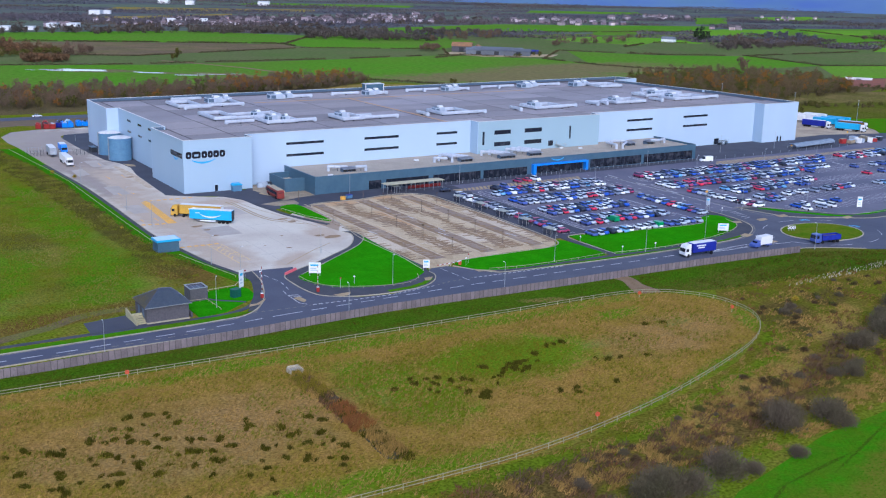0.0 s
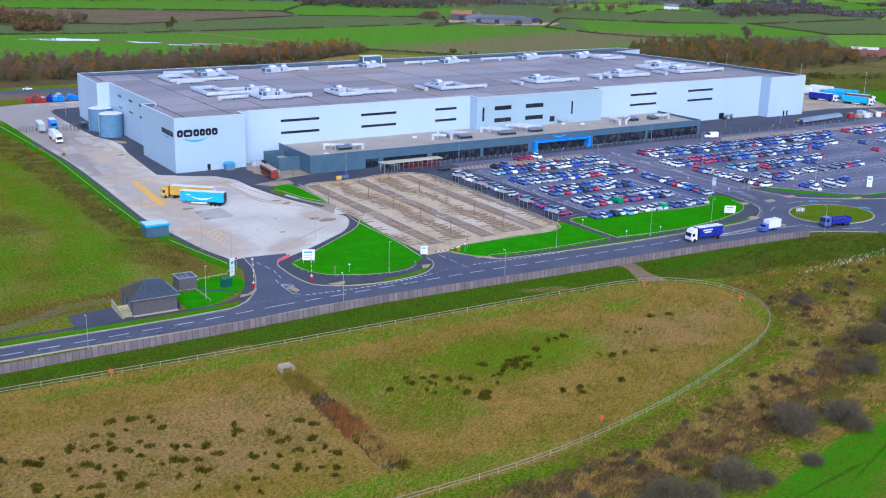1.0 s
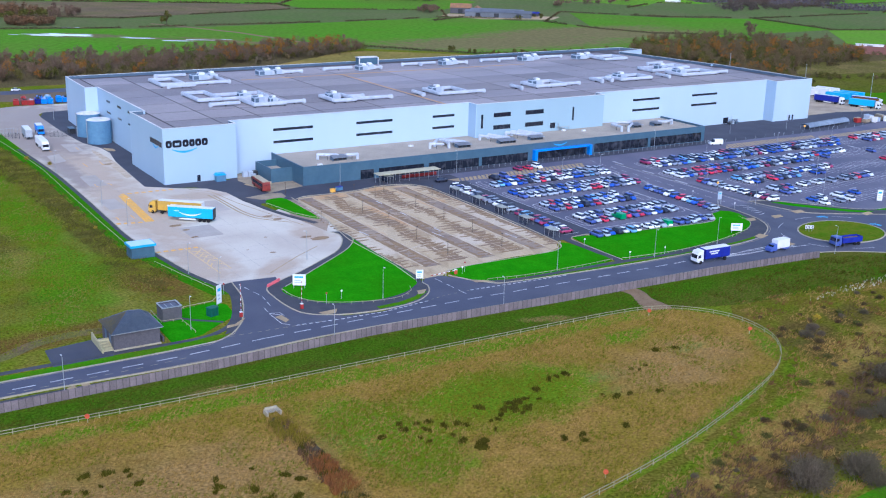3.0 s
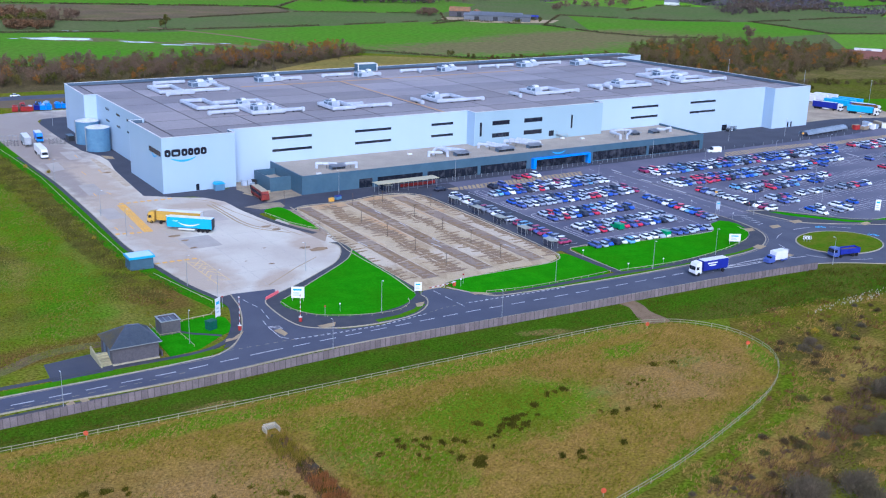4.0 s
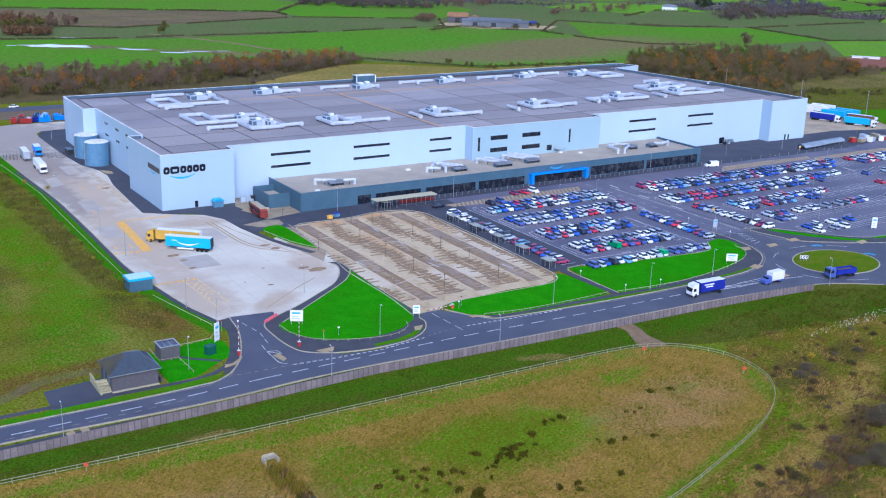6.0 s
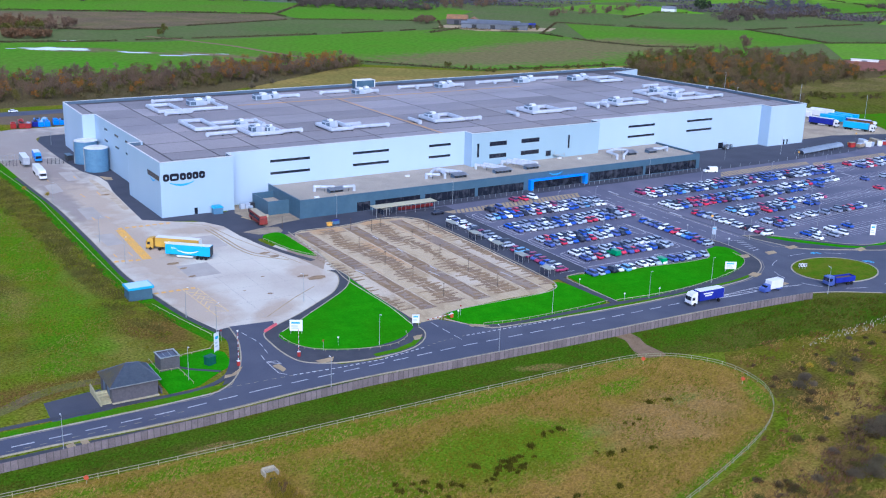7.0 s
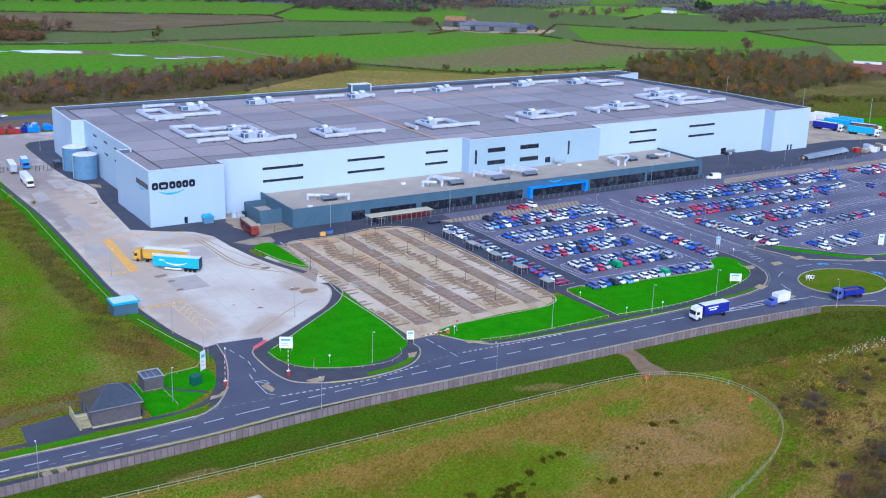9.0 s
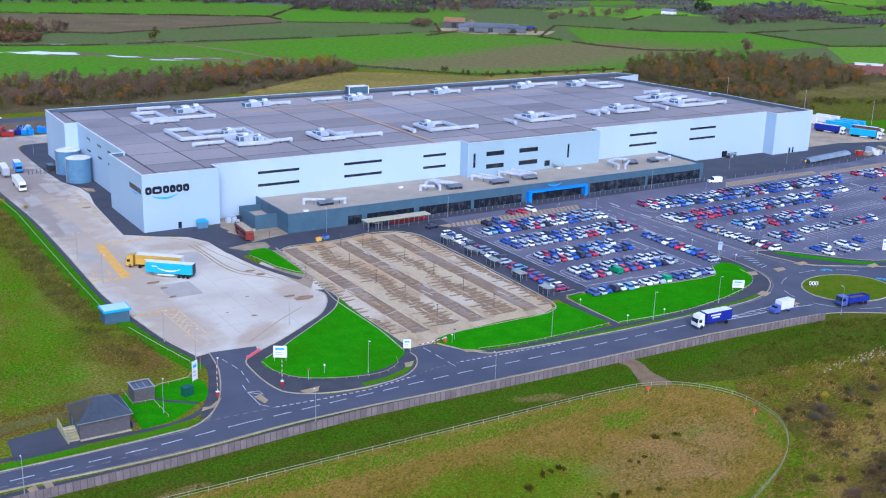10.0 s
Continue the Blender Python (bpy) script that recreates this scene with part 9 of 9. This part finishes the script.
def bush_template(r, h, n, size, material):
    """A rounded uneven crown of fine twigs or leaves that thins out at its rim."""
    blobs = []
    for i in range(11):
        a = 2 * math.pi * i / 11 + rng.uniform(-0.4, 0.4)
        q = r * rng.uniform(0.15, 0.72)
        blobs.append(((q * math.cos(a), q * math.sin(a) * 0.8, h * rng.uniform(0.22, 0.6) * (1.15 - 0.5 * q / r)), r * rng.uniform(0.26, 0.44)))
    blobs.append(((rng.uniform(-0.2, 0.2) * r, 0, h * 0.62), r * 0.36))
    P = blob_points(n, blobs, 0.15, 1.4)
    P[:, 2] = np.maximum(P[:, 2] * 0.92, 0.1)
    crown = leaf_quads(P, size) if material == M_GRLEAF else twigs(P, np.array([[0, 0, -1.0]]), size * 2.2, size * 0.22)
    bm = bmesh.new()
    for i in range(7):
        a = rng.uniform(0, 6.28)
        q = r * rng.uniform(0.2, 0.6)
        tube(bm, (0.1 * math.cos(a), 0.1 * math.sin(a), 0), (q * math.cos(a), q * math.sin(a), h * rng.uniform(0.5, 0.75)), 0.09, 0.03, 5)
    return crown, bm, material


def place_bushes(kind, label, category, spots, templates):
    cache = {}
    for i, (x, y, s) in enumerate(spots):
        t = i % len(templates)
        m = pose(x, y, 0.03, 0, 0, (i * 77) % 360) @ Matrix.Scale(s, 4)
        if t in cache:
            ob = new(kind)
            ob.matrix_basis = m
            tagged(ob, label, category, category + " group")
            for nm, me in cache[t]:
                share(nm, me, ob)
        else:
            crown, bm, material = templates[t]
            ob = new(kind)
            ob.matrix_basis = m
            tagged(ob, label, category, category + " group")
            a = facets("crown", crown, material, ob)
            b = part("stem", bm, M_BARK, ob)
            cache[t] = [("crown", a.data), ("stem", b.data)]


TB = [bush_template(3.6, 4.8, 5400, 0.27, M_BUSH) for _ in range(3)]
place_bushes("bush", "grey-brown leafless thorn bush on a bank", "bush", [(K * x, K * y, s) for x, y, s in ((57.9, -171.3, 1.15), (67.2, -169.2, 1.1), (62, -169, 0.6), (19.8, -187.8, 1.3), (22.6, -186.6, 0.9), (27.9, -189.2, 1.05), (30.2, -188.4, 0.8), (27.8, -191.9, 0.8), (1.5, -194.7, 1.15), (5.3, -196.1, 0.65), (-8.8, -195.2, 1.3), (-5.5, -196.4, 1.1), (-11, -194.6, 0.9), (14.5, -195.5, 0.55), (45.6, -179.4, 0.75), (49, -177.4, 0.6), (43, -178, 0.5), (70, -166, 1.0), (76, -162, 0.8), (84, -158, 0.9), (90, -164, 1.0), (-18, -198, 1.0), (-24, -202, 0.9), (74, -172, 0.8), (100, -155, 0.9), (61, -152.4, 0.5), (64.5, -150.4, 0.45), (-16, -189, 0.5))], TB)
M_BRAMBLE = mat("bramble_stems", (0.12, 0.075, 0.04), (0.085, 0.07, 0.03), 0.3, 1.0, island=0.45, grain=0, spec=0.0)
TG = [bush_template(2.2, 1.7, 1100, 0.28, M_BRAMBLE) for _ in range(2)] + [bush_template(2.2, 1.6, 1100, 0.28, M_GRLEAF), bush_template(2.4, 2.0, 1500, 0.28, M_BUSH)]
spots = [(x * K, y * K, s) for x, y, s in ((57, -150, 0.5), (60, -148, 0.6), (62, -150, 0.5), (64, -153, 0.6), (61, -155, 0.7), (58, -157, 0.6), (57, -160, 0.5), (66, -150, 0.5), (68, -147, 0.5), (72, -150, 0.5), (76, -147, 0.6), (80, -149, 0.6), (84, -146, 0.5), (74, -153, 0.5), (70, -156, 0.5), (55, -163, 0.4), (90, -145, 0.6), (95, -147, 0.6))]
while len(spots) < 105:
    u = rng.random()
    x, y = (-8 + 70 * u + rng.gauss(0, 5), -187 + 19 * u + rng.gauss(0, 2.6)) if len(spots) < 85 else (rng.uniform(50, 120), rng.uniform(-175, -140))
    if inside(BANKP, np.array([x]), np.array([y]))[0] and not inside(MEADOW_IN, np.array([x]), np.array([y]))[0]:
        spots.append((x * K, y * K, rng.uniform(0.25, 0.7)))
place_bushes("shrub", "low brown bramble scrub on a bank", "shrub", spots, TG)
TY = [bush_template(1.4, 1.6, 700, 0.25, mat("gorse_bloom", (0.50, 0.34, 0.02), (0.25, 0.2, 0.03), 0.8, 0.9, island=0.4, grain=0))]
place_bushes("gorse_bush", "yellow-tinged gorse bush on rough grass", "bush", [(70 * K, -147 * K, 0.9), (62 * K, -150 * K, 0.6), (-20 * K, 36 * K, 0.8), (-26 * K, -32 * K, 0.6), (-24 * K, 45 * K, 0.9)], TY)


def wood(name, label, region, count, h, crown_r, leaves, size, material, trunk=True, lean=0.6):
    """A belt of trees as one mesh: tapered stems with limbs, and clumps of twigs with gaps."""
    X, Y = scatter(region, count)
    Q, B, S = [], [], []
    for x, y in zip(X, Y):
        hh = h * rng.uniform(0.65, 1.25)
        r = crown_r * rng.uniform(0.7, 1.25)
        blobs = []
        for i in range(6):
            a = rng.uniform(0, 6.28)
            q = r * rng.uniform(0.1, 0.75)
            blobs.append(((x + q * math.cos(a), y + q * math.sin(a), hh * rng.uniform(0.4, 0.9)), r * rng.uniform(0.28, 0.5)))
        blobs.append(((x, y, hh * 0.9), r * 0.3))
        Q.append(blob_points(leaves, blobs))
        B.append(np.repeat(np.array([[x, y, hh * 0.2]]), leaves, 0))
        if trunk:
            for bx, by, bz in [(x, y, hh * 0.8)] + [b[0] for b in blobs[:3]]:
                z0 = 0 if bx == x and by == y else hh * 0.25
                w = 0.10
                for dx, dy in ((w, 0), (0, w)):
                    S.append([(x - dx, y - dy, z0), (x + dx, y + dy, z0), (bx + dx * 0.2, by + dy * 0.2, bz), (bx - dx * 0.2, by - dy * 0.2, bz)])
    root = thing(name, label, "woodland", None, "", "stuff")
    P = np.concatenate(Q)
    F = twigs(P, np.concatenate(B), size * 1.9, size * 0.5) if material in (M_TWIG, M_TWIGE, M_BUSH) else leaf_quads(P, size)
    tagged(facets("crowns", F, material, root), kind="stuff")
    if S:
        tagged(facets("stems", np.array(S), M_BARK, root), kind="stuff")
    return root


BELT = [(-150, 190), (60, 190), (90, 202), (119, 216), (154, 224), (186, 234), (182, 258), (140, 262), (80, 254), (-150, 258)]
wood("trees", "belt of bare grey-brown trees behind the warehouse", BELT, 620, 8.0, 4.2, 250, 0.46, M_TWIG)
wood("trees", "orange autumn trees in a belt", [(100, 212), (119, 219), (150, 230), (183, 238), (178, 254), (140, 256), (104, 246)], 78, 9.4, 3.5, 330, 0.45, M_ORLEAF)
wood("trees", "scattered orange autumn trees in a belt", [(-20, 196), (60, 192), (110, 214), (110, 240), (-20, 240)], 26, 8.0, 2.8, 300, 0.45, M_ORLEAF)
wood("scrub", "dark olive undergrowth below bare trees", BELT, 420, 2.6, 3.6, 90, 0.7, M_UNDER, False)
wood("trees", "dull green trees in a belt", BELT, 300, 6.2, 3.5, 230, 0.5, M_GRLEAF)
wood("trees", "rusty autumn trees in a belt", BELT, 70, 7.5, 3.0, 300, 0.5, M_RUSSET)
wood("hedge", "tall dark hedge between a dry field and a pasture", [(186, 244), (200, 238), (219, 226), (230, 213), (234, 200), (258, 191), (320, 190), (320, 196), (258, 197), (238, 204), (234, 217), (222, 230), (202, 241), (188, 250)], 160, 3.6, 2.4, 120, 0.8, M_GRLEAF)
wood("hedge", "low scrub and hedge on a field edge", [(60, 186), (110, 190), (150, 222), (182, 250), (100, 208)], 60, 4.0, 2.6, 90, 0.8, M_BUSH)
EBELT = [(312, 128), (322, 108), (345, 96), (404, 100), (430, 126), (434, 140), (456, 170), (440, 205), (370, 222), (336, 204), (309, 178), (306, 148)]
wood("trees", "belt of bare grey-brown trees beyond a lorry park", EBELT, 330, 8.4, 4.4, 330, 0.44, M_TWIGE)
wood("scrub", "dark olive undergrowth beyond a lorry park", EBELT, 300, 2.8, 3.8, 90, 0.7, M_UNDER, False)
wood("trees", "orange autumn trees beyond a lorry park", [(312, 150), (322, 118), (345, 104), (400, 104), (430, 120), (430, 160), (330, 190)], 62, 10.0, 3.8, 360, 0.48, M_ORLEAF)
wood("trees", "dull green trees beyond a lorry park", EBELT, 260, 7.0, 3.8, 300, 0.52, M_GRLEAF)
EFRONT = [(299, 62), (314, 58), (330, 84), (352, 102), (345, 98), (322, 110), (312, 130), (306, 150), (299, 140)]
wood("trees", "bare brown trees close behind the warehouse", EFRONT, 70, 5.6, 3.4, 300, 0.44, M_TWIGE)
wood("trees", "dull green bushes close behind the warehouse", EFRONT, 90, 4.2, 3.0, 240, 0.5, M_GRLEAF)
wood("scrub", "dark undergrowth close behind the warehouse", EFRONT, 150, 2.4, 3.2, 100, 0.6, M_UNDER, False)
wood("trees", "orange and yellow trees close behind the warehouse", [(304, 84), (326, 86), (346, 100), (320, 112), (304, 128)], 22, 6.4, 3.0, 330, 0.44, M_ORLEAF)
wood("hedge", "dark bramble hedge at a field edge", [(366, 122), (394, 111), (428, 106), (500, 84), (512, 92), (448, 122), (412, 127), (384, 133)], 170, 3.0, 3.4, 110, 0.7, M_UNDER, False)
wood("hedge", "dark olive hedge clumps in rough grass", [(324, 80), (329, 68), (346, 63), (362, 55), (400, 42), (406, 48), (366, 64), (348, 74), (332, 84)], 70, 3.2, 2.8, 200, 0.55, M_GRLEAF, False)
wood("scrub", "dark brambles under hedge clumps", [(324, 80), (329, 68), (346, 63), (362, 55), (400, 42), (406, 48), (366, 64), (348, 74), (332, 84)], 80, 2.2, 2.6, 110, 0.6, M_UNDER, False)
wood("woodland", "russet woodland at a field corner", [(-80, 470), (45, 468), (88, 482), (60, 520), (62, 560), (-80, 600)], 420, 8, 5.0, 170, 1.05, M_RUSSET)
wood("woodland", "dark undergrowth and edge trees of a russet wood", [(-80, 462), (45, 460), (90, 478), (60, 500), (-80, 500)], 130, 5, 4.0, 120, 0.95, M_GRLEAF, False)
wood("woodland", "brown thicket at a field corner", [(43, 416), (70, 414), (76, 440), (48, 441)], 90, 5, 3.6, 150, 0.95, M_RUSSET)
wood("trees", "grey bare trees beside a russet wood", [(72, 436), (98, 470), (104, 500), (90, 505), (76, 470)], 50, 7, 4, 120, 1.2, M_TWIG)
wood("trees", "single dark field trees", [(128, 398), (134, 398), (134, 404), (128, 404)], 3, 9, 4, 200, 1.0, M_GRLEAF)
wood("trees", "bare field tree in a pasture", [(454, 230), (459, 230), (459, 235), (454, 235)], 3, 11, 4.5, 260, 0.9, M_TWIG)
wood("trees", "dark evergreen beside a white house", [(650, 466), (662, 466), (662, 474), (650, 474)], 5, 17, 6, 260, 1.5, M_DKLEAF)
wood("trees", "bare dark trees round a farm", [(338, 428), (350, 436), (358, 452), (344, 452), (334, 440)], 34, 6.5, 3.6, 170, 0.7, M_TWIG)
wood("trees", "dull green bushes at a farmyard edge", [(372, 373), (384, 364), (392, 366), (410, 388), (402, 394), (390, 376), (378, 379)], 30, 3.2, 2.4, 150, 0.6, M_GRLEAF, False)
HEDGES = [
    ([(90, 391), (240, 389.5), (335, 401), (362, 451)], 2.5), ([(118, 449), (262, 491), (362, 451)], 2.5), ([(-140, 441), (90, 391)], 2.5), ([(117, 597), (264, 536), (264, 492)], 3.0), ([(-120, 570), (120, 449)], 3),
    ([(190, 262), (235, 205), (330, 197)], 3.0), ([(382, 349), (386, 313), (388, 294), (401, 264), (440, 242)], 3), ([(487, 386), (498, 353)], 4), ([(445, 413), (386, 352)], 2.5), ([(447, 414), (498, 355), (563, 325), (700, 330)], 3),
    ([(530, 433), (600, 472), (720, 402), (860, 418)], 4), ([(540, 239), (592, 222), (760, 190)], 3), ([(300, 372), (345, 395), (372, 362)], 4), ([(268, 537), (330, 622), (440, 604)], 3.5), ([(560, 324), (545, 240)], 3), ([(860, 418), (720, 330)], 4),
    ([(880, 420), (960, 640)], 4), ([(1100, 398), (1250, 560)], 4), ([(262, 540), (118, 600), (-60, 660)], 3), ([(420, 610), (560, 640), (800, 600)], 4), ([(720, 405), (820, 560)], 4),
]
Q = []
for pts, h in HEDGES:
    gap = rng.uniform(0, 50)
    for x, y, a in along(kk(pts), 1.5):
        n1 = noise.noise(Vector((x / 25, y / 25, gap)))
        if n1 < -0.28:
            continue
        hh = h * 0.55 * rng.uniform(0.7, 1.2) * (1.3 if n1 > 0.3 else 1.0)
        C = np.array([x, y, hh * 0.45]) + nrng.normal(size=(18, 3)) * np.array([0.6, 0.6, hh * 0.22])
        Q.append(C)
Q = np.concatenate(Q)
Q[:, 2] = np.abs(Q[:, 2])
stuff(facets("hedges", leaf_quads(Q, 0.8), mat("hedge_leaves", (0.072, 0.068, 0.034), (0.10, 0.078, 0.04), 0.1, 1.0, island=0.35, grain=0, spec=0.0)), "dark hedgerows between fields", "hedge")
wood("woodland", "russet-brown woodland beyond the fields", [(60, 690), (230, 682), (330, 640), (440, 600), (540, 596), (470, 650), (330, 700), (60, 735)], 600, 7, 6, 80, 1.9, M_FARBROWN)
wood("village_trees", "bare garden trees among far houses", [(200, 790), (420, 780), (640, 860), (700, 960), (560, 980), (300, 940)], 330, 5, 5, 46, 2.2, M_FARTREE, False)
wood("village_trees", "bare brown trees in front of far houses", [(210, 760), (400, 745), (560, 800), (700, 880), (690, 900), (540, 830), (400, 775), (210, 785)], 200, 5, 5, 46, 2.2, M_FARBROWN, False)
wood("woodland", "dark bare woodland beyond pastures", [(312, 594), (345, 560), (392, 530), (425, 548), (392, 612), (334, 645)], 260, 7, 5, 90, 1.6, M_FARBROWN)
wood("woodland", "dark bare copse round a farmhouse", [(480, 436), (526, 460), (600, 480), (610, 500), (520, 486), (470, 462)], 60, 8, 5, 120, 1.2, M_TWIG)
wood("woodland", "dark bare copse beyond pastures", [(595, 376), (700, 383), (800, 430), (780, 470), (660, 440), (590, 410)], 190, 5, 5, 90, 1.3, M_FARBROWN)
wood("woodland", "bare copse behind a farm", [(400, 525), (470, 548), (520, 590), (440, 580), (395, 548)], 50, 8, 5, 120, 1.2, M_TWIG)
wood("woodland", "dark bare woodland behind a white farmhouse", [(664, 453), (741, 520), (757, 502), (624, 379), (598, 386)], 150, 6, 5, 90, 1.3, M_FARBROWN)
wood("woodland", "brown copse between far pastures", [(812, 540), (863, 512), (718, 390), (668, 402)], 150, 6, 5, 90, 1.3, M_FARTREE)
wood("woodland", "brown bare woodland among pastures", [(860, 430), (1000, 400), (1090, 390), (1080, 420), (960, 440), (880, 470)], 160, 5, 5, 60, 2.0, M_FARBROWN)
# far tree belts towards the horizon, the grey ones with haze in their colour
FIELDQ = [kk(f[0]) for f in FIELDS]


def in_poly(q, x, y):
    hit = False
    for (ax, ay), (bx, by) in zip(q, q[1:] + q[:1]):
        if (ay > y) != (by > y) and x < (bx - ax) * (y - ay) / (by - ay) + ax:
            hit = not hit
    return hit


Q, Q2 = [], []
frng = random.Random(5)
for k in range(270):
    d = 900 * (2700 / 900) ** frng.random() if k > 40 else frng.uniform(880, 1250)
    a = radians(frng.uniform(2, 66))
    cx, cy = -95 + d * math.sin(a) * 1.15, -280 + d * math.cos(a) * 1.15
    ln = frng.uniform(60, 200) * d / 800
    t = frng.uniform(-0.85, -0.25)
    h = frng.uniform(3, 6.5)
    brown = frng.random() < 0.2
    for x, y, _ in along(kk([(cx - ln / 2 * math.cos(t), cy - ln / 2 * math.sin(t)), (cx, cy + frng.uniform(-12, 12)), (cx + ln / 2 * math.cos(t), cy + ln / 2 * math.sin(t))]), 4.0):
        if any(in_poly(f, x, y) for f in FIELDQ):
            continue
        hh = h * frng.uniform(0.5, 1.4)
        C = np.array([x, y, hh * 0.45]) + nrng.normal(size=(11, 3)) * np.array([3.2, 3.2, hh * 0.2])
        (Q2 if brown else Q).append(C)
for Z, m, lab in ((Q, M_FARTREE, "far belts of bare trees tinted hazy grey"), (Q2, M_FARBROWN, "far belts of brown trees")):
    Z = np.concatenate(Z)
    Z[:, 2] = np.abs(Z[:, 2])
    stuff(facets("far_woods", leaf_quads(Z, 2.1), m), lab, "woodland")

# ---- far buildings ----
def gable(bm, w, d, z0, z1, over=0.3):
    profile_pts = [(-w / 2 - over, z0), (0, z1), (w / 2 + over, z0)]
    rows = [[bm.verts.new((x, s * (d / 2 + over), z)) for x, z in profile_pts] for s in (-1, 1)]
    bm.faces.new(rows[0])
    bm.faces.new(rows[1][::-1])
    for i in range(3):
        j = (i + 1) % 3
        bm.faces.new((rows[0][j], rows[0][i], rows[1][i], rows[1][j]))
    bmesh.ops.recalc_face_normals(bm, faces=bm.faces)


house_cache = []


def house(x, y, rot, s=1.0):
    m = pose(x * K, y * K, 0.2, 0, 0, rot)
    if house_cache:
        return copy_thing(house_cache[0], m @ Matrix.Scale(s, 4))
    ob = thing("house", "far two-storey house with a tiled gable roof", "house", m, "town houses")
    wall = part("wall", boxes((-3.2, -4.2, 0, 3.2, 4.2, 4.2)), M_WALLFAR, ob)
    for yy in (-2.4, 0, 2.4):
        for z in (0.8, 2.7):
            part("window", boxes((-3.26, yy - 0.5, z, -3.18, yy + 0.5, z + 1.0)), M_GLASSD, wall)
    bm = bmesh.new()
    gable(bm, 6.4, 8.4, 4.2, 6.6)
    roofp = part("roof", bm, M_ROOFFAR, ob)
    part("chimney", boxes((-0.35, 3.0, 5.8, 0.35, 3.8, 7.4)), M_ROOFFAR, roofp)
    house_cache.append(ob)
    return ob


hr = random.Random(9)
for cx, cy, n, sx, sy in ((150, 800, 5, 20, 12), (300, 860, 34, 90, 60), (400, 860, 36, 90, 60), (500, 880, 30, 80, 70), (620, 950, 18, 70, 60), (760, 810, 34, 60, 70), (980, 900, 20, 90, 40), (1200, 840, 8, 70, 50), (880, 640, 5, 30, 14)):
    for _ in range(n):
        house(cx + hr.uniform(-sx, sx), cy + hr.uniform(-sy, sy), hr.choice([20, 65, 110, 155]) + hr.uniform(-20, 20), hr.uniform(0.7, 1.05))
def shed(x, y, w, d, h, rot):
    ob = thing("shed", "far white flat-roofed shed", "shed", pose(x * K, y * K, 0.2, 0, 0, rot), "far sheds")
    part("wall", boxes((-w / 2, -d / 2, 0, w / 2, d / 2, h)), M_WHITE, ob)
    part("roof", boxes((-w / 2 - 0.3, -d / 2 - 0.3, h, w / 2 + 0.3, d / 2 + 0.3, h + 0.4)), M_COPTOP, ob)
    part("door", boxes((-w / 2 - 0.05, -2, 0, -w / 2, 2, h * 0.7)), M_BARN, ob)


for x, y, w, d, h in ((98, 756, 12, 20, 4), (118, 752, 10, 10, 4), (145, 785, 12, 16, 5), (163, 782, 12, 22, 5), (254, 1048, 16, 30, 6), (271, 1062, 10, 12, 5), (481, 1371, 16, 30, 7), (457, 1423, 20, 36, 7), (588, 1341, 22, 60, 7), (311, 842, 9, 12, 6), (277, 846, 9, 14, 6)):
    shed(x, y, w, d, h, -25)
wh = thing("farmhouse", "white farmhouse with grey roofs", "house", pose(619 * K, 474 * K, 0.2, 0, 0, 30) @ Matrix.Scale(0.72, 4))
part("wall", boxes((-5, -11, 0, 5, 11, 5)), M_WHITE, wh)
bm = bmesh.new()
gable(bm, 10, 22, 5, 9)
part("roof", bm, M_BARN, wh)
part("annex", boxes((5, -6, 0, 13, 2, 3.6)), M_WHITE, wh)


def barn(x, y, rot, w, d, h, rise, roofm, label):
    ob = thing("barn", label, "barn", pose(x * K, y * K, 0.2, 0, 0, rot), "farm buildings")
    part("wall", boxes((-w / 2, -d / 2, 0, w / 2, d / 2, h)), M_BARN if roofm == M_BARN else M_BRICK, ob)
    bm = bmesh.new()
    gable(bm, w, d, h, h + rise, 0.6)
    part("roof", bm, roofm, ob)
    part("door", boxes((-w / 2 - 0.05, -2.2, 0.1, -w / 2, 2.2, h * 0.8)), M_DARK, ob)


barn(361, 399, 50, 13, 24, 4.4, 1.8, M_BARN, "low grey sheet-roofed barn")
barn(371, 390, 50, 17, 30, 4.8, 2.2, M_BARN, "wide grey sheet-roofed barn")
barn(383.5, 380.5, 50, 14, 22, 4.4, 1.9, M_BARN, "low grey sheet-roofed barn")
barn(372, 404, 50, 13, 30, 4.6, 1.9, M_BARN, "grey farm barn with a sheet roof")
barn(386, 394, 50, 13, 22, 4.4, 1.8, M_BARN, "grey farm barn with a sheet roof")
barn(364, 427, 50, 12, 19, 5.2, 3.8, M_CLAYOR, "brick farmhouse with an orange-brown tile roof")
barn(374, 421, 140, 8, 14, 4.4, 2.6, M_CLAYOR, "brick farm building with an orange-brown tile roof")
barn(402, 388, 40, 7, 9, 3, 1.2, M_NAVY, "small dark blue sheet-clad farm shed")
shed(481, 159, 3, 20, 1.2, 41)
barn(590, 66, 60, 10, 40, 5, 2, M_BARN, "long grey shed beside red soil")
sheet("farmyard", [(338, 412), (352, 380), (400, 362), (418, 378), (372, 404), (352, 424)], 0.33, M_BUFF, "pale farmyard surface", "yard")
